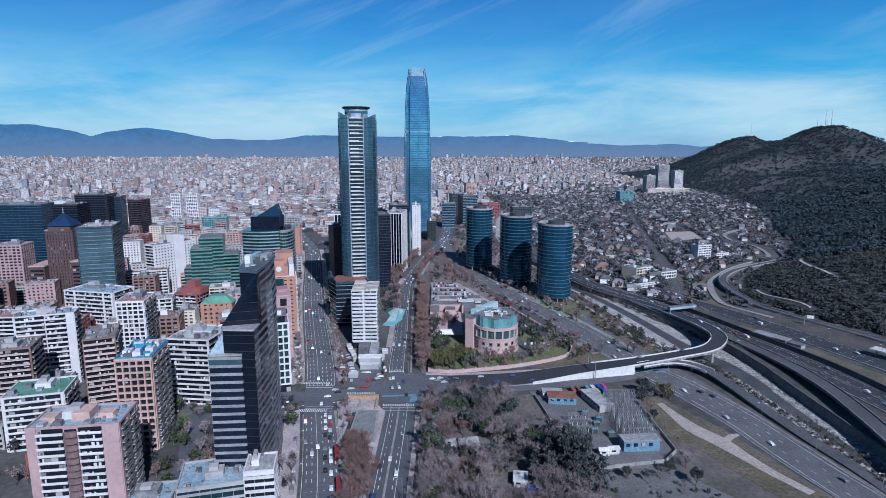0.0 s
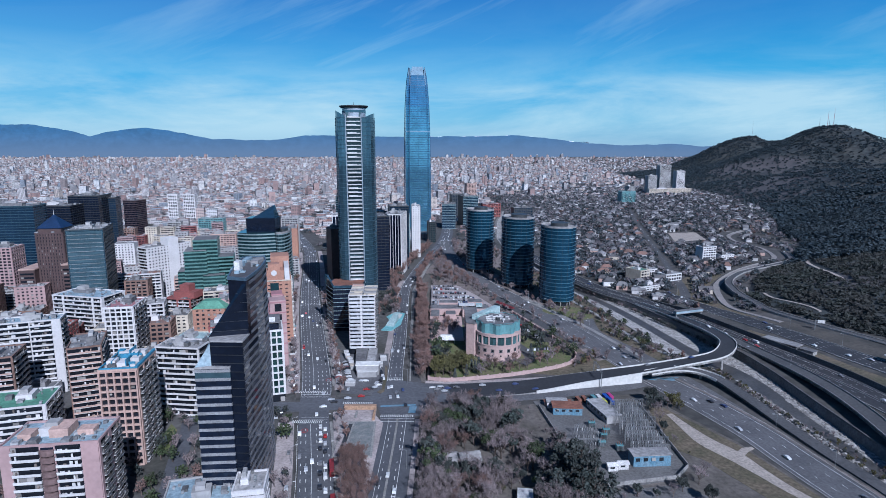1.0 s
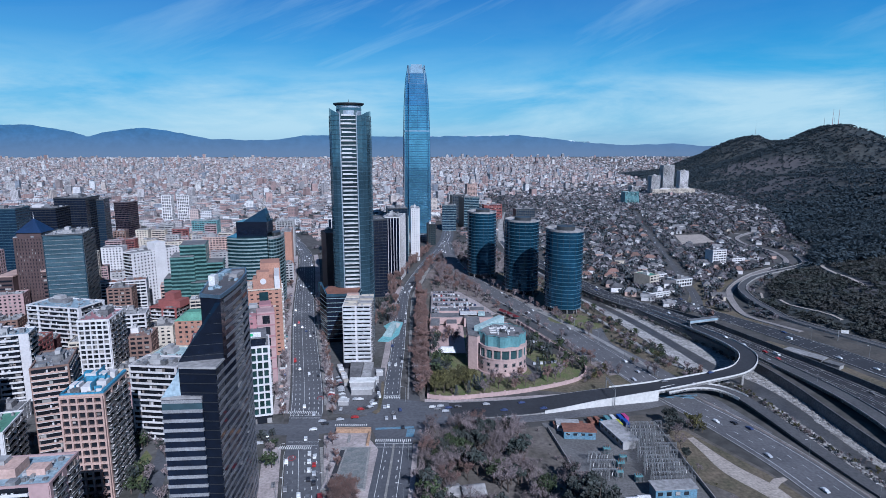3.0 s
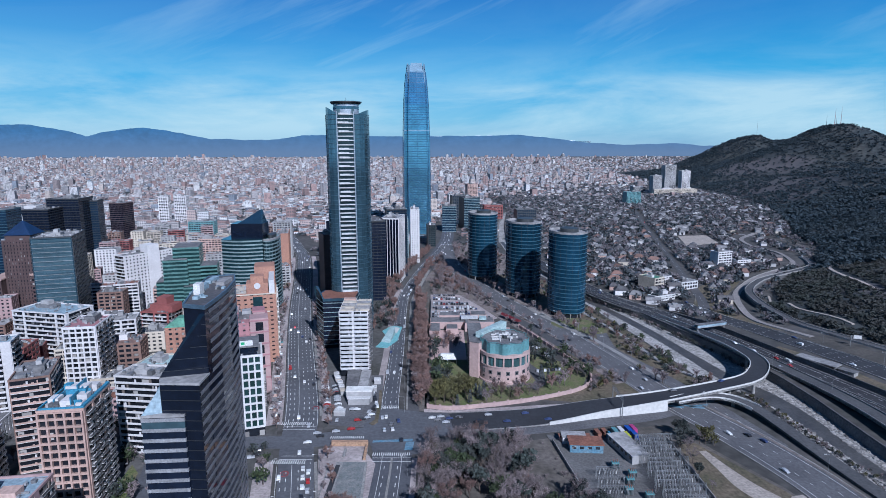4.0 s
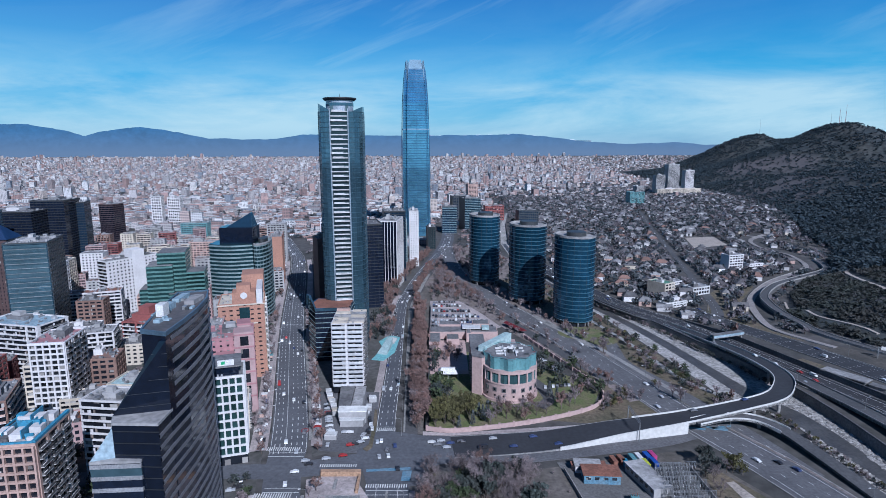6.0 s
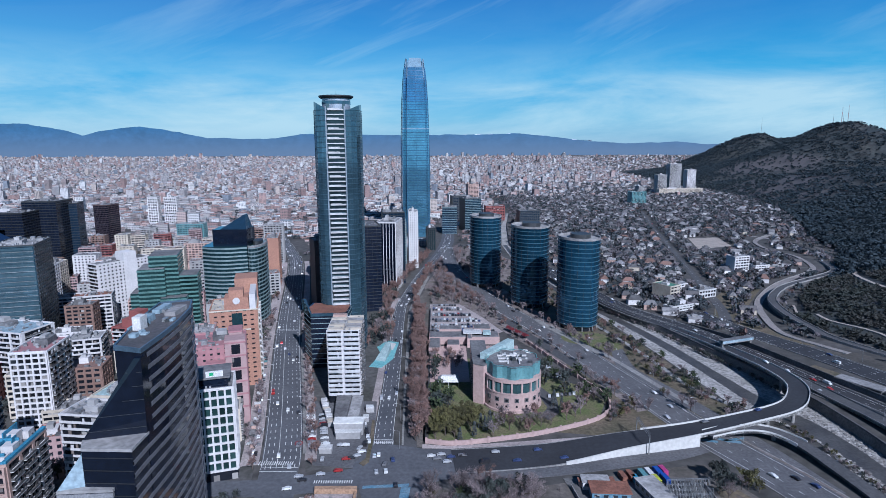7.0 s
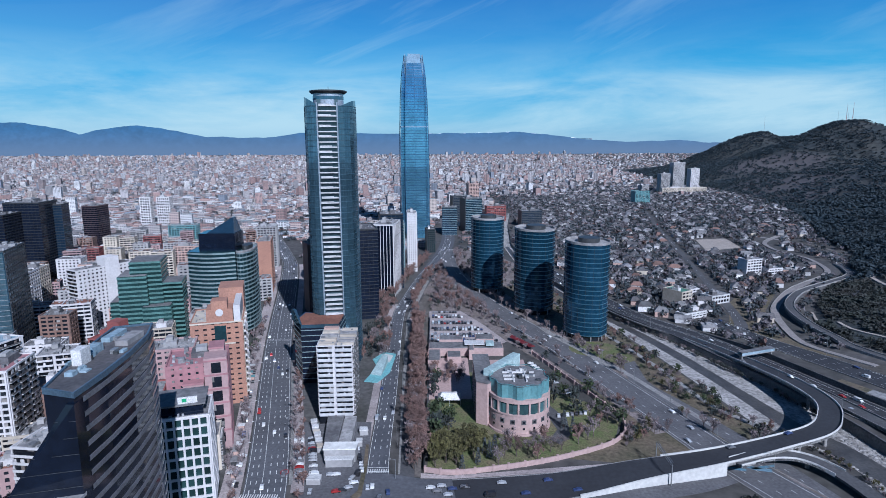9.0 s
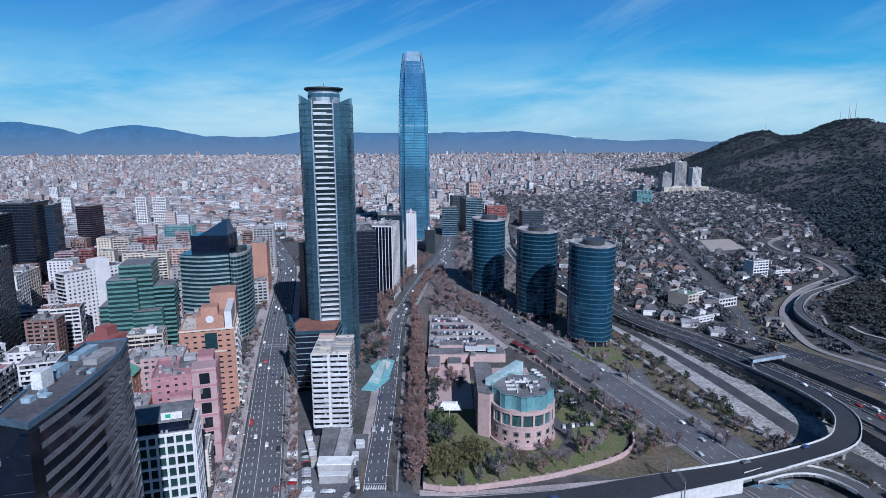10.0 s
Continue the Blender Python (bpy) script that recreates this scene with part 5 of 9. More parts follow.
def tall_tower():
    """Very tall tapering tower with notched corners and an open glass crown."""
    b = thing("skyscraper", pose(-49, 1140, 0, 0, 0, 8), "very tall tapered pale blue glass skyscraper", "skyscraper")

    def half(z):
        return float(np.interp(z, [0, 120, 180, 230, 265, 290, 300], [23.6, 23.4, 22.6, 21.2, 19.0, 16.3, 14.8]))

    def plan(z, k=0.0):
        a = half(z) + k
        c = a * 0.72
        pts = [(c, -a), (c + 0.4, -a + 3.0), (a - 3.0, -c - 0.4), (a, -c)]
        out = []
        for q in range(4):
            co, si = math.cos(q * math.pi / 2), math.sin(q * math.pi / 2)
            bow = [(0.0, -a * 1.035)]
            for x, y in [(-c, -a), *bow, *pts[:3]]:
                out.append((x * co - y * si, x * si + y * co))
        return out
    bm = bmesh.new()
    rings = []
    zs = [0, 60, 120, 150, 180, 205, 230, 248, 265, 278, 286]
    for z in zs:
        rings.append([bm.verts.new((*p, z)) for p in plan(z)])
    for r0, r1 in zip(rings, rings[1:]):
        for i in range(len(r0)):
            bm.faces.new((r0[i], r0[(i + 1) % len(r0)], r1[(i + 1) % len(r1)], r1[i]))
    bm.faces.new(rings[-1])
    part("glazing", bm, "glass_tall", b)
    for f in range(66):
        z = 8 + f * 4.25
        if f in (41, 42):
            continue
        bm = bmesh.new()
        prism(bm, plan(z, 0.12), z, z + 0.75, 0, plan(z + 0.75, 0.12))
        part("floor_band", bm, "blue_band", b)
    bm = bmesh.new()
    prism(bm, plan(183, 0.15), 184, 186.2, 0, plan(186, 0.15))
    part("plant_floor", bm, "crown_glass", b)
    # crown: four glass screens, open corners, with tall corner blades
    for q in range(4):
        bm = bmesh.new()
        a0, a1 = half(284), half(300)
        box_top = [(-a0 * 0.68, -a0), (a0 * 0.68, -a0), (a0 * 0.68, -a0 + 0.6), (-a0 * 0.68, -a0 + 0.6)]
        prism(bm, box_top, 284, 301, 0, [(-a1 * 0.66, -a1), (a1 * 0.66, -a1), (a1 * 0.66, -a1 + 0.6), (-a1 * 0.66, -a1 + 0.6)])
        o = part("crown_screen", bm, "crown_glass", b)
        o.rotation_euler = (0, 0, q * math.pi / 2)
        bm = bmesh.new()
        prism(bm, [(-a0 * 0.98, -a0 * 0.78), (-a0 * 0.80, -a0 * 0.98), (-a0 * 0.76, -a0 * 0.92), (-a0 * 0.92, -a0 * 0.74)], 262, 299, 0,
              [(-a1 * 0.98, -a1 * 0.80), (-a1 * 0.90, -a1 * 0.92), (-a1 * 0.88, -a1 * 0.88), (-a1 * 0.94, -a1 * 0.78)])
        o = part("corner_blade", bm, "crown_glass", b)
        o.rotation_euler = (0, 0, q * math.pi / 2)
    bm = bmesh.new()
    for q in range(20):
        for z0, z1 in zip(zs, zs[1:]):
            p, r = plan(z0, 0.1)[q], plan(z1, 0.1)[q]
            rod(bm, (*p, z0), (*r, z1), 0.45 if q % 5 in (0, 4) else 0.22, 0.45 if q % 5 in (0, 4) else 0.22, 4)
    part("mullions", bm, "blue_band", b)


slim_tower()
tall_tower()
for x, y, r in ((47, 758, 17), (85, 676, 18), (116, 601, 17)):
    drum("office_tower", "oval dark blue glass office tower with floor bands", x, y, r, r * 1.15, 18, 78, "glass_park", "park_band", 3.7, 0.7, 0.14, "three oval towers by the river", crease=0.06)

# ---- the named blocks, nearest first ----
def dark_tower():
    """Black glass office tower: a curved street side, a slanted flank, two lower stages."""
    b = thing("office_tower", Matrix.Identity(4), "black glass office tower with slanted flank and pale bands", "office tower")
    # long curved street side, from the near corner to the far one
    east = [(-82.2, 245.6), (-82.7, 255.1), (-83.0, 268), (-84.2, 282), (-86.6, 296), (-90.5, 307)]
    body = [(-91.2, 257.7)] + east[1:] + [(-100, 303), (-97, 282)]
    H = 101.4

    def hull(name, pts, faces, material, label=""):
        bm = bmesh.new()
        v = [bm.verts.new(p) for p in pts]
        for ix in faces:
            bm.faces.new([v[i] for i in ix])
        bmesh.ops.recalc_face_normals(bm, faces=bm.faces)
        part(name, bm, material, b, label)

    def slab(name, plan, z0, z1, material, label=""):
        bm = bmesh.new()
        prism(bm, plan, z0, z1)
        part(name, bm, material, b, label)

    slab("upper_body", body, 0, H, "glass_black")
    six = ((0, 1, 5, 4), (1, 2, 6, 5), (2, 3, 7, 6), (3, 0, 4, 7), (4, 5, 6, 7), (3, 2, 1, 0))
    lo = [(-97.9, 250.3, 78.2), (-82.6, 254.5, 78.2), (-82.9, 262, 78.2), (-97.0, 264, 78.2)]
    hi = [(-84.4, 254.7, 99.7), (-82.55, 254.6, 99.7), (-82.9, 262, 99.7), (-87.0, 262, 99.7)]
    hull("slanted_flank", lo + hi, six, "glass_black")
    slab("middle_body", [(-95.8, 246), (-82.3, 245.5), (-82.9, 256), (-83.1, 268), (-98, 266), (-98, 250.3)], 0, 77.4, "glass_black")
    slab("ledge_roof", [(-95.9, 245.9), (-82.2, 245.4), (-82.6, 255.5), (-98, 251.5), (-98.1, 250.3)], 77.4, 78.2, "roof_pale", "pale triangular ledge roof")
    slab("low_body", [(-102, 243.9), (-88, 244.9), (-87.8, 252), (-99, 258), (-103, 252)], 0, 66.4, "glass_black")
    slab("low_roof", [(-102.2, 243.7), (-87.9, 244.7), (-87.9, 246), (-95.9, 246.6), (-98, 250.4), (-99, 258.2), (-103.2, 252)], 66.4, 67.2, "roof_pale")
    hull("sloping_roof", [(-102.1, 243.9, 67.1), (-95.9, 246.1, 67.1), (-97.9, 250.5, 67.1), (-102.6, 251, 67.1), (-96.3, 246.6, 76.2), (-97.9, 250.4, 76.2)],
         ((0, 1, 4), (1, 2, 5, 4), (2, 3, 5), (3, 0, 4, 5), (3, 2, 1, 0)), "roof_blue", "pale sloping metal roof")
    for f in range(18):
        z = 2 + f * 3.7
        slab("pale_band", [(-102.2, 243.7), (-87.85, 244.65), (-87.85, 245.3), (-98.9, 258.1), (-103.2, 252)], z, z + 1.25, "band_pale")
    slab("mirror_strip", [(-102.1, 243.8), (-87.9, 244.8), (-87.9, 245.3), (-98.9, 258), (-103.1, 252)], 62.3, 64.8, "glass_silver", "pale blue mirror glass strip")
    eline = [np.array((x, y, 1, 0)) for x, y in smooth(east, 3)]
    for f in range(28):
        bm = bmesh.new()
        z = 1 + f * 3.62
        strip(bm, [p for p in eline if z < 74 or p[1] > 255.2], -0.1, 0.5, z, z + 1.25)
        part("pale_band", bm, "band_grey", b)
    for f in range(21):  # floor lines of the front and of the slanted glass
        bm = bmesh.new()
        strip(bm, [np.array((x, y, 1, 0)) for x, y in ((-95.8, 246), (-82.3, 245.5))], 0.02, 0.14, 3 + f * 3.62, 3.25 + f * 3.62)
        part("floor_line", bm, "dark_trim", b)
    for f in range(5):
        k = (f + 0.5) / 5.5
        p, q = (Vector(lo[i]).lerp(Vector(hi[i]), k) + Vector((0.03, -0.1, 0.05)) for i in (0, 1))
        bm = bmesh.new()
        rod(bm, p, q, 0.07, 0.07, 4)
        part("floor_line", bm, "steel_dark", b)
    slab("roof", [(x * 0.97 - 2.7, y * 0.97 + 8.5) for x, y in body], H, H + 0.5, "roof_dark")
    bm = bmesh.new()
    strip(bm, [np.array((x, y, 1, 0)) for x, y in body + body[:1]], 0, 0.6, H - 0.4, H + 1.0)
    part("parapet", bm, "steel_blue", b)
    for x0, x1, y0, y1, h, m in ((-93.5, -91, 272, 276, 4.2, "metal_white"), (-95, -92.4, 279, 284, 2.2, "roof_blue"), (-91, -87.5, 287, 296, 1.6, "roof_pale"), (-96.5, -94, 290, 299, 1.4, "roof_blue"), (-91, -89, 265, 267, 1.2, "roof_blue")):
        bm = bmesh.new()
        box(bm, x0, x1, y0, y1, H + 0.4, H + 0.4 + h)
        part("plant_room", bm, m, b)
    rr = random.Random(8)
    for _ in range(14):
        x, y = rr.uniform(-95.5, -86), rr.uniform(264, 296)
        bm = bmesh.new()
        box(bm, x, x + rr.uniform(0.6, 2), y, y + rr.uniform(0.6, 2.4), H + 0.4, H + 0.9 + rr.random())
        part("roof_vent", bm, rr.choice(("roof_blue", "steel_dark", "metal_grey")), b)


dark_tower()
OCCUPIED.append([(-106, 236), (-80, 238), (-80, 312), (-104, 310)])

BAL = dict(style="balcony", deep=1.4, fh=3.1)
# pink apartment block, nearest
block("apartment_building", "pink apartment block with rows of white balconies", "apartment building", (-169.5, 222.5), (-134.5, 227.5), 21, 43,
      dict(F=dict(style="balcony", cut=[(0.11, 0.40), (0.56, 0.82)], rail="white_wall", slab="concrete_pale", deep=1.2, fh=3.0), R=dict(style="balcony", cut=[(0.08, 0.42), (0.55, 0.95)], fh=3.0, rail="white_wall", deep=1.2)),
      wall="pink_wall", roof="roof_blue", core="glass_dark", fh=3.0, clutter=7, seed=3)
g = bpy.data.objects[[o.name for o in scene.objects if o.name.startswith("apartment_building")][-1]]
bm = bmesh.new()
box(bm, 14.7, 19.3, -0.5, 0.2, 0, 42.4)
part("stair_recess", bm, "glass_black", g, "dark recessed stair column")
bm = bmesh.new()
prism(bm, [(14.3, 0.1)] + [(16.9 + 2.6 * math.sin(radians(a)), -0.5 - 1.5 * math.cos(radians(a))) for a in range(-90, 91, 20)] + [(19.5, 0.1)], 0, 2.25)
me = mesh_of("rounded_parapet", bm, "pink_brown")
for f in range(14):
    put("rounded_parapet", me, g, Matrix.Translation((0, 0, 0.9 + f * 2.95)), "rounded brown balcony front")
for x, y, w, d, h in ((4, 5, 5, 6, 2.6), (15, 6, 7, 9, 3.6), (25, 7, 6, 5, 2.4)):
    bm = bmesh.new()
    box(bm, x, x + w, y, y + d, 43, 43 + h)
    part("tan_plant_room", bm, "salmon_frame", g)
# salmon frame block with the blue roof terrace
g = block("apartment_building", "salmon concrete grid apartment block with blue roof terrace", "apartment building", (-166.5, 284), (-149, 286.5), 26, 49.5,
          dict(F=dict(style="grid", bays=5, pier=0.7, span=0.8, out=1.2, fh=3.6), R=dict(style="balcony", cut=[(0.05, 0.3), (0.36, 0.62), (0.68, 0.95)], rail="grey_wall", deep=1.5), L=dict(style="grid", bays=5, fh=3.3)),
          wall="salmon_frame", core="glass_dark", roof="roof_grey", clutter=0)
for x, y, w, d, h in ((1.5, 6, 4, 5, 3), (7, 4, 4, 7, 2.6), (12, 8, 4, 6, 3.4), (4, 16, 9, 4, 4.2), (14, 2, 2.4, 4, 2.2), (2, 21, 6, 3, 2.4), (11, 20, 4, 4, 3)):
    bm = bmesh.new()
    box(bm, x, x + w, y, y + d, 49.5, 49.5 + h)
    part("plant_room", bm, "white_wall", g)
for x, y, w, d, h in ((0, 0, 17.7, 0.6, 0.7), (0, 0, 0.6, 26, 0.7), (16.6, 0, 1.4, 26, 1.0), (4, 5, 0.4, 12, 2.2), (11, 4, 0.4, 14, 3.2), (6, 12, 10, 0.4, 3.6), (3, 17, 3, 3, 3.8), (13, 3, 3, 0.4, 2.4), (9.5, 14, 0.4, 9, 4.6), (14.5, 10, 0.4, 3, 4.4)):
    bm = bmesh.new()
    box(bm, x, x + w, y, y + d, 50.4, 50.4 + h)
    part("blue_frame", bm, "blue_paint", g, "bright blue rooftop frame")
# low offices at the street corner
g = block("office_building", "low office with a pale blue metal roof", "office building", (-112, 226), (-86, 233), 22, 14, dict(F=dict(style="band")), wall="grey_wall", roof="roof_blue", core="glass_teal", clutter=4, seed=7)
block("office_building", "white low office block with dark window bands", "office building", (-85, 231), (-73, 233), 15, 19, dict(F=dict(style="band", span=1.4), R=dict(style="band", span=1.4)), wall="white_wall", core="glass_dark", roof="roof_pale", seed=8)
block("office_building", "glass office with a pale blue roof", "office building", (-145, 222), (-116, 227), 16, 8, dict(F=dict(style="band")), wall="grey_wall", roof="roof_blue", core="glass_teal", clutter=4, seed=17)
# white grid office at the crossing
g = block("office_building", "white stone office block with square green-tinted windows", "office building", (-121, 354), (-98.5, 361), 20, 46,
          dict(F=dict(style="grid", bays=7, pier=0.8, span=0.9, out=0.9, fh=4.5, panes=True, pane="glass_green"), R=dict(style="grid", bays=5, pier=1.0, span=1.4, out=0.5, fh=3.9)), wall="white_wall", core="glass_dark", roof="roof_grey", clutter=0, parapet=0.5, z0=5)
bm = bmesh.new()
box(bm, 1.5, 21.5, 2, 18, 46, 50.5)
part("top_floor", bm, "glass_black", g, "dark recessed top floor")
bm = bmesh.new()
box(bm, 0.6, 22.6, 1, 19, 50.5, 51.2)
part("top_roof", bm, "roof_grey", g)
bm = bmesh.new()
box(bm, 12, 19.5, 2.0, 2.4, 51.2, 54)
part("roof_sign", bm, "metal_white", g, "pale rooftop sign with a green square")
bm = bmesh.new()
box(bm, 13.6, 15.4, 1.9, 1.99, 51.9, 53.4)
part("sign_square", bm, "sign_green", g)
# white balcony block behind the dark tower
block("apartment_building", "white apartment block with continuous balconies", "apartment building", (-168, 343), (-142, 340), 16, 41, dict(F=dict(style="balcony", cut=[(0.02, 0.98)]), R=dict(style="balcony", cut=[(0.05, 0.95)])), wall="white_wall", core="glass_dark", roof="roof_pale", clutter=14, seed=4)
# white and red grid block
block("apartment_building", "white grid apartment block with a dark red roof edge", "apartment building", (-227, 395), (-209, 398), 26, 50,
      dict(F=dict(style="grid", bays=5, pier=0.8, span=0.9, out=0.8, panes=True), R=dict(style="balcony", cut=[(0.03, 0.3), (0.36, 0.64), (0.7, 0.97)], rail="grey_wall")), wall="white_wall", core="glass_dark", roof="rose_wall", clutter=4, seed=5)
block("apartment_building", "white apartment tower with dark balcony bays", "apartment building", (-240, 461), (-222, 467), 18, 34, dict(F=BAL, R=dict(style="balcony", cut=[(0.05, 0.95)])), wall="white_wall", core="glass_dark", roof="roof_pale", seed=6)
block("apartment_building", "white apartment block with long balcony bands", "apartment building", (-306, 462), (-262, 452), 24, 42, dict(F=dict(style="balcony", cut=[(0.02, 0.2), (0.24, 0.8), (0.84, 0.98)]), R=dict(style="balcony", cut=[(0.1, 0.9)])), wall="white_wall", core="glass_dark", roof="roof_blue", seed=9)
block("apartment_building", "white apartment block with stacked balconies", "apartment building", (-276, 364), (-244, 375.5), 15, 48, dict(F=dict(style="balcony", cut=[(0.03, 0.5), (0.52, 0.86)]), R=dict(style="balcony", cut=[(0.06, 0.94)])), wall="white_wall", core="glass_dark", roof="roof_blue", seed=10)
block("apartment_building", "brown brick apartment block with pale balcony slabs", "apartment building", (-206, 322), (-191, 328.5), 28, 47, dict(F=dict(style="balcony", cut=[(0.02, 0.98)], rail="salmon_frame"), R=dict(style="balcony", cut=[(0.05, 0.95)], rail="brown_brick")), wall="brown_brick", core="glass_dark", roof="roof_grey", seed=11)
block("apartment_building", "brown apartment block with arched attic windows", "apartment building", (-262, 316), (-238, 324), 22, 42, dict(F=dict(style="balcony", cut=[(0.02, 0.98)], rail="salmon_frame"), R=dict(style="balcony", cut=[(0.05, 0.95)], rail="brown_brick")), wall="brown_brick", core="glass_dark", roof="roof_grey", seed=12)
# white block with the green roof: stepped
g = block("apartment_building", "white stepped apartment block with a green roof", "apartment building", (-226, 283), (-199, 291), 24, 29, dict(F=dict(style="balcony", cut=[(0.05, 0.95)]), R=dict(style="balcony", cut=[(0.05, 0.48), (0.55, 0.95)])), wall="white_wall", core="glass_dark", roof="green_roof", clutter=2, seed=13)
block("apartment_building", "white apartment block with balcony bands", "apartment building", (-336, 410), (-296, 414), 22, 34, dict(F=dict(style="balcony", cut=[(0.03, 0.97)]), R=BAL), wall="white_wall", core="glass_dark", roof="rose_wall", seed=14)
block("apartment_building", "grey apartment block with a blue roof", "apartment building", (-330, 352), (-294, 358), 18, 30, dict(F=BAL, R=BAL), wall="grey_wall", core="glass_dark", roof="roof_blue", seed=15)
block("apartment_building", "cream apartment block with a flat roof", "apartment building", (-266, 252), (-232, 258), 20, 24, dict(F=BAL, R=BAL), wall="cream_wall", core="glass_dark", roof="roof_grey", seed=16)
block("office_building", "low cream block with a pale green roof", "office building", (-177, 380), (-152, 378), 18, 33, dict(F=dict(style="band"), R=dict(style="band")), wall="cream_wall", core="glass_dark", roof="teal_roof", clutter=2, seed=18)
# red brick stepped block, orange block with green hipped roof
g = block("apartment_building", "dark red brick stepped apartment block", "apartment building", (-250, 528), (-226, 524), 20, 22, dict(F=BAL, R=BAL), wall="red_brick", core="glass_dark", roof="red_brick", clutter=0)
bm = bmesh.new()
box(bm, 6, 26, 4, 18, 22, 28)
box(bm, 11, 20, 6, 16, 28, 34)
part("upper_storey", bm, "red_brick", g)
g = block("apartment_building", "orange brick block with a green hipped roof", "apartment building", (-182, 428), (-160, 431), 18, 40, dict(F=dict(style="punch", bays=5, pier=2.2, span=1.7), R=dict(style="punch", bays=4, pier=2.2, span=1.7)), wall="orange_brick", core="glass_window", roof="green_roof", clutter=0, parapet=0.4)
bm = bmesh.new()
prism(bm, [(-0.5, -0.5), (23.5, -0.5), (23.5, 18.5), (-0.5, 18.5)], 40.3, 45, 0, [(6, 5), (17, 5), (17, 13), (6, 13)])
part("hipped_roof", bm, "green_roof", g)
# pink post-modern complex along the avenue
g = block("office_building", "pink post-modern block with square windows", "office building", (-140, 412), (-112.5, 421), 26, 46, dict(F=dict(style="punch", bays=7, pier=2.4, span=2.0, panes=False), R=dict(style="punch", bays=6, pier=2.6, span=1.8)), wall="rose_wall", core="glass_window", roof="rose_wall", clutter=7, seed=20)
bm = bmesh.new()
box(bm, 18, 29, -3, 8, 0, 50)
part("corner_tower", bm, "pink_wall", g)
for f in range(6):
    put("tower_window", piece_mesh(4.6, 0.15, 5.4, "glass_dark"), g, Matrix.Translation((21.4, -2.99, 4 + f * 7.6)))
    put("tower_window", piece_mesh(1.3, 0.15, 1.5, "glass_dark"), g, pose(29.01, 0.5, 6 + f * 7.6, 0, 0, 90))
    put("tower_window", piece_mesh(1.3, 0.15, 1.5, "glass_dark"), g, pose(29.01, 4.5, 6 + f * 7.6, 0, 0, 90))
    bm = bmesh.new()
    box(bm, 17.7, 29.3, -3.3, 8.3, 10.2 + f * 7.6, 11.0 + f * 7.6)
    part("ledge", bm, "rose_wall", g)
for x0, x1, y0, y1, h in ((3, 17.8, -11, -0.4, 31), (8, 17.6, -6, -0.5, 38), (20, 27.5, 8.5, 20, 51)):
    bm = bmesh.new()
    box(bm, x0, x1, y0, y1, 0, h)
    wing = part("terrace_wing", bm, "pink_wall", g, "pink terrace wing with small square windows")
    bm = bmesh.new()
    box(bm, x0 - 0.3, x1 + 0.1, y0 - 0.3, y1, h, h + 0.9)
    part("terrace_roof", bm, "rose_wall", wing)
    for f in range(int((h - 4) / 4)):
        for k in range(int((x1 - x0) / 3.2)):
            put("window", piece_mesh(1.5, 0.12, 1.6, "glass_dark"), wing, Matrix.Translation((x0 + 1 + k * 3.2, y0 - 0.01, 4 + f * 4)))
block("apartment_building", "pale pink apartment block with square windows", "apartment building", (-168, 440), (-141, 448), 20, 44, dict(F=dict(style="punch", bays=7, pier=1.6, span=1.6), R=dict(style="balcony", cut=[(0.05, 0.95)])), wall="pink_wall", core="glass_window", roof="roof_pale", seed=21)
block("apartment_building", "red and white apartment block with balconies", "apartment building", (-158, 396), (-138, 402), 20, 36, dict(F=BAL, R=BAL), wall="red_brick", core="glass_dark", roof="roof_pale", seed=22)
# orange block with a clock gable
g = block("office_building", "orange brick office block with a clock gable", "office building", (-150, 466), (-122, 474), 30, 52, dict(F=dict(style="punch", bays=6, pier=2.4, span=2.2), R=dict(style="grid", bays=9, pier=1.0, span=1.6, wall="white_wall")), wall="orange_brick", core="glass_dark", roof="roof_grey", clutter=2, seed=23)
bm = bmesh.new()
box(bm, 9, 24, 0.2, 14, 52, 60)
box(bm, 12, 21, 0.4, 10, 60, 65)
part("gable", bm, "orange_brick", g)
bm = bmesh.new()
bmesh.ops.create_cone(bm, cap_ends=True, segments=20, radius1=2.2, radius2=2.2, depth=0.5, matrix=pose(16.5, 0.1, 58, 90, 0, 0))
part("clock_face", bm, "white_wall", g, "round pale clock face")
bm = bmesh.new()
box(bm, 13.2, 19.8, -0.42, 0.0, 40, 50)
part("gable_window", bm, "glass_teal", g)
bm = bmesh.new()
box(bm, 24.5, 28.3, -0.5, 30, 52, 62)
part("white_flank", bm, "white_wall", g, "white stone flank facing the avenue")
bm = bmesh.new()
facade(g, bm, "R", 29.2, 30, 6, 52, style="balcony", cut=[(0.04, 0.30), (0.36, 0.64), (0.70, 0.96)], out=0.5, deep=1.5, fh=3.8, slab="cream_wall", rail="white_wall")
part("balcony_flank", bm, "cream_wall", g, "cream flank with white balconies")
bm = bmesh.new()
box(bm, 14, 29, 30.2, 50, 0, 66)
part("rear_tower", bm, "orange_brick", g, "taller orange rear tower")
for f in range(14):
    put("rear_window", piece_mesh(10, 0.12, 1.7, "glass_dark"), g, pose(29.1, 34, 8 + f * 4, 0, 0, 90))
bm = bmesh.new()
box(bm, -0.6, 24.6, -0.7, 0, 38.4, 39.2)
box(bm, -0.6, 29.4, -0.8, 30.4, 51.6, 52.4)
part("cornice", bm, "cream_wall", g)
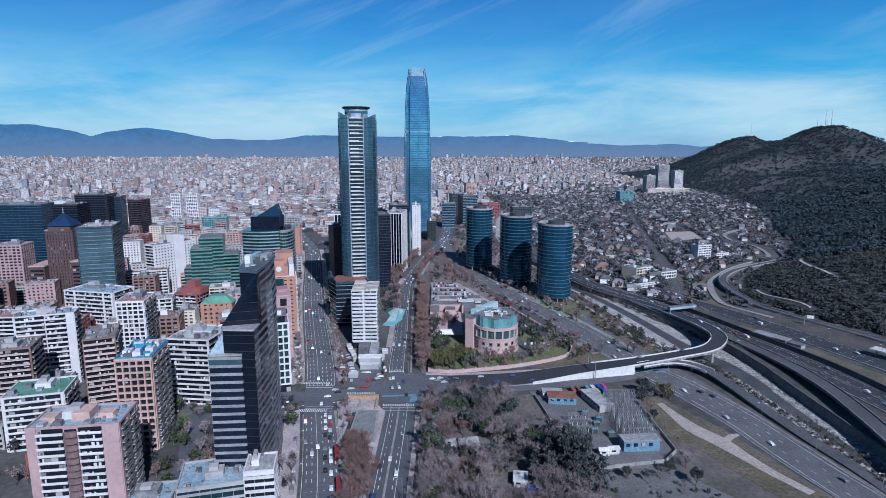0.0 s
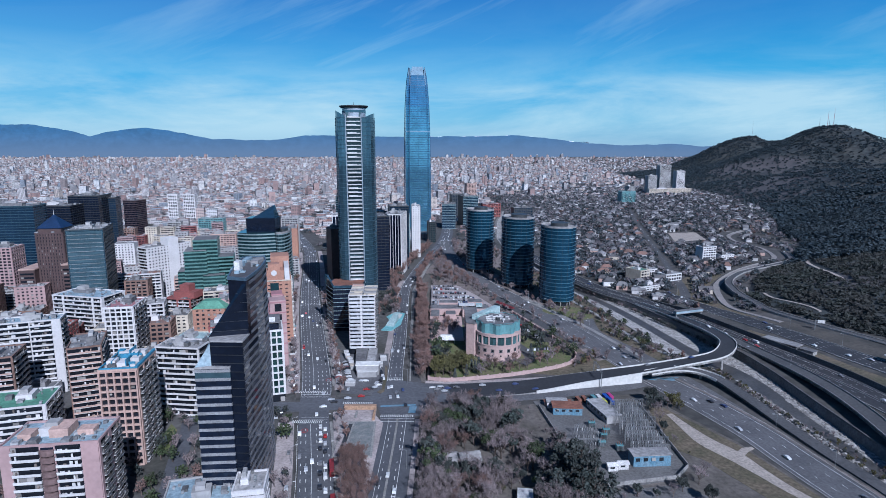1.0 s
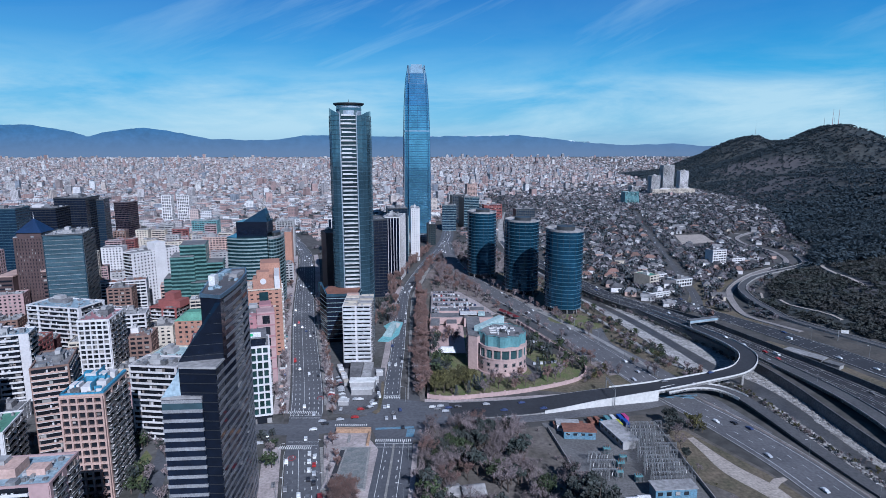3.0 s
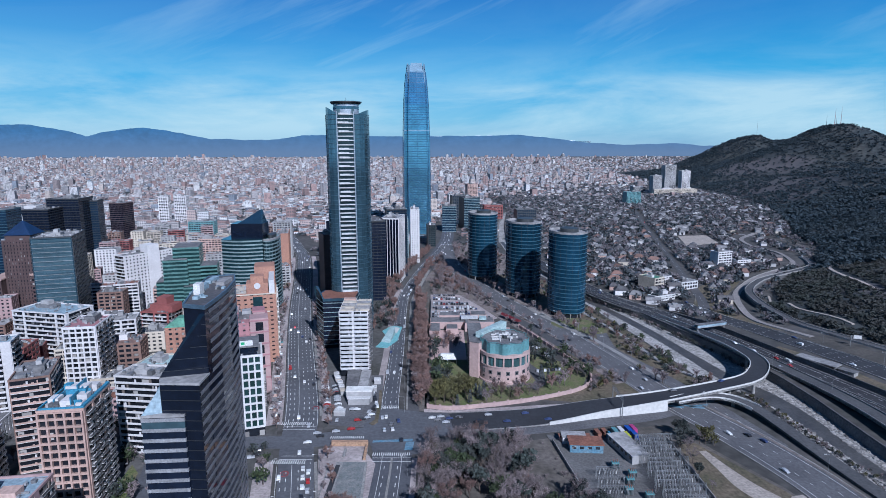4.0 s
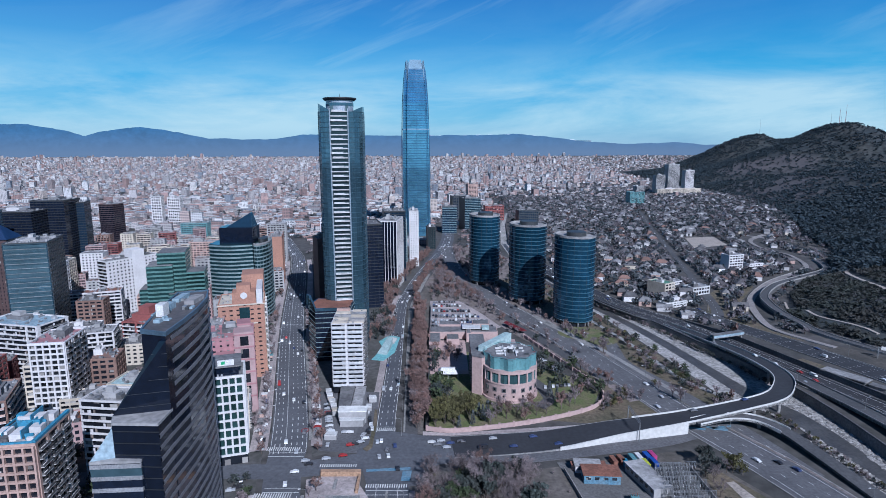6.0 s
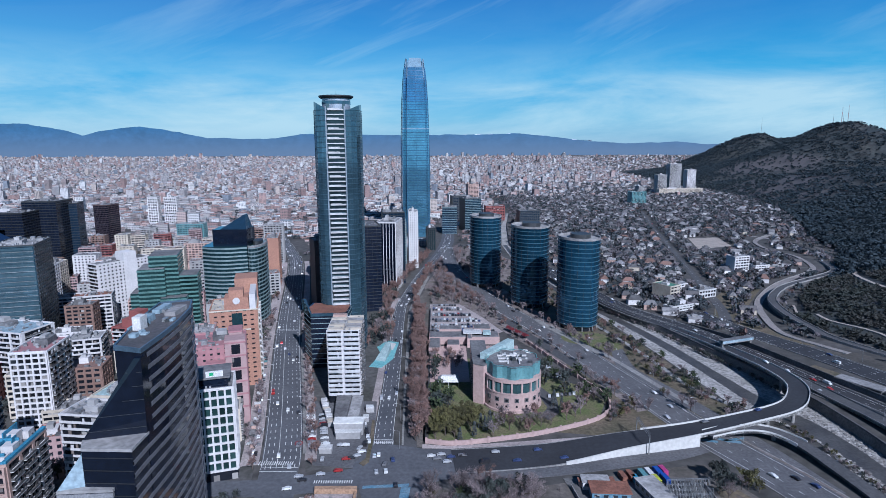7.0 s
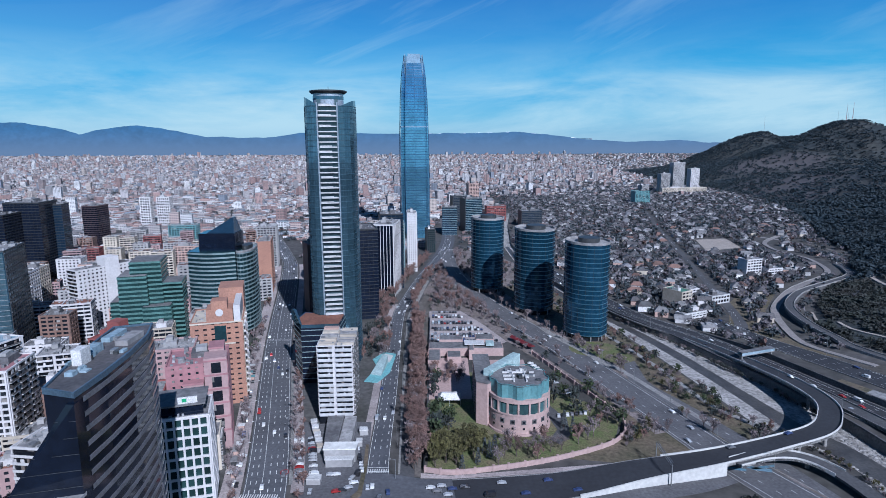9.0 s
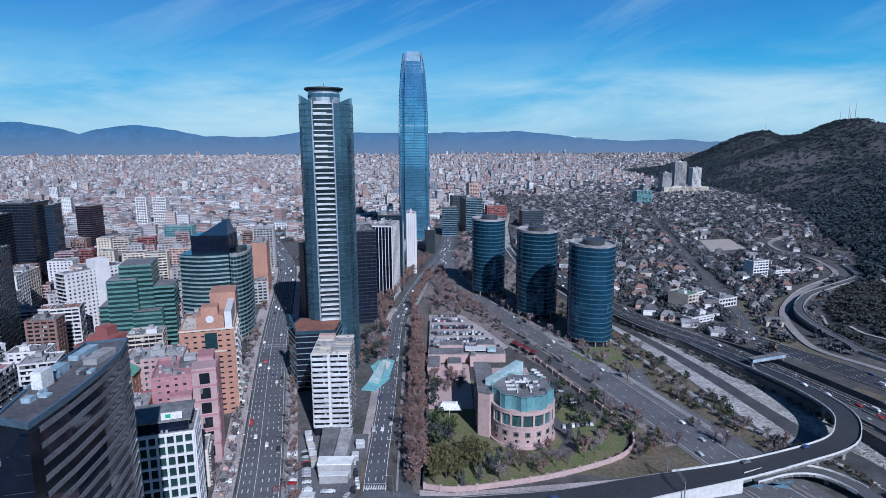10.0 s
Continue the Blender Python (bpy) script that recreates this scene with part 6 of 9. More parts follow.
# red brick house with a green dome beside the pink complex
d2 = thing("domed_building", pose(-152, 388, 0, 0, 0, 17), "red brick corner building with a green dome", "apartment building")
bm = bmesh.new()
box(bm, -8, 8, 0, 14, 0, 24)
box(bm, -10, -2, -3, 6, 0, 18)
part("wall", bm, "orange_brick", d2)
bm = bmesh.new()
box(bm, -8.5, 8.5, -0.5, 14.5, 24, 24.8)
box(bm, -10.4, -1.6, -3.4, 6.4, 18, 18.7)
part("cornice", bm, "red_brick", d2)
for f in range(6):
    put("window_strip", piece_mesh(13, 0.2, 1.6, "glass_dark"), d2, Matrix.Translation((-6, -0.02, 3 + f * 3.6)))
bm = bmesh.new()
bmesh.ops.create_uvsphere(bm, u_segments=16, v_segments=8, radius=4.2, matrix=Matrix.Translation((-4, 4, 26)) @ Matrix.Diagonal((1, 1, 1.2, 1)))
part("dome", bm, "green_roof", d2, "pale green copper dome")
# curved teal office with black upper floors
g = thing("office_tower", pose(-206, 598, 0, 0, 0, 2), "curved teal glass office tower with black upper storeys", "office tower")
front = [(-0.5 + i * 4.2, -5.5 * math.sin(math.pi * i / 9)) for i in range(10)]
bm = bmesh.new()
prism(bm, front + [(38, 26), (0, 26)], 0, 72)
part("glazing", bm, "glass_teal", g)
for f in range(21):
    bm = bmesh.new()
    strip(bm, [np.array((x, y, 1, 0)) for x, y in front], 0.1, 0.6, 2 + f * 3.4, 3.3 + f * 3.4)
    part("pale_band", bm, "teal_band", g)
bm = bmesh.new()
box(bm, 8, 37, 3, 26, 72, 86)
part("upper_storey", bm, "glass_black", g, "black glass upper storeys")
bm = bmesh.new()
v = [bm.verts.new(p) for p in ((14, 5, 86), (36, 5, 86), (36, 24, 86), (14, 24, 86), (33, 12, 98), (34, 12, 98), (34, 18, 98), (33, 18, 98))]
for ix in ((0, 1, 5, 4), (1, 2, 6, 5), (2, 3, 7, 6), (3, 0, 4, 7), (4, 5, 6, 7)):
    bm.faces.new([v[i] for i in ix])
part("glass_spire", bm, "glass_blue", g, "pale blue slanted glass roof")
g2 = drum("office_tower", "round-ended teal glass office tower", -167, 622, 7.5, 22, 4, 70, "glass_teal", "teal_band", 3.4, 1.2, 0.2)
block("office_building", "narrow orange stone office slab", "office building", (-198, 745), (-184, 748), 40, 55, dict(F=dict(style="blank"), R=dict(style="band", span=1.6)), wall="orange_brick", core="glass_dark", roof="roof_pale", seed=25)
block("office_building", "small black glass office block", "office building", (-226, 585), (-212, 587), 16, 42, dict(F=dict(style="band", span=0.5, wall="dark_trim")), wall="steel_dark", core="glass_black", roof="roof_grey", seed=26)
# green stepped office
g = thing("office_building", pose(-262, 566, 0, 0, 0, 16), "stepped green glass office block with planted terraces", "office building")
for x0, x1, y0, y1, h in ((7, 16, 0, 22, 38), (14, 34, -3, 24, 58), (22, 44, 2, 30, 68), (42, 58, 4, 28, 50), (30, 50, -6, 4, 34)):
    bm = bmesh.new()
    box(bm, x0, x1, y0, y1, 0, h)
    t = part("terrace_block", bm, "glass_green", g)
    bm = bmesh.new()
    box(bm, x0 + 0.3, x1 - 0.3, y0 + 0.3, y1 - 0.3, h, h + 0.3)
    part("terrace_roof", bm, "roof_grey", g)
    me = piece_mesh(x1 - x0 + 0.5, 0.4, 1.5, "green_band")
    me2 = piece_mesh(y1 - y0 + 0.5, 0.4, 1.5, "green_band")
    for f in range(int(h / 3.5) + 1):
        put("spandrel", me, t, Matrix.Translation((x0 - 0.25, y0 + 0.1, min(f * 3.5, h - 1.2))))
        put("spandrel", me2, t, pose(x1 - 0.1, y0 - 0.25, min(f * 3.5, h - 1.2), 0, 0, 90))
# white hotel
g = block("hotel", "white hotel slab with small square windows", "hotel", (-303, 606), (-277, 650), 15, 54, dict(F=dict(style="punch", bays=14, pier=1.9, span=1.7, fh=3.2), L=dict(style="balcony", cut=[(0.03, 0.97)], deep=1.6, fh=3.2)), wall="white_wall", core="glass_dark", roof="roof_pale", clutter=3, seed=27)
bm = bmesh.new()
box(bm, 24, 36, -0.8, 12, 0, 62)
part("lift_tower", bm, "white_wall", g)
block("apartment_building", "small brick block with a dark mansard roof", "apartment building", (-252, 596), (-230, 606), 16, 22, dict(F=dict(style="punch", bays=5, pier=2, span=1.6)), wall="salmon_frame", core="glass_window", roof="roof_grey", clutter=0)
# brown stone tower with a blue pyramid
g = block("office_tower", "brown stone office tower with a blue pyramid roof", "office tower", (-394, 576), (-369, 579), 26, 74, dict(F=dict(style="grid", bays=9, pier=1.8, span=1.4), R=dict(style="grid", bays=8, pier=1.8, span=1.4)), wall="dark_stone", core="glass_dark", roof="roof_grey", clutter=0)
bm = bmesh.new()
prism(bm, [(2, 2), (23, 2), (23, 24), (2, 24)], 74, 79)
part("upper_storey", bm, "dark_stone", g)
bm = bmesh.new()
prism(bm, [(1, 1), (24, 1), (24, 25), (1, 25)], 79, 91, 0, [(12.1, 12.6), (12.9, 12.6), (12.9, 13.4), (12.1, 13.4)])
part("pyramid_roof", bm, "blue_metal", g, "dark blue metal pyramid roof")
bm = bmesh.new()
rod(bm, (12.5, 13, 90), (12.5, 13, 97), 0.4, 0.1)
part("finial", bm, "metal_white", g)
for x0, x1, h in ((-14, 0, 40), (25, 40, 44)):
    bm = bmesh.new()
    box(bm, x0, x1, -8, 24, 0, h)
    wg = part("side_wing", bm, "dark_stone", g)
    me = piece_mesh(x1 - x0 - 2, 0.3, 1.7, "glass_dark")
    for f in range(int(h / 3.7)):
        put("window_strip", me, wg, Matrix.Translation((x0 + 1, -8, 2 + f * 3.7)))
    bm = bmesh.new()
    box(bm, x0 - 0.5, x1 + 0.5, -8.5, 24.5, h, h + 1.2)
    part("cornice", bm, "salmon_frame", g)
# pale-fronted glass tower and its neighbours
g = block("office_tower", "glass office tower with a pale reflective front", "office tower", (-323, 512), (-296, 521), 40, 86, dict(F=dict(style="band", span=0.55, bays=12, wall="slim_band"), R=dict(style="grid", bays=9, pier=0.8, span=1.3)), wall="steel_dark", core="glass_blue", roof="roof_pale", clutter=4, seed=28)
bm = bmesh.new()
box(bm, 0.6, 27.8, -0.22, 0.01, 1, 85)
part("front_glazing", bm, "glass_silver", g, "pale mirror-glass front")
for f in range(22):
    put("glass_sill", piece_mesh(27.2, 0.36, 0.4, "metal_grey"), g, Matrix.Translation((0.6, 0, 5.6 + f * 3.63)))
for A, B, d, h, core, lab in (((-536, 760), (-478, 766), 40, 82, "glass_black", "broad black glass office block behind others"), ((-500, 798), (-462, 802), 40, 92, "glass_black", "black glass office tower with a slanted top"),
                              ((-482, 826), (-456, 832), 24, 87, "glass_blue2", "dark blue glass office tower"), ((-562, 690), (-481, 702), 30, 88, "glass_blue2", "blue glass office tower with pale bands"),
                              ((-550, 1024), (-526, 1020), 26, 66, "glass_black", "brown stone office tower among blocks"), ((-640, 720), (-590, 735), 30, 60, "glass_blue2", "low blue glass office block")):
    wl2 = "dark_stone" if "brown" in lab else "slim_band" if "pale bands" in lab else "dark_trim"
    block("office_tower", lab, "office tower", A, B, d, h, dict(F=dict(style="band", span=0.8, bays=10), R=dict(style="band", span=0.8, bays=8), L=dict(style="blank"), K=dict(style="blank")), wall=wl2, core=core, roof="roof_grey", clutter=3, seed=int(h))
for A, B, d, h, wl2, lab in (((-470, 600), (-440, 604), 24, 55, "pink_wall", "peach stone apartment tower with arched top"), ((-590, 1274), (-571, 1276), 18, 57, "white_wall", "plain white residential high-rise tower"), ((-560, 1280), (-536, 1282), 20, 56, "white_wall", "white residential tower with blue edge"),
                             ((-438, 1060), (-396, 1064), 22, 30, "teal_panel", "low teal office slab with bands"), ((-330, 840), (-296, 844), 20, 34, "salmon_frame", "low brick block with round arches"), ((-360, 700), (-330, 706), 20, 40, "salmon_frame", "brick apartment tower with balconies"),
                             ((-240, 880), (-216, 884), 22, 52, "grey_wall", "grey office block with dark glass"), ((-400, 640), (-372, 646), 22, 44, "white_wall", "white apartment tower in shade"), ((-420, 690), (-396, 694), 22, 38, "cream_wall", "cream apartment block with flat roof")):
    block("apartment_building", lab, "apartment building", A, B, d, h, dict(F=dict(style="grid", pier=1.2, span=1.3), L=dict(style="blank"), K=dict(style="blank")), wall=wl2, core="glass_dark", roof="roof_pale", seed=int(h) + 50)
# white slab in front of the skyscraper with its low white roofs
g = block("apartment_building", "weathered white slab block with balcony bands", "apartment building", (-71, 444), (-52, 445), 30, 46, dict(F=dict(style="balcony", cut=[(0.01, 0.44), (0.52, 0.99)], deep=1.2, fh=3.0, railh=1.75, rail="balcony_white", slab="balcony_white"), R=dict(style="balcony", cut=[(0.02, 0.3), (0.35, 0.65), (0.7, 0.98)], fh=3.0), L=dict(style="punch", bays=8, pier=2, span=1.5)), wall="white_wall", core="glass_dark", roof="roof_pale", clutter=0, parapet=0.5, z0=5)
rng = random.Random(4)
for i in range(9):
    for j in range(2):
        bm = bmesh.new()
        box(bm, 0.5 + j * 10.5, 9.6 + j * 10.5, 1 + i * 3.2, 3.6 + i * 3.2, 46.1, 46.6 + rng.random() * 1.5)
        part("roof_shed", bm, "cream_wall" if rng.random() < 0.6 else "roof_pale", g)
bm = bmesh.new()
box(bm, 0.3, 9, 26, 29.6, 46.1, 48.6)
part("pink_shed", bm, "salmon_frame", g)
low = thing("shop_building", Matrix.Identity(4), "low shop building with white flat roofs", "shop")
for name, poly, h, m in (("hall", [(-62, 410.5), (-55.6, 410.5), (-57, 443), (-66, 443)], 5.5, "roof_grey"), ("hall", [(-55, 411.5), (-49, 411.5), (-50, 443), (-56.4, 443)], 5, "roof_pale"), ("white_hall", [(-60.6, 402.5), (-45, 403), (-44.6, 409.8), (-61, 409.6)], 7.5, "hall_white"), ("porch", [(-59, 398), (-46, 398.6), (-45.6, 401.6), (-59.6, 401.4)], 4.5, "metal_white"),
                            ("ramp_house", [(-65, 383), (-58.5, 383), (-58.5, 387), (-65, 387)], 3.2, "metal_white"), ("kiosk", [(-47, 418), (-43.6, 418), (-44, 422), (-47, 422)], 3.2, "metal_white"), ("kiosk", [(-46.6, 430), (-42, 430.5), (-43, 434), (-47, 434)], 3.5, "metal_white")) + tuple(("stall", [(-66 - k * 1.7, 412 + k * 5), (-62.6 - k * 1.7, 412.6 + k * 5), (-63.4 - k * 1.7, 416 + k * 5), (-66.8 - k * 1.7, 415.4 + k * 5)], 3.6 + (k % 3) * 0.7, "metal_white" if k % 3 else "cream_wall") for k in range(6)):
    bm = bmesh.new()
    prism(bm, poly, 0, h - 0.6)
    part(name, bm, "grey_wall" if m != "white_wall" else "white_wall", low)
    bm = bmesh.new()
    c = [sum(p[i] for p in poly) / len(poly) for i in (0, 1)]
    prism(bm, [(c[0] + (x - c[0]) * 1.05, c[1] + (y - c[1]) * 1.05) for x, y in poly], h - 0.6, h)
    part("flat_roof", bm, m, low)
# glass podium of the skyscraper with its roof terrace
g = thing("podium", Matrix.Identity(4), "dark glass podium block with a brown roof terrace", "office building")
bm = bmesh.new()
prism(bm, [(-103, 520), (-94, 502), (-70, 505), (-70, 534), (-100, 540)], 0, 38)
part("glazing", bm, "glass_black", g)
for f in range(10):
    bm = bmesh.new()
    prism(bm, [(-103.2, 520), (-94, 501.8), (-69.8, 504.8), (-69.8, 534), (-100, 540)], 3 + f * 3.7, 3.5 + f * 3.7)
    part("floor_band", bm, "teal_band", g)
bm = bmesh.new()
prism(bm, [(-101, 520), (-93.5, 503.5), (-71, 506), (-71, 533), (-99, 538)], 38, 38.3)
part("roof_terrace", bm, "roof_rust", g)
bm = bmesh.new()
prism(bm, [(-104.5, 521), (-103, 520), (-94, 502), (-69.8, 505), (-69.8, 506), (-93.4, 503.2), (-101, 520)], 38, 43, 0, [(-104.5, 521, 46), (-103, 520, 46), (-94, 502, 40), (-69.8, 505, 40), (-69.8, 506, 40), (-93.4, 503.2, 40), (-101, 520, 46)])
part("glass_screen", bm, "glass_slim", g)
# towers behind the skyscraper
for A, B, d, h, core, lab, kw in (((-71, 722), (-51, 720), 40, 76, "glass_black", "black office tower with white vertical fins", dict(style="grid", bays=6, pier=0.5, span=0.0, out=0.5, fh=12, wall="white_wall")),
                                  ((-96, 640), (-59, 650), 40, 82, "glass_black", "black glass office tower with a slanted roof", dict(style="band", span=0.5, wall="dark_trim")),
                                  ((-56, 800), (-45, 801), 30, 66, "glass_teal", "pale blue gridded office tower", dict(style="grid", bays=5, pier=0.7, span=1.2)),
                                  ((-44.5, 850), (-33, 851), 26, 73, "white_wall", "white office tower with small windows", dict(style="punch", bays=4, pier=1.9, span=1.5)),
                                  ((-68, 760), (-44, 764), 30, 82, "glass_blue2", "dark blue glass office tower", dict(style="band", span=0.6, wall="dark_trim")),
                                  ((-138, 742), (-114, 746), 30, 72, "glass_black", "white office tower with a black pointed top", dict(style="grid", bays=6, pier=0.6, span=0.0, out=0.5, fh=12)),
                                  ((-150, 836), (-112, 840), 30, 88, "glass_blue", "blue glass office tower", dict(style="band", span=0.5, wall="teal_band")),
                                  ((-124, 660), (-106, 668), 24, 66, "dark_stone", "dark red stone tower with narrow windows", dict(style="grid", bays=6, pier=1.4, span=1.2)),
                                  ((-24, 980), (-12, 982), 20, 34, "glass_teal", "small pale office block", dict(style="grid", bays=4)),
                                  ((40, 1180), (70, 1190), 30, 60, "glass_blue", "blue glass office block by avenue", dict(style="band", span=0.7, wall="teal_band")),
                                  ((-2, 1150), (24, 1150), 30, 48, "glass_blue2", "dark glass office block by avenue", dict(style="band", span=0.7, wall="teal_band"))):
    wl2 = {"black office tower with white vertical fins": "white_wall", "white office tower with small windows": "white_wall", "white office tower with a black pointed top": "white_wall", "pale blue gridded office tower": "teal_band", "dark red stone tower with narrow windows": "dark_stone"}.get(lab, "dark_trim")
    block("office_tower", lab, "office tower", A, B, d, h, {s: dict(kw) for s in "FR"} | dict(L=dict(style="blank"), K=dict(style="blank")), wall=wl2, core=core if core != "white_wall" else "glass_dark", roof="roof_grey", clutter=2, seed=int(h) + 9)

# ---- round stone building in its walled garden ----
def round_building():
    cx, cy, r = 41.5, 446, 17.3
    b = thing("round_building", pose(cx, cy, 0), "round pink stone building with a teal upper storey", "public building")

    def ring(k, a0=0, a1=360, n=48):
        return [((r + k) * math.cos(radians(a0 + (a1 - a0) * i / n)), (r + k) * math.sin(radians(a0 + (a1 - a0) * i / n))) for i in range(n)]
    bm = bmesh.new()
    prism(bm, ring(0), 0, 11.6)
    prism(bm, ring(0.9), 0, 1.4)
    prism(bm, ring(0.35), 11.4, 12.2)
    part("lower_drum", bm, "embassy_stone", b)
    bm = bmesh.new()
    prism(bm, ring(-0.8), 11.5, 19)
    part("glazing", bm, "glass_teal", b)
    bm = bmesh.new()
    prism(bm, ring(0.25), 18.4, 20.4)
    part("cornice", bm, "embassy_stone", b)
    for i in range(18):
        a = 20 * i + 3
        m = pose(0, 0, 0, 0, 0, a)
        bm = bmesh.new()
        box(bm, r - 1.0, r + 0.25, -0.5, 0.5, 11.6, 18.8)
        part("pier", bm, "embassy_stone", b).matrix_local = m
        bm = bmesh.new()
        box(bm, r - 0.2, r + 0.2, -1.3, 1.3, 0, 2.6)
        box(bm, r + 0.15, r + 0.25, -0.7, 0.7, 0.6, 2.0, 1)
        part("square_window", bm, ("concrete_dark", "glass_dark"), b).matrix_local = pose(0, 0, 6.6, 0, 0, 0) @ pose(0, 0, 0, 0, 0, a + 10)
        bm = bmesh.new()
        box(bm, r - 0.1, r + 0.12, -0.6, 0.6, 0, 1.2)
        part("round_window", bm, "glass_dark", b).matrix_local = pose(0, 0, 3.6, 0, 0, a + 10)
        bm = bmesh.new()
        prism(bm, [(r - 0.75, -2.35), (r - 0.05, 0), (r - 0.75, 2.35)], 12.3, 17.4)
        part("bay_window", bm, "glass_bay", b).matrix_local = pose(0, 0, 0, 0, 0, a + 10)
    teal = []
    for i in range(36):
        a = radians(i * 10)
        k = -0.6 if (i // 2) % 2 else -2.2
        teal.append(((r + k) * math.cos(a), (r + k) * math.sin(a)))
    bm = bmesh.new()
    prism(bm, teal, 20.4, 27.4)
    part("teal_storey", bm, "teal_panel", b, "faceted teal panelled storey")
    bm = bmesh.new()
    prism(bm, [(x * 0.97, y * 0.97) for x, y in teal], 27.4, 27.6)
    part("roof", bm, "roof_grey", b)
    for i in range(36):
        (x0, y0), (x1, y1) = teal[i], teal[(i + 1) % 36]
        bm = bmesh.new()
        rod(bm, (x0, y0, 20.4), (x0, y0, 28.3), 0.14, 0.14, 4)
        rod(bm, (x0, y0, 28.2), (x1, y1, 28.2), 0.2, 0.2, 4)
        part("panel_rib", bm, "teal_panel", b)
    rng = random.Random(3)
    for x0, x1, y0, y1 in ((-9, 9, -1, -0.4), (-9, 9, 4, 4.6), (-4, -3.4, -9, 9), (3, 3.6, -9, 9), (-9, -3, -6, -5.4)):
        bm = bmesh.new()
        box(bm, x0, x1, y0, y1, 27.5, 28.6)
        part("duct", bm, "metal_white", b)
    for _ in range(14):
        x, y = rng.uniform(-10, 9), rng.uniform(-9, 8)
        bm = bmesh.new()
        box(bm, x, x + rng.uniform(1, 2.6), y, y + rng.uniform(1, 2.2), 27.5, 27.5 + rng.uniform(1, 2.2))
        part("roof_unit", bm, rng.choice(("metal_grey", "steel_dark", "metal_white")), b)
    # tall slab wall, its pale sloping roof light, the rear range
    bm = bmesh.new()
    prism(bm, [(-24, -1.5), (-18, -5), (-14.5, -2.5), (-14.5, 40), (-24, 40)], 0, 25)
    part("slab_block", bm, "embassy_stone", b)
    bm = bmesh.new()
    prism(bm, [(-24.3, -1.7), (-18, -5.4), (-14.2, -2.6), (-14.2, 40.3), (-24.3, 40.3)], 25, 25.8)
    part("slab_roof", bm, "roof_grey", b)
    bm = bmesh.new()
    prism(bm, [(-19.5, 5.5), (-15.5, 3), (4.5, 30), (0.5, 33)], 20, 29.6)
    part("roof_light", bm, "teal_roof", b, "pale teal sloping roof light")
    bm = bmesh.new()
    prism(bm, [(-14.5, 18), (8, 18), (8, 40), (-14.5, 40)], 0, 22)
    part("rear_block", bm, "embassy_stone", b)
    for f in range(6):
        for k in range(9):
            put("window", piece_mesh(1.6, 0.1, 1.8, "glass_dark"), b, pose(-24.02, 38 - k * 4.4, 3 + f * 3.6, 0, 0, -90))
    OCCUPIED.append([(10, 420), (64, 425), (66, 492), (10, 492)])


round_building()
g = thing("annexe", pose(-12, 552, 0), "low pink stone annexe with courtyard roofs", "building")
for x0, x1, y0, y1, h in ((0, 56, 0, 14, 6), (8, 26, 14, 24, 8), (0, 9, -22, 0, 5), (36, 50, 12, 24, 9), (30, 34, -8, 10, 7.5), (14, 24, -14, -2, 4.5)):
    bm = bmesh.new()
    box(bm, x0, x1, y0, y1, 0, h)
    part("wing", bm, "embassy_stone", g)
    bm = bmesh.new()
    box(bm, x0 + 0.6, x1 - 0.6, y0 + 0.6, y1 - 0.6, h, h + 0.5)
    part("wing_roof", bm, "roof_grey", g)
OCCUPIED.append([(-13, 528), (46, 544), (46, 578), (-13, 578)])
bm = bmesh.new()
box(bm, 27, 42, 2, 12, 8, 8.6)
part("pale_awning", bm, "metal_white", g)
bm = bmesh.new()
box(bm, 43, 49, 1, 8, 7.4, 9.6)
part("teal_skylight", bm, "teal_roof", g)
g = thing("marquee", pose(-4.5, 466, 0), "white garden marquee with a peaked roof", "marquee")
bm = bmesh.new()
prism(bm, [(0, 0), (14, 0), (14, 10), (0, 10)], 4, 4.5, 0, [(2.5, 4, 7), (11.5, 4, 7), (11.5, 6, 7), (2.5, 6, 7)])
part("canopy", bm, "metal_white", g)
for x in (0.3, 7, 13.7):
    for y in (0.3, 9.7):
        bm = bmesh.new()
        rod(bm, (x, y, 0), (x, y, 4), 0.12, 0.12, 6)
        part("post", bm, "metal_white", g)
# pink garden wall with piers
g = thing("garden_wall", Matrix.Identity(4), "pink stone garden wall with regular piers", "garden wall", kind="structure")
W = smooth([(-10, 394, 0.6, 0), (2, 391.5, 0.6, 0), (20, 394, 0.6, 0), (56, 404, 0.6, 0), (91, 422, 0.6, 0), (101, 446, 0.6, 0), (92, 478, 0.6, 0), (82, 508, 0.6, 0), (66, 556, 0.6, 0)], 4)
bm = bmesh.new()
ribbon(bm, W, -1, 1, 0, 2.6)
part("wall", bm, "embassy_stone", g)
for p in W[::2]:
    bm = bmesh.new()
    box(bm, p[0] - 0.6, p[0] + 0.6, p[1] - 0.6, p[1] + 0.6, 0, 3.1)
    part("pier", bm, "embassy_stone", g)
bm = bmesh.new()
ribbon(bm, smooth([(-10.6, 394, 0.5, 0), (-11, 480, 0.5, 0), (-12, 560, 0.5, 0), (-13, 650, 0.5, 0)], 8), -1, 1, 0, 2.6)
part("wall", bm, "steel_dark", g, "dark fence wall")
g = thing("canopy", pose(61, 575, 0, 0, 0, -62), "long dark red entrance canopy on posts", "canopy")
bm = bmesh.new()
prism(bm, [(-14, -2.5), (14, -2.5), (14, 2.5), (-14, 2.5)], 3.2, 3.6, 0, [(-14, -0.4, 4.6), (14, -0.4, 4.6), (14, 0.4, 4.6), (-14, 0.4, 4.6)])
part("roof", bm, "maroon", g)
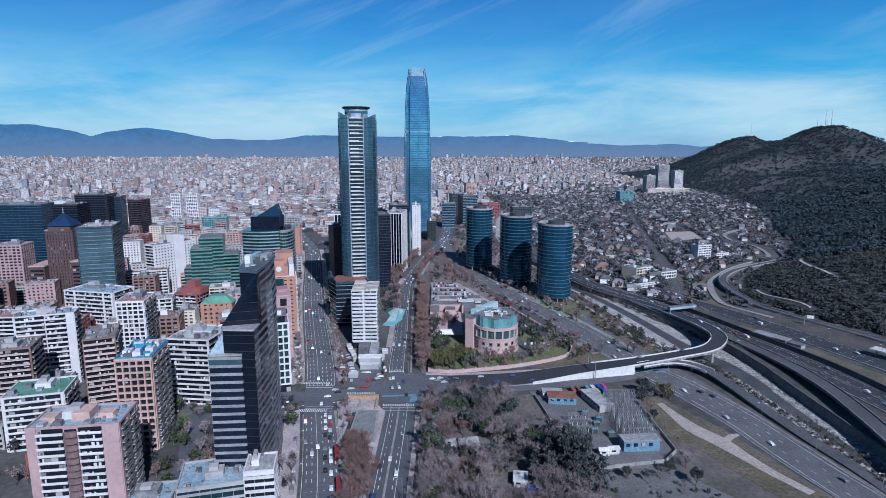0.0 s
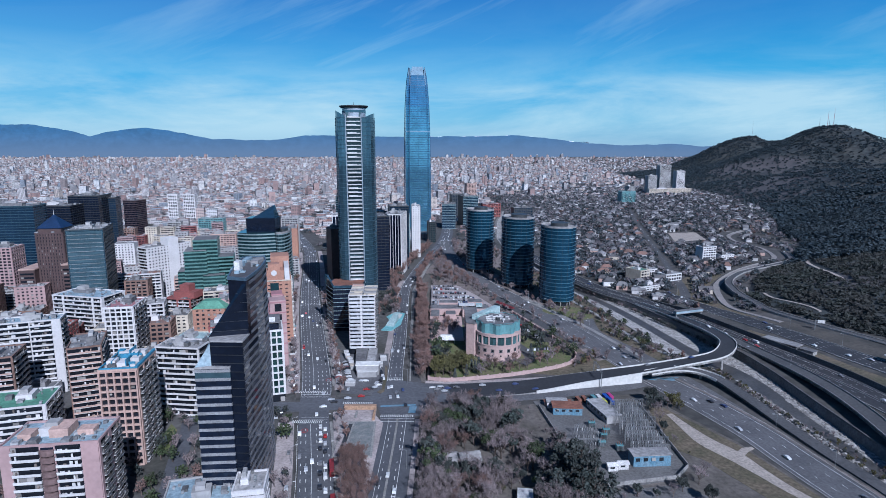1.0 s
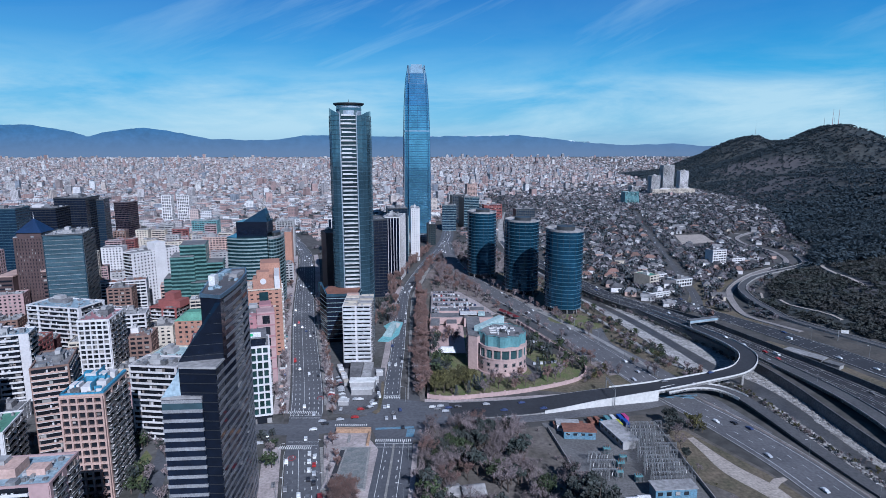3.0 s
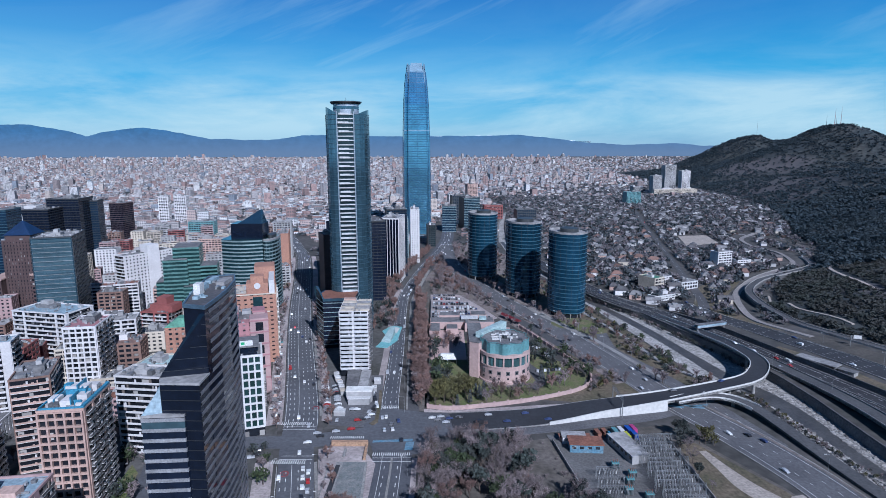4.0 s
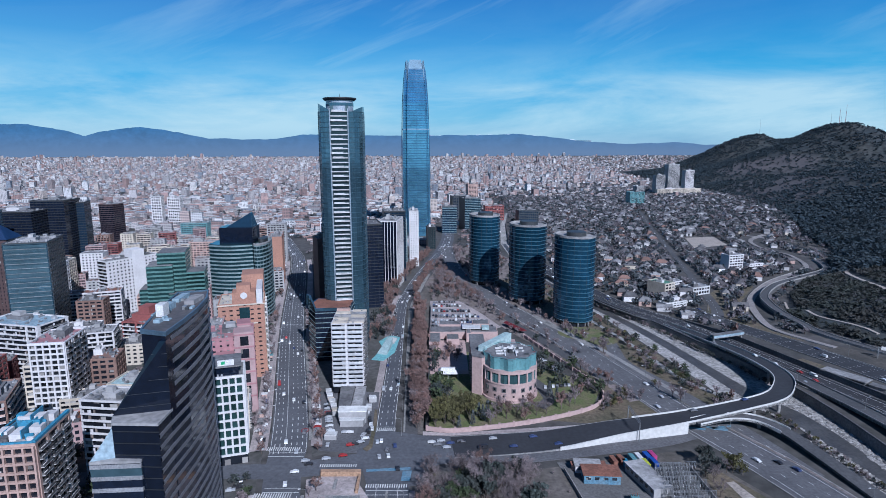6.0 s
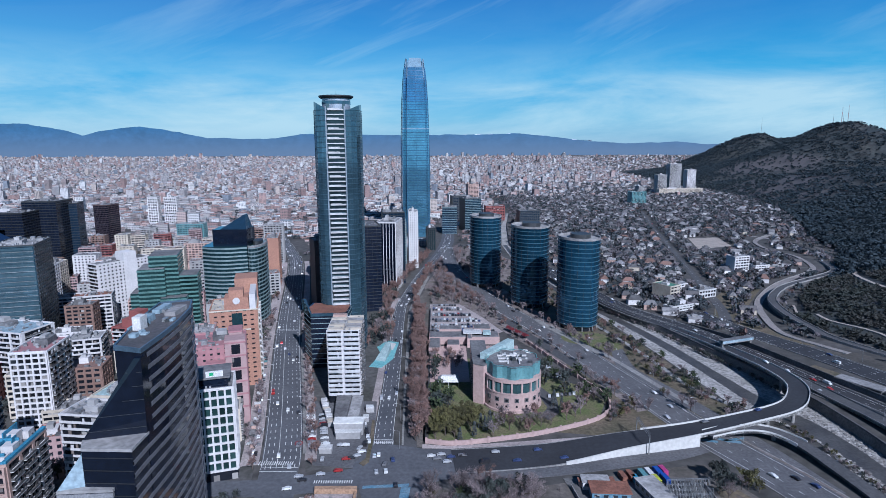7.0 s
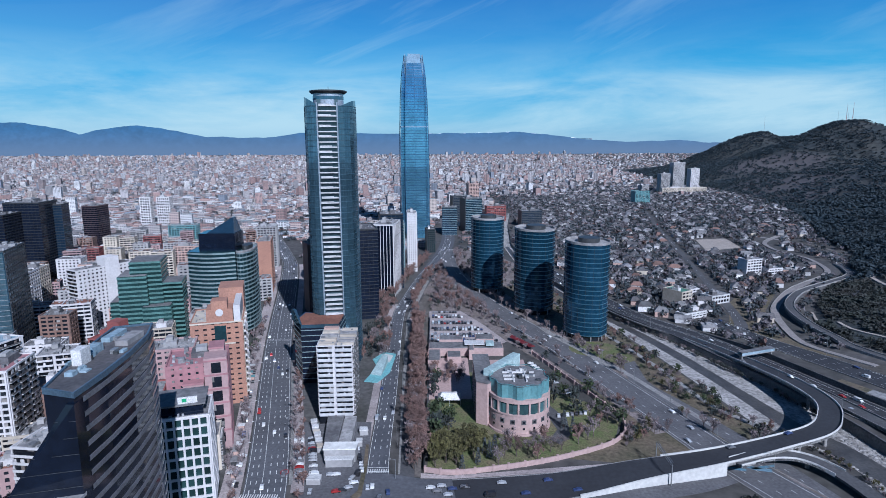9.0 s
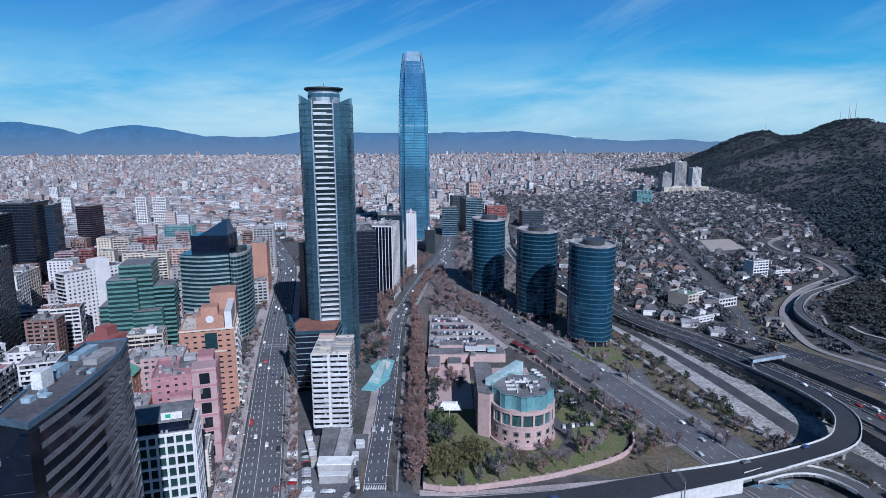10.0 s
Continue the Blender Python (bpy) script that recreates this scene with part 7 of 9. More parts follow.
for x in (-13, -6, 1, 8, 13):
    bm = bmesh.new()
    rod(bm, (x, 0, 0), (x, 0, 3.4), 0.15, 0.15, 6)
    part("post", bm, "steel_dark", g)
# shallow teal pool beside the skyscraper
pool = thing("plaza_pool", Matrix.Identity(4), "teal paved pool with a sloping glass skylight", "pool")
bm = bmesh.new()
prism(bm, [(-54, 504), (-45, 502), (-38, 520), (-36.5, 556), (-46, 560), (-53, 545), (-48, 530)], 0, 0.5)
part("basin", bm, "pool_teal", pool)
bm = bmesh.new()
prism(bm, [(-51, 516), (-43.5, 513), (-41, 536), (-45, 540)], 0.5, 1.0, 0, [(-51, 516, 1.0), (-43.5, 513, 1.0), (-41, 536, 6.5), (-45, 540, 6.5)])
part("skylight", bm, "teal_roof", pool, "sloping pale glass skylight")
bm = bmesh.new()
prism(bm, [(-48, 543), (-40, 538), (-38.5, 551), (-45, 555)], 0.5, 1.2)
part("terrace", bm, "concrete_pale", pool)

# ---- trees ----
def leaf_quads(bm, rng, centre, radii, n, size, mi=0, shell=0.5):
    for _ in range(n):
        v = Vector((rng.gauss(0, 1), rng.gauss(0, 1), rng.gauss(0, 1))).normalized() * (rng.random() ** shell)
        c = Vector(centre) + Vector((v.x * radii[0], v.y * radii[1], v.z * radii[2]))
        a = Vector((rng.gauss(0, 1), rng.gauss(0, 1), rng.gauss(0, 0.6))).normalized()
        b = a.orthogonal().normalized()
        b.rotate(Matrix.Rotation(rng.uniform(0, 6.28), 3, a))
        s = size * rng.uniform(0.6, 1.4)
        k = a.cross(b)
        bm.faces.new([bm.verts.new(c + p) for p in (b * s, k * s * 0.8, -b * s, -k * s * 0.8)]).material_index = mi


def tree_meshes(kind, seed):
    """(trunk, crown) of a tree of about 12 m."""
    rng = random.Random(seed)
    tr, cr = bmesh.new(), bmesh.new()
    leaf = {"red": "leaf_red", "bare": "leaf_bare", "dark": "leaf_dark", "green": "leaf_green", "olive": "leaf_olive", "spruce": "leaf_spruce", "ever": "leaf_dark"}[kind]
    if kind == "spruce":
        rod(tr, (0, 0, 0), (0, 0, 11), 0.25, 0.05, 6)
        for i in range(16):
            z = 1.0 + i * 0.7
            r = 2.5 * (1 - i / 17.0) + 0.2
            for j in range(10):
                a = rng.uniform(0, 6.28)
                leaf_quads(cr, rng, (math.cos(a) * r * 0.7, math.sin(a) * r * 0.7, z), (0.5, 0.5, 0.3), 3, 0.38)
        return mesh_of("trunk", tr, "bark"), mesh_of("crown", cr, leaf)
    if kind == "ever":
        rod(tr, (0, 0, -0.2), (0.3, 0.2, 10.5), 0.32, 0.06, 6)
        for i in range(34):
            z = 2.2 + 9.4 * rng.random() ** 0.8
            a, r = rng.uniform(0, 6.28), rng.uniform(0.2, 2.3) * (1.15 - abs(z - 5.5) / 8)
            t = Vector((math.cos(a) * r, math.sin(a) * r, z))
            rod(tr, (0.15, 0.1, z - 0.9), t, 0.07, 0.03, 3)
            leaf_quads(cr, rng, t, (rng.uniform(0.5, 1.0), rng.uniform(0.5, 1.0), rng.uniform(0.4, 1.0)), 26, 0.26)
        return mesh_of("trunk", tr, "bark"), mesh_of("crown", cr, leaf)
    top = Vector((rng.uniform(-0.5, 0.5), rng.uniform(-0.5, 0.5), rng.uniform(3.0, 4.2)))
    rod(tr, (0, 0, -0.2), top, 0.38, 0.27, 7)
    tips = []
    for i in range(rng.randint(6, 8)):
        a = 6.283 * i / 7 + rng.uniform(-0.3, 0.3)
        r = rng.uniform(1.8, 3.9)
        t = top + Vector((math.cos(a) * r, math.sin(a) * r, rng.uniform(2.2, 6.0)))
        rod(tr, top - Vector((0, 0, rng.uniform(0, 1.2))), t, 0.17, 0.06, 5)
        tips.append(t)
        for _ in range(3):
            u = t + Vector((rng.uniform(-1.6, 1.6), rng.uniform(-1.6, 1.6), rng.uniform(0.4, 2.2)))
            rod(tr, top.lerp(t, rng.uniform(0.45, 0.9)), u, 0.07, 0.025, 3)
            tips.append(u)
    tips.append(top + Vector((0, 0, 5.5)))
    dense = {"red": (46, 0.19), "bare": (12, 0.2), "dark": (34, 0.5), "green": (26, 0.42), "olive": (26, 0.42)}[kind]
    for t in tips:
        leaf_quads(cr, rng, t, (rng.uniform(1.0, 1.7), rng.uniform(1.0, 1.7), rng.uniform(0.8, 1.4)), dense[0], dense[1])
    if kind in ("bare", "red"):
        for t in tips:
            for _ in range(9):
                rod(cr, t + Vector((rng.uniform(-0.5, 0.5), rng.uniform(-0.5, 0.5), rng.uniform(-0.8, 0.2))), t + Vector((rng.uniform(-1.5, 1.5), rng.uniform(-1.5, 1.5), rng.uniform(0, 2.0))), 0.045, 0.02, 3)
    return mesh_of("trunk", tr, "bark"), mesh_of("crown", cr, leaf)


TREES = {k: [tree_meshes(k, 10 * i + j) for j in range(4)] for i, k in enumerate(("red", "bare", "dark", "green", "olive", "spruce", "ever"))}
TREE_TEXT = {"red": "plane tree with dry red-brown winter leaves", "bare": "bare grey-brown winter tree with fine twigs", "dark": "large dark green evergreen tree", "green": "rounded green broadleaf garden tree",
             "olive": "yellow-green broadleaf garden tree", "spruce": "blue-grey conical spruce tree", "ever": "tall ragged dark grey-green evergreen tree"}
TRNG = random.Random(77)
PLANTED, SPARE, TREE_THINGS = [], [], []


def plant(kind, x, y, h=12.0, group="", z=0.0):
    PLANTED.append((x, y))
    if y > 560 or len(TREE_THINGS) >= 300:
        SPARE.append((kind, x, y, h))
        return
    t, c = TREES[kind][TRNG.randrange(4)]
    TREE_THINGS.append((x, y))
    ob = new("tree", t)
    s = h / 12.0
    ob.matrix_world = pose(x, y, z, 0, 0, TRNG.uniform(0, 360)) @ Matrix.Diagonal((s * TRNG.uniform(0.9, 1.15), s * TRNG.uniform(0.9, 1.15), s, 1))
    tagged(ob, TREE_TEXT[kind], "tree", group)
    crown = new("crown", c)
    crown.parent = ob


def row(kind, pts, gap, h, group, jit=1.8):
    line = smooth(pts, gap)
    for x, y in line:
        if TRNG.random() > 0.12:
            plant(kind, x + TRNG.uniform(-jit, jit), y + TRNG.uniform(-jit, jit) * 1.5, h * TRNG.choice((0.65, 0.85, 1.0, 1.1, 1.25)), group)


row("red", [(-15, 398), (-18, 487), (-23, 600), (-24, 640)], 7.5, 13, "plane trees along the median")
for k in range(46):  # the same belt, seen as one mass from afar
    y = 400 + k * 5.3
    x = float(np.interp(y, [398, 487, 600, 650], [-15, -18, -23, -24.5]))
    SPARE.append(("red", x + TRNG.uniform(1, 4), y, TRNG.uniform(9, 14)))
    SPARE.append((TRNG.choice(("red", "bare")), x - TRNG.uniform(0, 2), y + 2, TRNG.uniform(8, 12)))
row("red", [(-27, 655), (-28, 720), (-15, 820)], 9, 12, "plane trees along the median")
row("red", [(-53, 652), (-54, 700), (-42, 800), (-22, 930)], 9, 13, "plane trees along the avenue")
row("red", [(-62, 650), (-64, 700), (-54, 790)], 10, 12, "plane trees along the avenue")
row("red", [(-44, 560), (-45, 600), (-50, 640)], 9, 10, "plane trees along the avenue")
for x, y in ((-44, 246), (-36, 256), (-46, 260), (-43, 266), (-40, 270), (-48, 269), (-42, 284), (-47, 279), (-50, 287), (-36, 244), (-43, 238), (-40, 228), (-45, 291), (-42, 243), (-38, 250), (-45, 256), (-40, 262), (-47, 272), (-43, 276), (-50, 279), (-48, 284), (-38, 236), (-44, 232)):
    plant("red", x + 1.5, y, TRNG.uniform(9, 12.5), "plane trees between the avenues")
rng = random.Random(5)
n = 0
while n < 195:  # scrubby lot
    x, y = rng.uniform(-10, 66), rng.uniform(225, 350)
    if x > 42 and y > 300 or (2 < x < 26 and 274 < y < 298) or (28 < x < 44 and 238 < y < 262) or (44 < x < 56 and y > 275) or any((x - a) ** 2 + (y - c) ** 2 < 6 for a, c in PLANTED):
        continue
    plant(rng.choices(("bare", "dark", "green", "red"), (9, 2, 0.7, 0.6))[0], x, y, rng.uniform(8, 15), "trees of the empty lot")
    n += 1
for x, y, h in ((56, 250, 24), (62, 258, 26), (53, 262, 23), (66, 248, 24), (60, 270, 23), (70, 266, 19), (50, 250, 20), (64, 280, 18), (57, 284, 17), (71, 244, 21), (59, 243, 22), (66, 272, 20), (55, 274, 18), (62, 250, 25), (67, 257, 23), (57, 257, 25)):
    plant("ever", x, y, h, "tall evergreens of the empty lot")
for x, y in ((104, 258), (110, 262), (96, 256), (88, 258), (120, 268), (126, 276), (124, 330), (126, 342), (130, 348), (122, 318), (123, 306), (136, 350), (112, 250), (118, 252)):
    plant(rng.choice(("bare", "bare", "dark")), x, y, rng.uniform(5, 9), "trees of the empty lot")
for x, y, h in ((126, 353, 8), (130, 355, 9), (133, 351, 7.5), (139, 350, 8), (143, 348, 7), (124, 346, 7)):
    SPARE.append(("dark" if x < 136 else "olive", x, y, h))
plant("dark", 128, 358, 11, "trees of the empty lot")
plant("olive", 140, 352, 11, "trees of the empty lot")
for x, y in ((-5, 398), (0, 402), (5, 400), (8, 407), (2, 411), (-4, 413), (10, 414), (14, 408), (16, 414), (-6, 405), (4, 406), (-2, 407), (12, 420), (6, 418), (18, 420), (-1, 420)):
    plant("olive", x, y, rng.uniform(9, 13), "trees of the walled garden")
for x, y, h in ((16, 401, 9), (22, 406, 10), (25, 410, 11), (8, 396, 8), (66, 438, 11), (70, 434, 9), (20, 411, 9)):
    plant("spruce", x, y, h, "trees of the walled garden")
for x, y in ((30, 408), (36, 408), (42, 410), (48, 412), (54, 412), (60, 414), (34, 418), (46, 404), (70, 420), (80, 428), (86, 438), (92, 444), (84, 452), (76, 424), (26, 400), (52, 420)):
    plant(rng.choice(("bare", "bare", "bare", "red")), x, y, rng.uniform(8, 12), "trees of the walled garden")
for x, y in ((-5, 430), (-4, 440), (-6, 450), (-3, 458), (2, 436), (94, 452), (98, 440), (90, 460), (74, 480), (70, 494), (66, 470), (-7, 480), (-6, 496), (-5, 508), (76, 455), (78, 470), (82, 478), (74, 500), (90, 482), (-5, 426), (3, 446), (-6, 436)):
    plant(rng.choice(("green", "dark")), x, y, rng.uniform(8, 12), "trees of the walled garden")
for _ in range(110):  # bushes outside the garden wall
    k = rng.random()
    x, y = 70 + 42 * k + rng.uniform(-6, 8), 404 + 38 * k + rng.uniform(-7, 4)
    if not near_line(x, y, ROADS["avenue"], 1) and not near_line(x, y, [np.array(q) for q in W], 1.5) and (x - 41.5) ** 2 + (y - 446) ** 2 > 60 ** 2:
        SPARE.append((rng.choice(("bare", "dark", "bare", "olive", "red")), x, y, rng.uniform(2, 6)))
n = 0
while n < 60:  # riverside park
    y = rng.uniform(420, 700)
    x = along(RIVER_L, y) - rng.uniform(3, 24)
    if near_line(x, y, ROADS["avenue"], 1.5) or near_line(x, y, ROADS["avenue_east"], 1.0) or any((x - a) ** 2 + (y - c) ** 2 < 12 for a, c in PLANTED) or any((x - a) ** 2 + (y - c) ** 2 < 20 ** 2 for a, c in ((47, 758), (85, 676), (116, 601))):
        continue
    plant(rng.choices(("bare", "dark", "green", "red"), (4, 3, 3, 2))[0], x, y, rng.uniform(4, 8), "trees of the riverside park")
    n += 1
for key, off, gap, kind in (("left", -14.5, 9, "bare"), ("left", -18, 13, "bare"), ("left", 13.5, 10, "bare"), ("left", 16, 17, "red")):
    line = [p for p in smooth([tuple(p[:2]) for p in ROADS[key][::2]], gap)]
    for p, s in zip(line, sides_of(line)):
        x, y = p + s * off
        if 250 < y < (720 if key == "avenue" else 640) and not 335 < y < 372 and not any(inside(x, y, o) for o in OCCUPIED):
            SPARE.append((kind, x + rng.uniform(-1.5, 1.5), y + rng.uniform(-3, 3), rng.uniform(4, 8)))
for off, kind, share in ((-13.5, "bare", 0.45), (-17.5, "bare", 0.4), (13.5, "bare", 0.5), (17, "red", 0.3), (-16, "red", 0.15), (20, "bare", 0.35), (12.2, "bare", 0.6), (-12.6, "bare", 0.35)):  # loose rows along the river avenue
    line = smooth([tuple(p[:2]) for p in ROADS["avenue"][::3]], 6)
    for p, s in zip(line, sides_of(line)):
        x, y = p + s * (off + rng.uniform(-2, 2)) + np.array((0, rng.uniform(-3, 3)))
        if 430 < y < 980 and rng.random() < share and not any(inside(x, y, o) for o in OCCUPIED) and not any(near_line(x, y, ROADS[k], 1) for k in ("right", "service", "avenue_east", "avenue_slip")) and not any((x - a) ** 2 + (y - c) ** 2 < 22 ** 2 for a, c in ((47, 758), (85, 676), (116, 601))):
            SPARE.append((kind, x, y, rng.choice((3, 5, 7, 8, 9.5)) * rng.uniform(0.85, 1.15)))
for _ in range(60):  # pink-brown trees round the rear yard
    x, y = rng.uniform(-10, 14), rng.uniform(500, 545)
    if not any(inside(x, y, o) for o in OCCUPIED):
        SPARE.append((rng.choice(("bare", "red")), x, y, rng.uniform(4, 7)))
for _ in range(150):  # trees round the car park and behind the garden
    x, y = rng.uniform(-12, 40), rng.uniform(672, 880)
    if not near_line(x, y, ROADS["avenue"], 3) and not near_line(x, y, ROADS["right"], 3) and not near_line(x, y, ROADS["service"], 2):
        SPARE.append((rng.choice(("red", "bare", "bare")), x, y, rng.uniform(7, 11)))
for _ in range(120):
    x, y = rng.uniform(-64, -44), rng.uniform(545, 900)
    if not near_line(x, y, ROADS["right"], 2) and not any(inside(x, y, o) for o in OCCUPIED):
        SPARE.append((rng.choice(("red", "red", "bare", "dark")), x, y, rng.uniform(7, 12)))
for x, y in ((-143, 290), (-139, 298), (-136, 288), (-147, 299), (-128, 250), (-124, 258), (-130, 300), (-160, 334), (-150, 330), (-138, 326), (-118, 262), (-186, 300), (-182, 306), (-176, 298), (-190, 292), (-182, 270), (-178, 262), (-70, 232)):
    plant(rng.choice(("green", "dark", "bare")), x, y, rng.uniform(7, 10), "trees between the blocks")
n = 0
while n < 46:  # between the blocks
    x, y = rng.uniform(-330, -120), rng.uniform(280, 620)
    if any(inside(x, y, o) for o in OCCUPIED) or near_line(x, y, ROADS["left"], 4) or near_line(x, y, ROADS["cross"], 2):
        continue
    plant(rng.choice(("green", "bare", "dark")), x, y, rng.uniform(6, 10), "trees between the blocks")
    n += 1

# ---- the rest of the city ----
def template(bm):
    bmesh.ops.triangulate(bm, faces=bm.faces)
    bm.verts.ensure_lookup_table()
    v = np.array([tuple(q.co) for q in bm.verts])
    f = np.array([[q.index for q in fa.verts] for fa in bm.faces])
    mi = np.array([fa.material_index for fa in bm.faces])
    bm.free()
    return v, f, mi


def scatter(name, templates, places, mats, label, category):
    """Many small copies joined into one mesh: places are (template, x, y, z, sx, sy, sz, turn)."""
    V, Fc, M, base = [], [], [], 0
    for k, x, y, z, sx, sy, sz, a in places:
        v, f, mi = templates[k]
        c, s = math.cos(a), math.sin(a)
        q = v * (sx, sy, sz)
        V.append(np.stack([q[:, 0] * c - q[:, 1] * s + x, q[:, 0] * s + q[:, 1] * c + y, q[:, 2] + z], 1))
        Fc.append(f + base)
        M.append(mi)
        base += len(v)
    V, Fc, M = np.concatenate(V), np.concatenate(Fc), np.concatenate(M)
    me = bpy.data.meshes.new(name)
    me.vertices.add(len(V))
    me.vertices.foreach_set("co", V.ravel())
    me.loops.add(Fc.size)
    me.loops.foreach_set("vertex_index", Fc.ravel().astype(np.int32))
    me.polygons.add(len(Fc))
    me.polygons.foreach_set("loop_start", np.arange(0, Fc.size, 3, dtype=np.int32))
    me.polygons.foreach_set("material_index", M.astype(np.int32))
    me.polygons.foreach_set("use_smooth", np.zeros(len(Fc), dtype=bool))
    me.update(calc_edges=True)
    for m in mats:
        me.materials.append(MATS[m])
    return tagged(new(name, me), label, category, kind="stuff")


def unit_box():
    bm = bmesh.new()
    box(bm, -0.5, 0.5, -0.5, 0.5, 0, 1)
    return template(bm)


def stepped_box():
    bm = bmesh.new()
    box(bm, -0.5, 0.5, -0.5, 0.5, 0, 0.86)
    box(bm, -0.3, 0.2, -0.3, 0.3, 0.85, 1)
    return template(bm)


def far_tree(kind, seed, n=26, size=0.16):
    rng = random.Random(seed)
    bm = bmesh.new()
    rod(bm, (0, 0, 0), (0, 0, 0.5), 0.04, 0.03, 3, 1)
    leaf_quads(bm, rng, (0, 0, 0.62), (0.42, 0.42, 0.36), n, size, 0, 0.6)
    return template(bm)


def house_mesh():
    bm = bmesh.new()
    box(bm, -0.5, 0.5, -0.5, 0.5, 0, 0.55)
    prism(bm, [(-0.56, -0.56), (0.56, -0.56), (0.56, 0.56), (-0.56, 0.56)], 0.55, 1, 1, [(-0.25, -0.03), (0.25, -0.03), (0.25, 0.03), (-0.25, 0.03)])
    return bm


CRNG = random.Random(11)


def on_hill(x, y, m=0):
    return x > float(np.interp(y, [p[1] for p in FOOT], [p[0] for p in FOOT])) - m


def clear(x, y, r):
    if any(inside(x, y, o) for o in OCCUPIED) or on_hill(x, y, r):
        return False
    if y < 1500 and along(RIVER_L, y) - r < x < along(RIVER_R, y) + r:
        return False
    return not any(near_line(x, y, l[::2], r + 3) for l in ROADS.values())


# apartment blocks of the middle distance, each a thing
WALLS = ["white_wall", "cream_wall", "pink_wall", "brown_brick", "grey_wall", "salmon_frame", "red_brick", "grey_wall", "brown_brick", "cream_wall"]
WTEXT = {"white_wall": "white", "cream_wall": "cream", "pink_wall": "pale pink", "brown_brick": "brown brick", "grey_wall": "grey", "salmon_frame": "salmon", "red_brick": "red brick"}
spots = []
for i in range(-26, 8):
    for j in range(0, 26):
        u, v = i * 34 + CRNG.uniform(-6, 6), 250 + j * 33 + CRNG.uniform(-6, 6)
        a = radians(17)
        x, y = u * math.cos(a) - v * math.sin(a) + 60, u * math.sin(a) + v * math.cos(a) + 20
        road = float(np.interp(y, [p[1] for p in ROADS["left"]], [p[0] for p in ROADS["left"]]))
        if y < 250 or y > 1000 or x > road - 22 or x < -0.9 * y - 120:
            continue
        if CRNG.random() < 0.1 or (x > -152 and y < 350) or not clear(x, y, 11) or any((x - p) ** 2 + (y - q) ** 2 < 24 ** 2 for p, q in spots):
            continue
        spots.append((x, y))
for k, (x, y) in enumerate(spots):
    w, d = CRNG.uniform(16, 27), CRNG.uniform(14, 20)
    h = CRNG.choice((12, 15, 18, 22, 26, 30, 34)) * (0.8 if y < 420 else 1.0)
    t = radians(17 + CRNG.uniform(-6, 6))
    A = (x - w / 2 * math.cos(t) + d / 2 * math.sin(t), y - w / 2 * math.sin(t) - d / 2 * math.cos(t))
    B = (A[0] + w * math.cos(t), A[1] + w * math.sin(t))
    wl2 = WALLS[CRNG.randrange(len(WALLS))]
    st = CRNG.choice((dict(style="grid", pier=1.3, span=1.4), dict(style="grid", pier=0.5, span=1.3), dict(style="punch", pier=2.0, span=1.6), dict(style="balcony", cut=[(0.05, 0.95)]) if y < 480 else dict(style="grid", pier=0.3, span=1.2)))
    block("apartment_building", WTEXT[wl2] + " apartment block with a flat roof among others", "apartment building", A, B, d, h, dict(F=st, R=st, L=dict(style="blank"), K=dict(style="blank")), wall=wl2, core="glass_dark",
          roof=CRNG.choice(("roof_grey", "roof_pale", "roof_grey", "roof_rust", "roof_tile", "roof_grey")), clutter=4 if y < 560 else 0, seed=k + 100, group="blocks of the middle distance")

# tanks, flues, coolers and sheds on the roofs
UB = unit_box()
places = []
for m, w, d, h in ROOFS:
    turn = math.atan2(m[1][0], m[0][0])
    for _ in range(int(min(26, 5 + w * d / 28))):
        q = m @ Vector((CRNG.uniform(1, w - 1), CRNG.uniform(1, d - 1), h + 0.05))
        k = CRNG.random()
        sx, sy, sz = (CRNG.uniform(0.7, 1.6), CRNG.uniform(0.7, 1.6), CRNG.uniform(0.6, 1.5)) if k < 0.7 else (CRNG.uniform(2, 5), CRNG.uniform(0.4, 0.8), CRNG.uniform(0.5, 0.9)) if k < 0.85 else (CRNG.uniform(2, 4), CRNG.uniform(2, 3.5), CRNG.uniform(1.2, 2.6))
        places.append((0, q.x, q.y, q.z, sx, sy, sz, turn + CRNG.choice((0, 1.5708))))
scatter("roof_plant", [UB], places, ["plant_metal"], "small tanks, flues and coolers on the flat roofs", "roof plant")

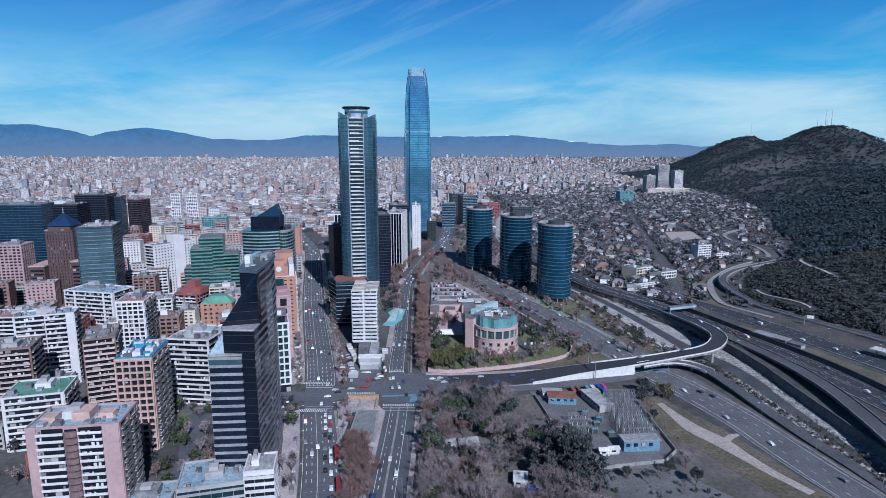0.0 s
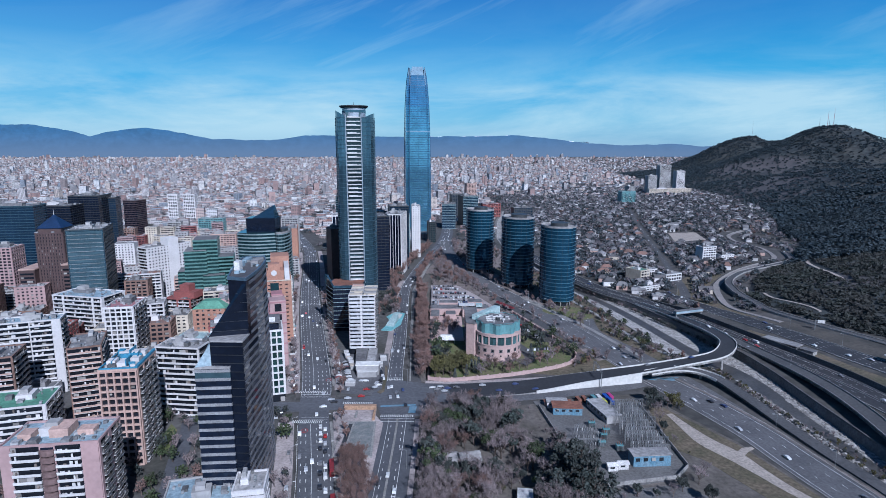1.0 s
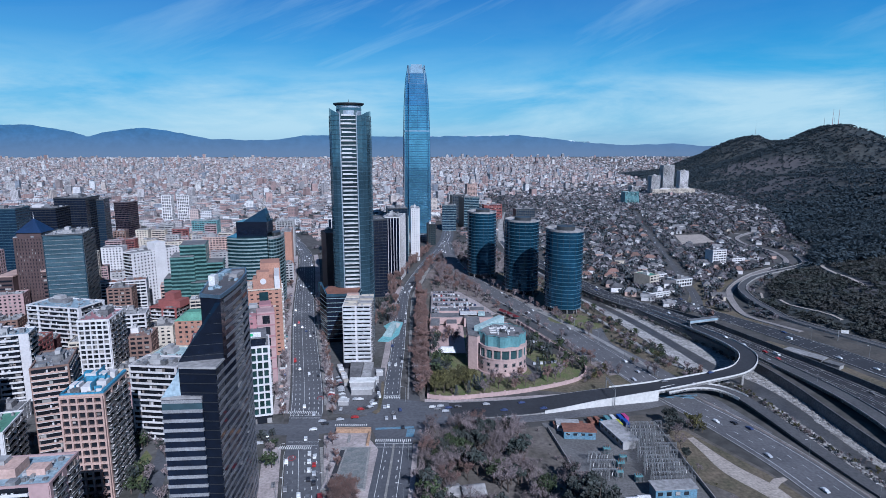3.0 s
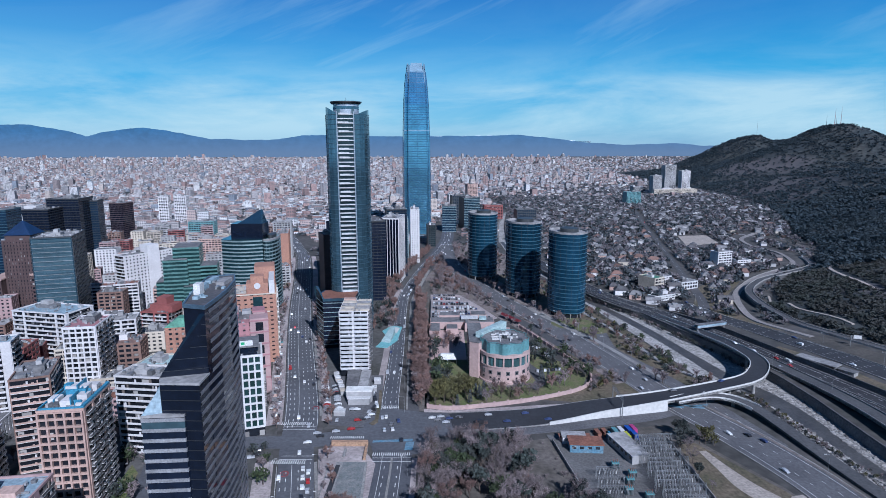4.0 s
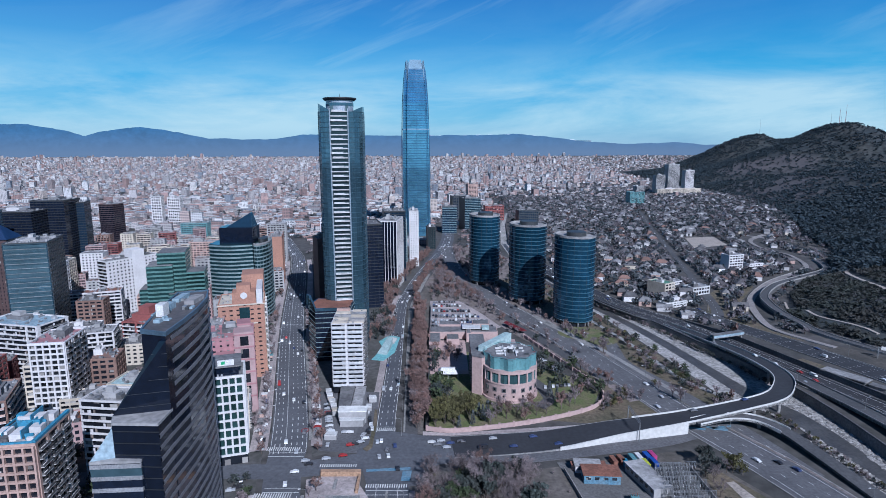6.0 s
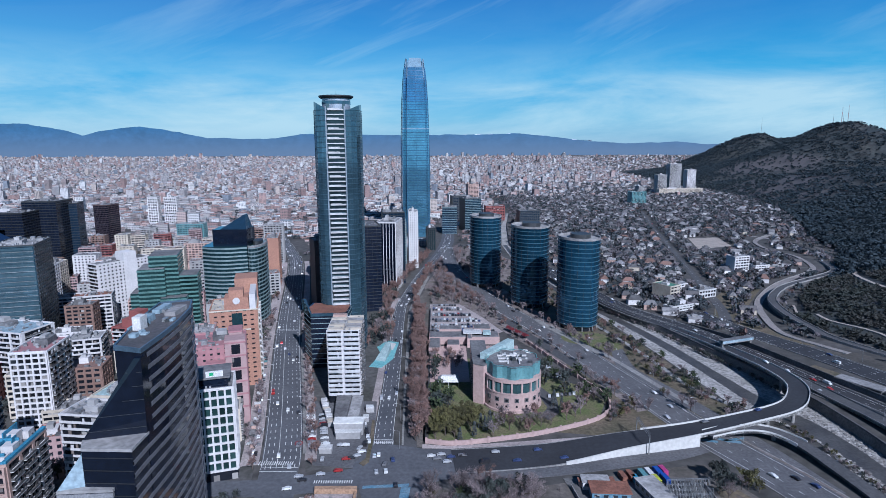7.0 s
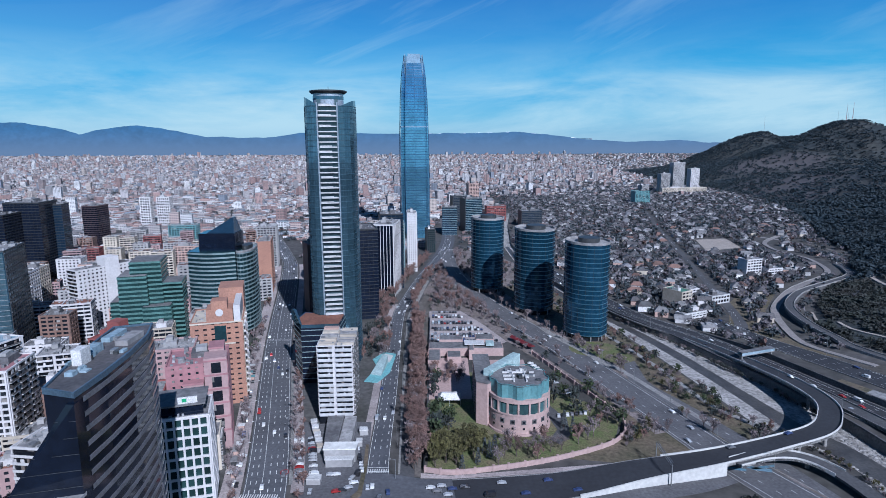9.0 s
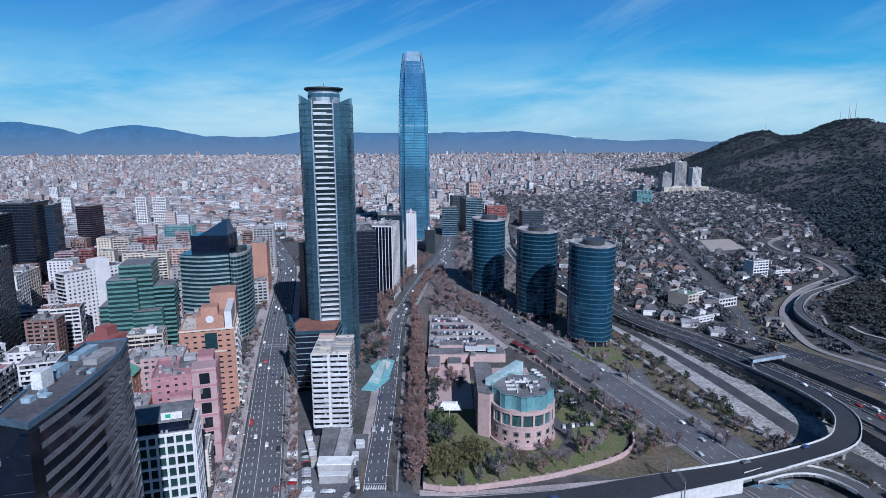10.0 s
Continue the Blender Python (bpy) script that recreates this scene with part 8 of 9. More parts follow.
# blocks along the avenue and behind the oval towers
SB = stepped_box()
places = []
for _ in range(34000):
    y = 980 + 3720 * CRNG.random() ** 0.75
    x = CRNG.uniform(-0.86, 0.60) * y
    if y < 1500 and not clear(x, y, 10):
        continue
    if on_hill(x, y, 30) or (x > 130 and y < 1900) or (x > 0.22 * y and y < 2600 and CRNG.random() < 0.75) or inside(x, y, [(-110, 1080), (30, 1080), (30, 1230), (-110, 1230)]):
        continue
    w, d = CRNG.uniform(7, 17), CRNG.uniform(6, 12)
    tall = CRNG.random()
    cluster = 0.5 + 0.9 * noise.noise(Vector((x * 0.0025, y * 0.0025, 7)))  # towers keep together
    h = CRNG.uniform(3, 7.5)
    if tall > 0.76:
        h = CRNG.uniform(8, 15)
    if tall > 0.995 - 0.022 * cluster:
        w, d, h = CRNG.uniform(13, 20), CRNG.uniform(13, 18), CRNG.uniform(18, 42)
    if y < 1900 and h < 17:
        w, d = w * CRNG.uniform(1.0, 1.9), d * CRNG.uniform(1.0, 1.7)
    places.append((CRNG.randrange(2), x, y, rise(y) - 0.3, w, d, h, radians(CRNG.choice((17, 20, 60, -10)) + CRNG.uniform(-6, 6))))
for _ in range(9000):  # far edge of the city on the lifted ground, placed to fit the camera's view
    y = 3700 + 1040 * CRNG.random() ** 0.85
    x = CRNG.uniform(-0.86, 0.56) * y
    w, d, h = CRNG.uniform(6, 14), CRNG.uniform(6, 11), CRNG.uniform(3, 7)
    if CRNG.random() > 0.955 - 0.06 * noise.noise(Vector((x * 0.003, y * 0.003, 3))):
        w, d, h = CRNG.uniform(8, 13), CRNG.uniform(8, 12), CRNG.uniform(12, 26)
    places.append((CRNG.randrange(2), x, y, rise(y) - 0.4, w, d, h, radians(CRNG.choice((17, 20, 60, -10)))))
for _ in range(3000):  # unseen blocks behind the camera, added to darken reflections in the glass
    x, y = CRNG.uniform(-2400, 2400), -120 - 2600 * CRNG.random()
    places.append((CRNG.randrange(2), x, y, -0.2, CRNG.uniform(12, 30), CRNG.uniform(12, 26), CRNG.choice((8, 12, 20, 30, 45)), CRNG.uniform(0, 3)))
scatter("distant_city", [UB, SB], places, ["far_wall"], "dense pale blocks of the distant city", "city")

# trees of the far city and the suburb
FT2 = [far_tree(k, i + 50, 130, 0.072) for i, k in enumerate("abcd")]
def twig_tree(seed, leaves=11, size=0.04):
    """A leafless tree of unit height: a fan of fine branches."""
    rng = random.Random(seed)
    bm = bmesh.new()
    rod(bm, (0, 0, 0), (0, 0, 0.4), 0.03, 0.022, 3, 1)
    for _ in range(12):
        a, r = rng.uniform(0, 6.28), rng.uniform(0.1, 0.4)
        t = Vector((math.cos(a) * r, math.sin(a) * r, rng.uniform(0.55, 0.95)))
        rod(bm, (0, 0, rng.uniform(0.22, 0.42)), t, 0.016, 0.009, 3)
        for _ in range(4):
            q = Vector((0, 0, 0.35)).lerp(t, rng.uniform(0.5, 1.0))
            rod(bm, q, q + Vector((rng.uniform(-0.16, 0.16), rng.uniform(-0.16, 0.16), rng.uniform(0.02, 0.2))), 0.013, 0.007, 3)
        leaf_quads(bm, rng, t, (0.13, 0.13, 0.11), leaves, size)
    return template(bm)


FTB = [twig_tree(i + 90) for i in range(4)]
FTR = [twig_tree(i + 70, 26, 0.036) for i in range(4)]
FT = [far_tree(k, i) for i, k in enumerate("abcd")] + [far_tree(k, i + 20, 11, 0.25) for i, k in enumerate("abcd")]  # near and far kinds
for leaf, count, text, zone in (("leaf_far_haze", 11500, "dark blue-tinted trees of the suburb", 0), ("leaf_suburb", 7600, "bare brown trees of the suburb", 1), ("leaf_red", 700, "red-brown street trees", 2)):
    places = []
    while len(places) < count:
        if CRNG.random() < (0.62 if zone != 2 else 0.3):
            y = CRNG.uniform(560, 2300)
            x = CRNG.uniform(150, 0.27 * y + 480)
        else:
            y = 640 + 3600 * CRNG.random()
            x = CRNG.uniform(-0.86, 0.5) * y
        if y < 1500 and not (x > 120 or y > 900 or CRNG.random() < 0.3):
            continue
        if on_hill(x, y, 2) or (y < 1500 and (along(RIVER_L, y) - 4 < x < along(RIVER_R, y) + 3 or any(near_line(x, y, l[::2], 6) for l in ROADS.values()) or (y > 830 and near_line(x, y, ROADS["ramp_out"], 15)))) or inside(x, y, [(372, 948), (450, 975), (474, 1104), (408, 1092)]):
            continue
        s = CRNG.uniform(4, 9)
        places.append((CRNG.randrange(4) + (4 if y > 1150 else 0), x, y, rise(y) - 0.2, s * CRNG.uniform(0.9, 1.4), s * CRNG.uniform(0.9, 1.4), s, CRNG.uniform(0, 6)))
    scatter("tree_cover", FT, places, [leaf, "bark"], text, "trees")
for _ in range(1500):  # street and yard trees among the blocks
    y = CRNG.uniform(250, 1000)
    x = CRNG.uniform(-0.9 * y - 60, float(np.interp(y, [p[1] for p in ROADS["left"]], [p[0] for p in ROADS["left"]])) - 13)
    if not any(inside(x, y, o) for o in OCCUPIED) and not near_line(x, y, ROADS["cross"], 1):
        SPARE.append((CRNG.choice(("bare", "bare", "dark", "green", "red", "dark")), x, y, CRNG.uniform(5, 10)))
for _ in range(520):  # bare trees over the planted ground by the avenue
    x, y = CRNG.uniform(-15, 110), CRNG.uniform(470, 990)
    if inside(x, y, [(-12, 674), (16, 674), (50, 586), (64, 552), (92, 500), (126, 432), (136, 470), (112, 555), (90, 640), (104, 800), (94, 900), (60, 1000), (12, 1010), (-8, 860), (-22, 745)]) and not any(near_line(x, y, ROADS[k], 0.5) for k in ("avenue", "avenue_east", "avenue_slip", "right", "service")) and not any((x - a) ** 2 + (y - c) ** 2 < 21 ** 2 for a, c in ((47, 758), (85, 676), (116, 601))):
        SPARE.append((CRNG.choice(("bare", "bare", "red", "bare", "dark")), x, y, CRNG.uniform(2.5, 8)))
for _ in range(420):  # scrub of the riverside park
    y = CRNG.uniform(425, 760)
    l = along(RIVER_L, y)
    x = l - CRNG.uniform(0.5, 34)
    if any(near_line(x, y, ROADS[k], 0.5) for k in ("avenue", "avenue_east")) or any((x - a) ** 2 + (y - c) ** 2 < 20 ** 2 for a, c in ((47, 758), (85, 676), (116, 601))) or noise.noise(Vector((x * 0.06, y * 0.06, 1))) < -0.1:
        continue
    SPARE.append((CRNG.choice(("dark", "bare", "olive", "green", "bare", "red")), x, y, CRNG.choice((1.5, 2.2, 3, 4.5, 6)) * CRNG.uniform(0.8, 1.2)))
for _ in range(240):  # weeds and saplings of the empty lot and the verges
    x, y = CRNG.uniform(-10, 130), CRNG.uniform(225, 352)
    if x < 60 or (x > 122 and not near_line(x, y, ROADS["avenue"], 1)) or y < 262:
        SPARE.append((CRNG.choice(("bare", "dark", "olive", "bare")), x, y, CRNG.uniform(1, 3.5)))
for _ in range(150):  # dark bushes at the foot of the motorway wall
    y = CRNG.uniform(455, 720)
    SPARE.append((CRNG.choice(("dark", "dark", "bare")), along(RIVER_R, y) - CRNG.uniform(2, 5), y, CRNG.uniform(2, 4.5)))
for _ in range(90):  # bushes of the bank
    y = CRNG.uniform(310, 590)
    SPARE.append((CRNG.choice(("olive", "bare", "dark")), along([(q[0], q[1]) for q in ROADS["highway"]][::-1], y) + CRNG.uniform(17, 24), y, CRNG.uniform(1, 2.4)))
for _ in range(260):  # low bushes by the river and the south verge
    y = CRNG.uniform(240, 440)
    x = along(RIVER_L, y) + CRNG.choice((-2.5, -1, 10 if y < 340 else -2, 14 if y < 330 else -3)) + CRNG.uniform(-2, 2)
    SPARE.append((CRNG.choice(("dark", "bare", "olive", "bare")), x, y, CRNG.uniform(1.2, 3.2)))
for kind, leaf in (("red", "leaf_red"), ("bare", "leaf_bare"), ("dark", "leaf_dark"), ("green", "leaf_green"), ("olive", "leaf_olive")):
    places = [(i % 4, x, y, -5.2 if along(RIVER_L, y) + 4 < x < along(RIVER_R, y) and y < 900 else -0.1, h * 0.95, h * 0.95, h, i * 1.7) for i, (k, x, y, h) in enumerate(SPARE) if k == kind]
    if places:
        scatter("street_trees", FTB if kind == "bare" else FTR if kind == "red" else FT2, places, [leaf, "bark"], TREE_TEXT[kind] + "s in rows", "trees")
# stones of the river banks
def stone(seed):
    rng = random.Random(seed)
    bm = bmesh.new()
    bmesh.ops.create_icosphere(bm, subdivisions=1, radius=0.6)
    for v in bm.verts:
        v.co *= rng.uniform(0.65, 1.2)
        v.co.z *= 0.6
    return template(bm)


places = []
while len(places) < 3400:
    y = CRNG.uniform(230, 455)
    l, r = along(RIVER_L, y), along(RIVER_R, y)
    x = CRNG.uniform(l - 6.5, r - 1)
    if y > 385 and x < l + 1:
        continue
    w = min(water_line, key=lambda q: abs(q[1] - y))
    if abs(x - w[0]) < w[2] / 2:
        continue
    s = CRNG.choice((0.6, 0.9, 0.9, 1.4, 2.2))
    k = min(1.0, max(0.0, (x - l) / 3.5))
    places.append((CRNG.randrange(4), x, y, float(np.interp(y, [-300, 900], [-6, -5])) * k, s * CRNG.uniform(0.8, 1.6), s, s * CRNG.uniform(0.5, 1.0), CRNG.uniform(0, 6)))
scatter("river_stones", [stone(i) for i in range(4)], places, ["rock"], "pale broken stones of the river banks", "stones")
# scrub and trees of the hill: low and loose by the slip road, dense and tall behind
FT3 = [far_tree(k, i + 30, 26, 0.15) for i, k in enumerate("abcd")] + FT[4:]
places, low = [], []
while len(places) < 22000:
    y = CRNG.choice((CRNG.uniform(760, 1500), CRNG.uniform(900, 3500), CRNG.uniform(1500, 3500)))
    f = float(np.interp(y, [p[1] for p in FOOT], [p[0] for p in FOOT]))
    x = f + 3 + CRNG.random() ** 1.3 * (800 if y < 1300 else 1250)
    if x > 0.86 * y + 60 or (y < 1300 and any(near_line(x, y, ROADS[k], 7) for k in ("ramp_in", "ramp_out"))):
        continue
    dens = noise.noise(Vector((x * 0.01, y * 0.01, 2)))
    if dens < -0.1 and CRNG.random() < 0.7:
        continue
    if CRNG.random() < 0.55 and any(((x - a) / p) ** 2 + ((y - c) / q) ** 2 < 0.75 + dens for a, c, p, q in ROCKS):
        continue
    s = CRNG.uniform(5.5, 11) if y < 1500 else CRNG.uniform(5, 10)
    places.append((CRNG.randrange(4) + (4 if y > 1250 else 0), x, y, hill_z(x, y) - 0.8, s * 1.35, s * 1.35, s, CRNG.uniform(0, 6)))
for y0 in (2560, 3200):  # woods along the crests
    for _ in range(420):
        x, y = CRNG.uniform(1240, 1900), y0 + CRNG.uniform(-60, 40)
        s = CRNG.uniform(7, 15)
        places.append((CRNG.randrange(4), x, y, hill_z(x, y) - 1, s * 1.3, s * 1.3, s, CRNG.uniform(0, 6)))
cleared = [(p[0], p[1], w) for pts, w in TRACKS for p in smooth(pts, 6)]
while len(low) < 9500:
    y = CRNG.uniform(250, 900)
    f = float(np.interp(y, [p[1] for p in FOOT], [p[0] for p in FOOT]))
    x = f + 2 + CRNG.random() ** 1.2 * 430
    if x > 0.86 * y + 60 or any(near_line(x, y, ROADS[k], 5) for k in ("ramp_in", "ramp_out")) or near_line(x, y, cleared, 4) or near_line(x, y + 7, cleared, 4):
        continue
    if noise.noise(Vector((x * 0.02, y * 0.02, 6))) < 0.0 and CRNG.random() < 0.5:
        continue
    s = CRNG.choice((1.6, 2.2, 2.8, 3.6, 5.0)) * CRNG.uniform(0.8, 1.2)
    low.append((CRNG.randrange(4), x, y, hill_z(x, y) - 0.4, s * 1.5, s * 1.5, s, CRNG.uniform(0, 6)))
scatter("hill_trees", FT3, places, ["leaf_hill_haze", "bark"], "dark scrub and trees covering the hill", "trees")
scatter("hill_scrub", FT3, low, ["leaf_scrub", "bark"], "low grey-green scrub on the foot of the hill", "shrubs")

# suburb houses
hb = [mesh_of("house_walls", (lambda b: (box(b, -0.5, 0.5, -0.5, 0.5, 0, 0.55), b)[1])(bmesh.new()), m) for m in ("white_wall", "cream_wall", "salmon_frame", "grey_wall")]


def roof_shape(b, k):
    if k == 0:
        prism(b, [(-0.57, -0.57), (0.57, -0.57), (0.57, 0.57), (-0.57, 0.57)], 0.54, 1, 0, [(-0.25, -0.03), (0.25, -0.03), (0.25, 0.03), (-0.25, 0.03)])
    elif k == 1:
        prism(b, [(-0.56, -0.56), (0.56, -0.56), (0.56, 0.56), (-0.56, 0.56)], 0.54, 0.95, 0, [(-0.56, -0.02), (0.56, -0.02), (0.56, 0.02), (-0.56, 0.02)])
    else:
        prism(b, [(-0.54, -0.54), (0.54, -0.54), (0.54, 0.54), (-0.54, 0.54)], 0.54, 0.66)
        box(b, -0.2, 0.25, -0.1, 0.35, 0.66, 0.85)
    return b


hr = [mesh_of("house_roof", roof_shape(bmesh.new(), k), m) for k, m in ((0, "roof_tile"), (0, "roof_dark"), (1, "roof_dark"), (1, "roof_grey"), (2, "roof_pale"), (2, "roof_grey"), (0, "roof_grey"))]
RTEXT = ["tiled hip roof", "dark hip roof", "dark gable roof", "grey gable roof", "flat white roof", "flat grey roof", "weathered grey hip roof"]
MTEXT = ["white", "cream", "salmon", "grey"]
wt = [template(house_mesh())]
count, far_h, taken = 0, [], []
tries = 0
while tries < 9000 and len(far_h) < 950:
    tries += 1
    y = 600 + 1700 * CRNG.random() ** 1.2
    x = CRNG.uniform(150, 0.3 * y + 440)
    if not clear(x, y, 8) or x < along(RIVER_R, min(y, 1500)) + 30 or inside(x, y, [(380, 975), (460, 1003), (480, 1110), (405, 1096)]):
        continue
    if any((x - a) ** 2 + (y - c) ** 2 < 18 ** 2 for a, c in taken):
        continue
    if x > 0.42 * (y - 74) and CRNG.random() < 0.6:  # fewer houses under the woods
        continue
    taken.append((x, y))
    w, d, h = CRNG.uniform(8, 16), CRNG.uniform(7, 12), CRNG.uniform(6, 9.5)
    a = radians(CRNG.choice((-13, 77)) + CRNG.uniform(-8, 8))
    if count < 200 and y < 1250:
        i, j = CRNG.choice((0, 0, 0, 1, 2, 3)), CRNG.randrange(7)
        ob = thing("house", Matrix.Translation((x, y, 0)) @ Matrix.Rotation(a, 4, "Z"), MTEXT[i] + " suburban house with a " + RTEXT[j], "house", "houses of the suburb")
        for nm, me in (("house_wall", hb[i]), ("roof", hr[j])):
            o = new(nm, me)
            o.parent = ob
            o.matrix_local = Matrix.Diagonal((w, d, h, 1))
        count += 1
    else:
        far_h.append((0, x, y, 0, w, d, h, a))
scatter("distant_houses", wt, far_h, ["far_house", "far_roof"], "small houses of the distant suburb", "houses")

# larger blocks in the suburb and at the hill's foot
for A, B, d, h, wl2, lab in ((((230, 684), (243, 692), 22, 14, "cream_wall", "cream corner block with a green roof"), ((358, 812), (379, 819), 14, 20, "white_wall", "white stepped apartment house"), ((384, 812), (404, 818), 12, 9, "white_wall", "low white apartment house"), ((262, 690), (284, 700), 14, 8, "metal_white", "white low commercial hall"), ((246, 712), (262, 720), 14, 9, "white_wall", "white shop building with annexe")) + (
                             ((690, 2000), (722, 2010), 20, 62, "grey_wall", "white residential tower at the hill"), ((735, 2020), (775, 2030), 22, 96, "grey_wall", "grey residential tower at the hill"), ((800, 2040), (830, 2046), 22, 76, "white_wall", "white residential tower at the hill's foot"), ((690, 1985), (840, 2010), 18, 18, "cream_wall", "long pale podium block at the hill"), ((500, 1660), (540, 1668), 24, 34, "teal_panel", "teal glass office block in trees"), ((560, 1790), (580, 1796), 20, 40, "grey_wall", "grey apartment tower in trees"),
                             ((215, 640), (240, 652), 10, 5, "metal_white", "white petrol station roof"), ((150, 1250), (190, 1256), 24, 30, "glass_blue2", "dark blue office block beside trees"), ((60, 1500), (84, 1506), 22, 66, "salmon_frame", "brick residential tower by the river"), ((-90, 1420), (-60, 1425), 22, 60, "grey_wall", "grey residential tower among blocks"), ((20, 1330), (60, 1340), 24, 52, "glass_blue2", "blue glass office tower by the river"), ((90, 1340), (130, 1345), 24, 30, "red_brick", "red brick apartment block by the river"))):
    block("apartment_building", lab, "apartment building", A, B, d, h, dict(F=dict(style="grid", pier=1.0, span=1.4), L=dict(style="blank"), K=dict(style="blank")), wall=wl2 if "glass" not in wl2 else "steel_dark", core="glass_dark" if "glass" not in wl2 else wl2, roof="green_roof" if "green" in lab else "roof_pale", clutter=3, seed=int(h) + 31)

# summit buildings and masts on the hill
for x, y, h, w in ((1596, 2560, 52, 0.5), (1630, 2560, 74, 0.6), (1652, 2555, 80, 0.6), (1645, 3200, 92, 0.4), (1640, 2565, 40, 0.5)):
    z = hill_z(x, y)
    m = thing("antenna_mast", pose(x, y, z - 1), "slim red and white lattice antenna mast on hilltop", "antenna mast", "masts on the hill")
    bm = bmesh.new()
    for k in range(3):
        a = k * 2.094
        rod(bm, (w * 2 * math.cos(a), w * 2 * math.sin(a), 0), (0, 0, h), 0.6 * w, 0.3 * w, 4)
    part("lattice", bm, "metal_grey" if h < 60 or h > 90 else "mast_red", m)

# ---- traffic ----
def car_meshes(kind):
    """(body, glass) of a car, van or bus along x, in metres."""
    L, Wd, H = {"car": (4.4, 1.8, 1.45), "van": (5.2, 2.0, 2.2), "bus": (12.0, 2.55, 3.2)}[kind]
    bodies = []
    prof = {"car": [(-0.5, 0.30), (-0.5, 0.62), (-0.40, 0.68), (-0.30, 0.96), (0.08, 1.0), (0.24, 0.70), (0.46, 0.60), (0.5, 0.34)],
            "van": [(-0.5, 0.2), (-0.5, 0.97), (-0.47, 1.0), (0.22, 1.0), (0.36, 0.62), (0.48, 0.52), (0.5, 0.22)],
            "bus": [(-0.5, 0.12), (-0.5, 0.97), (-0.48, 1.0), (0.48, 1.0), (0.5, 0.9), (0.5, 0.12)]}[kind]
    for col in range(6):
        bm = bmesh.new()
        a = [bm.verts.new((x * L, -Wd / 2 * (0.86 if z > 0.8 else 1), z * H)) for x, z in prof]
        b = [bm.verts.new((x * L, Wd / 2 * (0.86 if z > 0.8 else 1), z * H)) for x, z in prof]
        k = len(prof)
        for i in range(k):
            bm.faces.new((a[i], b[i], b[(i + 1) % k], a[(i + 1) % k]))
        bm.faces.new(a[::-1]), bm.faces.new(b)
        bmesh.ops.recalc_face_normals(bm, faces=bm.faces)
        for x in (-0.3, 0.3):
            for s in (-1, 1):
                bmesh.ops.create_cone(bm, cap_ends=True, segments=8, radius1=0.34, radius2=0.34, depth=0.24, matrix=pose(x * L, s * (Wd / 2 - 0.1), 0.34, 90, 0, 0))
        for f in bm.faces:
            if f.calc_center_median().z < 0.4 * min(H, 1.4) and len(f.verts) in (4, 8) and abs(f.calc_center_median().z - 0.34) < 0.3 and f.calc_area() < 0.4:
                f.material_index = 1
        bodies.append(mesh_of("body", bm, "car_paint_%d" % col if kind != "bus" else "red_paint", "tyre"))
    bm = bmesh.new()
    if kind == "car":
        prism(bm, [(-0.36 * L, -Wd * 0.44), (0.17 * L, -Wd * 0.44), (0.17 * L, Wd * 0.44), (-0.36 * L, Wd * 0.44)], 0.70 * H, 0.95 * H, 0, [(-0.315 * L, -Wd * 0.44), (0.09 * L, -Wd * 0.44), (0.09 * L, Wd * 0.44), (-0.315 * L, Wd * 0.44)])
    elif kind == "van":
        prism(bm, [(0.0, -Wd * 0.505), (0.34 * L, -Wd * 0.49), (0.34 * L, Wd * 0.49), (0.0, Wd * 0.505)], 0.64 * H, 0.93 * H, 0, [(0.0, -Wd * 0.44), (0.26 * L, -Wd * 0.44), (0.26 * L, Wd * 0.44), (0.0, Wd * 0.44)])
    else:
        box(bm, -0.46 * L, 0.503 * L, -Wd * 0.503, Wd * 0.503, 0.42 * H, 0.72 * H)
    return bodies, mesh_of("windows", bm, "glass_black")


CARS = {k: car_meshes(k) for k in ("car", "van", "bus")}
CTEXT = ["white", "silver grey", "black", "dark red", "dark blue", "grey"]
VRNG = random.Random(21)
cars_made = 0
far_cars = []


def car(x, y, a, z=0.12, kind=None, where="driving on an asphalt road", col=None):
    global cars_made
    kind = kind or ("van" if VRNG.random() < 0.1 else "car")
    c = col if col is not None else VRNG.choices(range(6), (7, 4, 4, 0.6, 1, 3.5))[0]
    if cars_made >= 300 or y > 640:
        far_cars.append((c, x, y, z, 4.4, 1.8, 1.45, a))
        return
    cars_made += 1
    bodies, glassy = CARS[kind]
    ob = new({"car": "car", "van": "van", "bus": "bus"}[kind], bodies[c])
    ob.matrix_world = Matrix.Translation((x, y, z)) @ Matrix.Rotation(a, 4, "Z")
    tagged(ob, ("red city" if kind == "bus" else CTEXT[c]) + {"car": " saloon car ", "van": " panel van ", "bus": " bus "}[kind] + where, kind, "traffic and parked cars")
    w = new("window_band", glassy)
    w.parent = ob


def traffic(key, lanes, density, z):
    line = ROADS[key] if isinstance(key, str) else key
    s = sides_of(line)
    for off, sgn in lanes:
        run = VRNG.uniform(0, 20)
        for i in range(len(line) - 1):
            d = line[i + 1] - line[i]
            seg = np.linalg.norm(d[:2])
            run -= seg
            if run < 0:
                run = VRNG.uniform(14, 6.5 * density)
                p = line[i][:2] + s[i] * off
                if 190 < p[1] < 1500:
                    car(p[0], p[1], math.atan2(d[1], d[0]) + (0 if sgn > 0 else math.pi), line[i][3] + z)


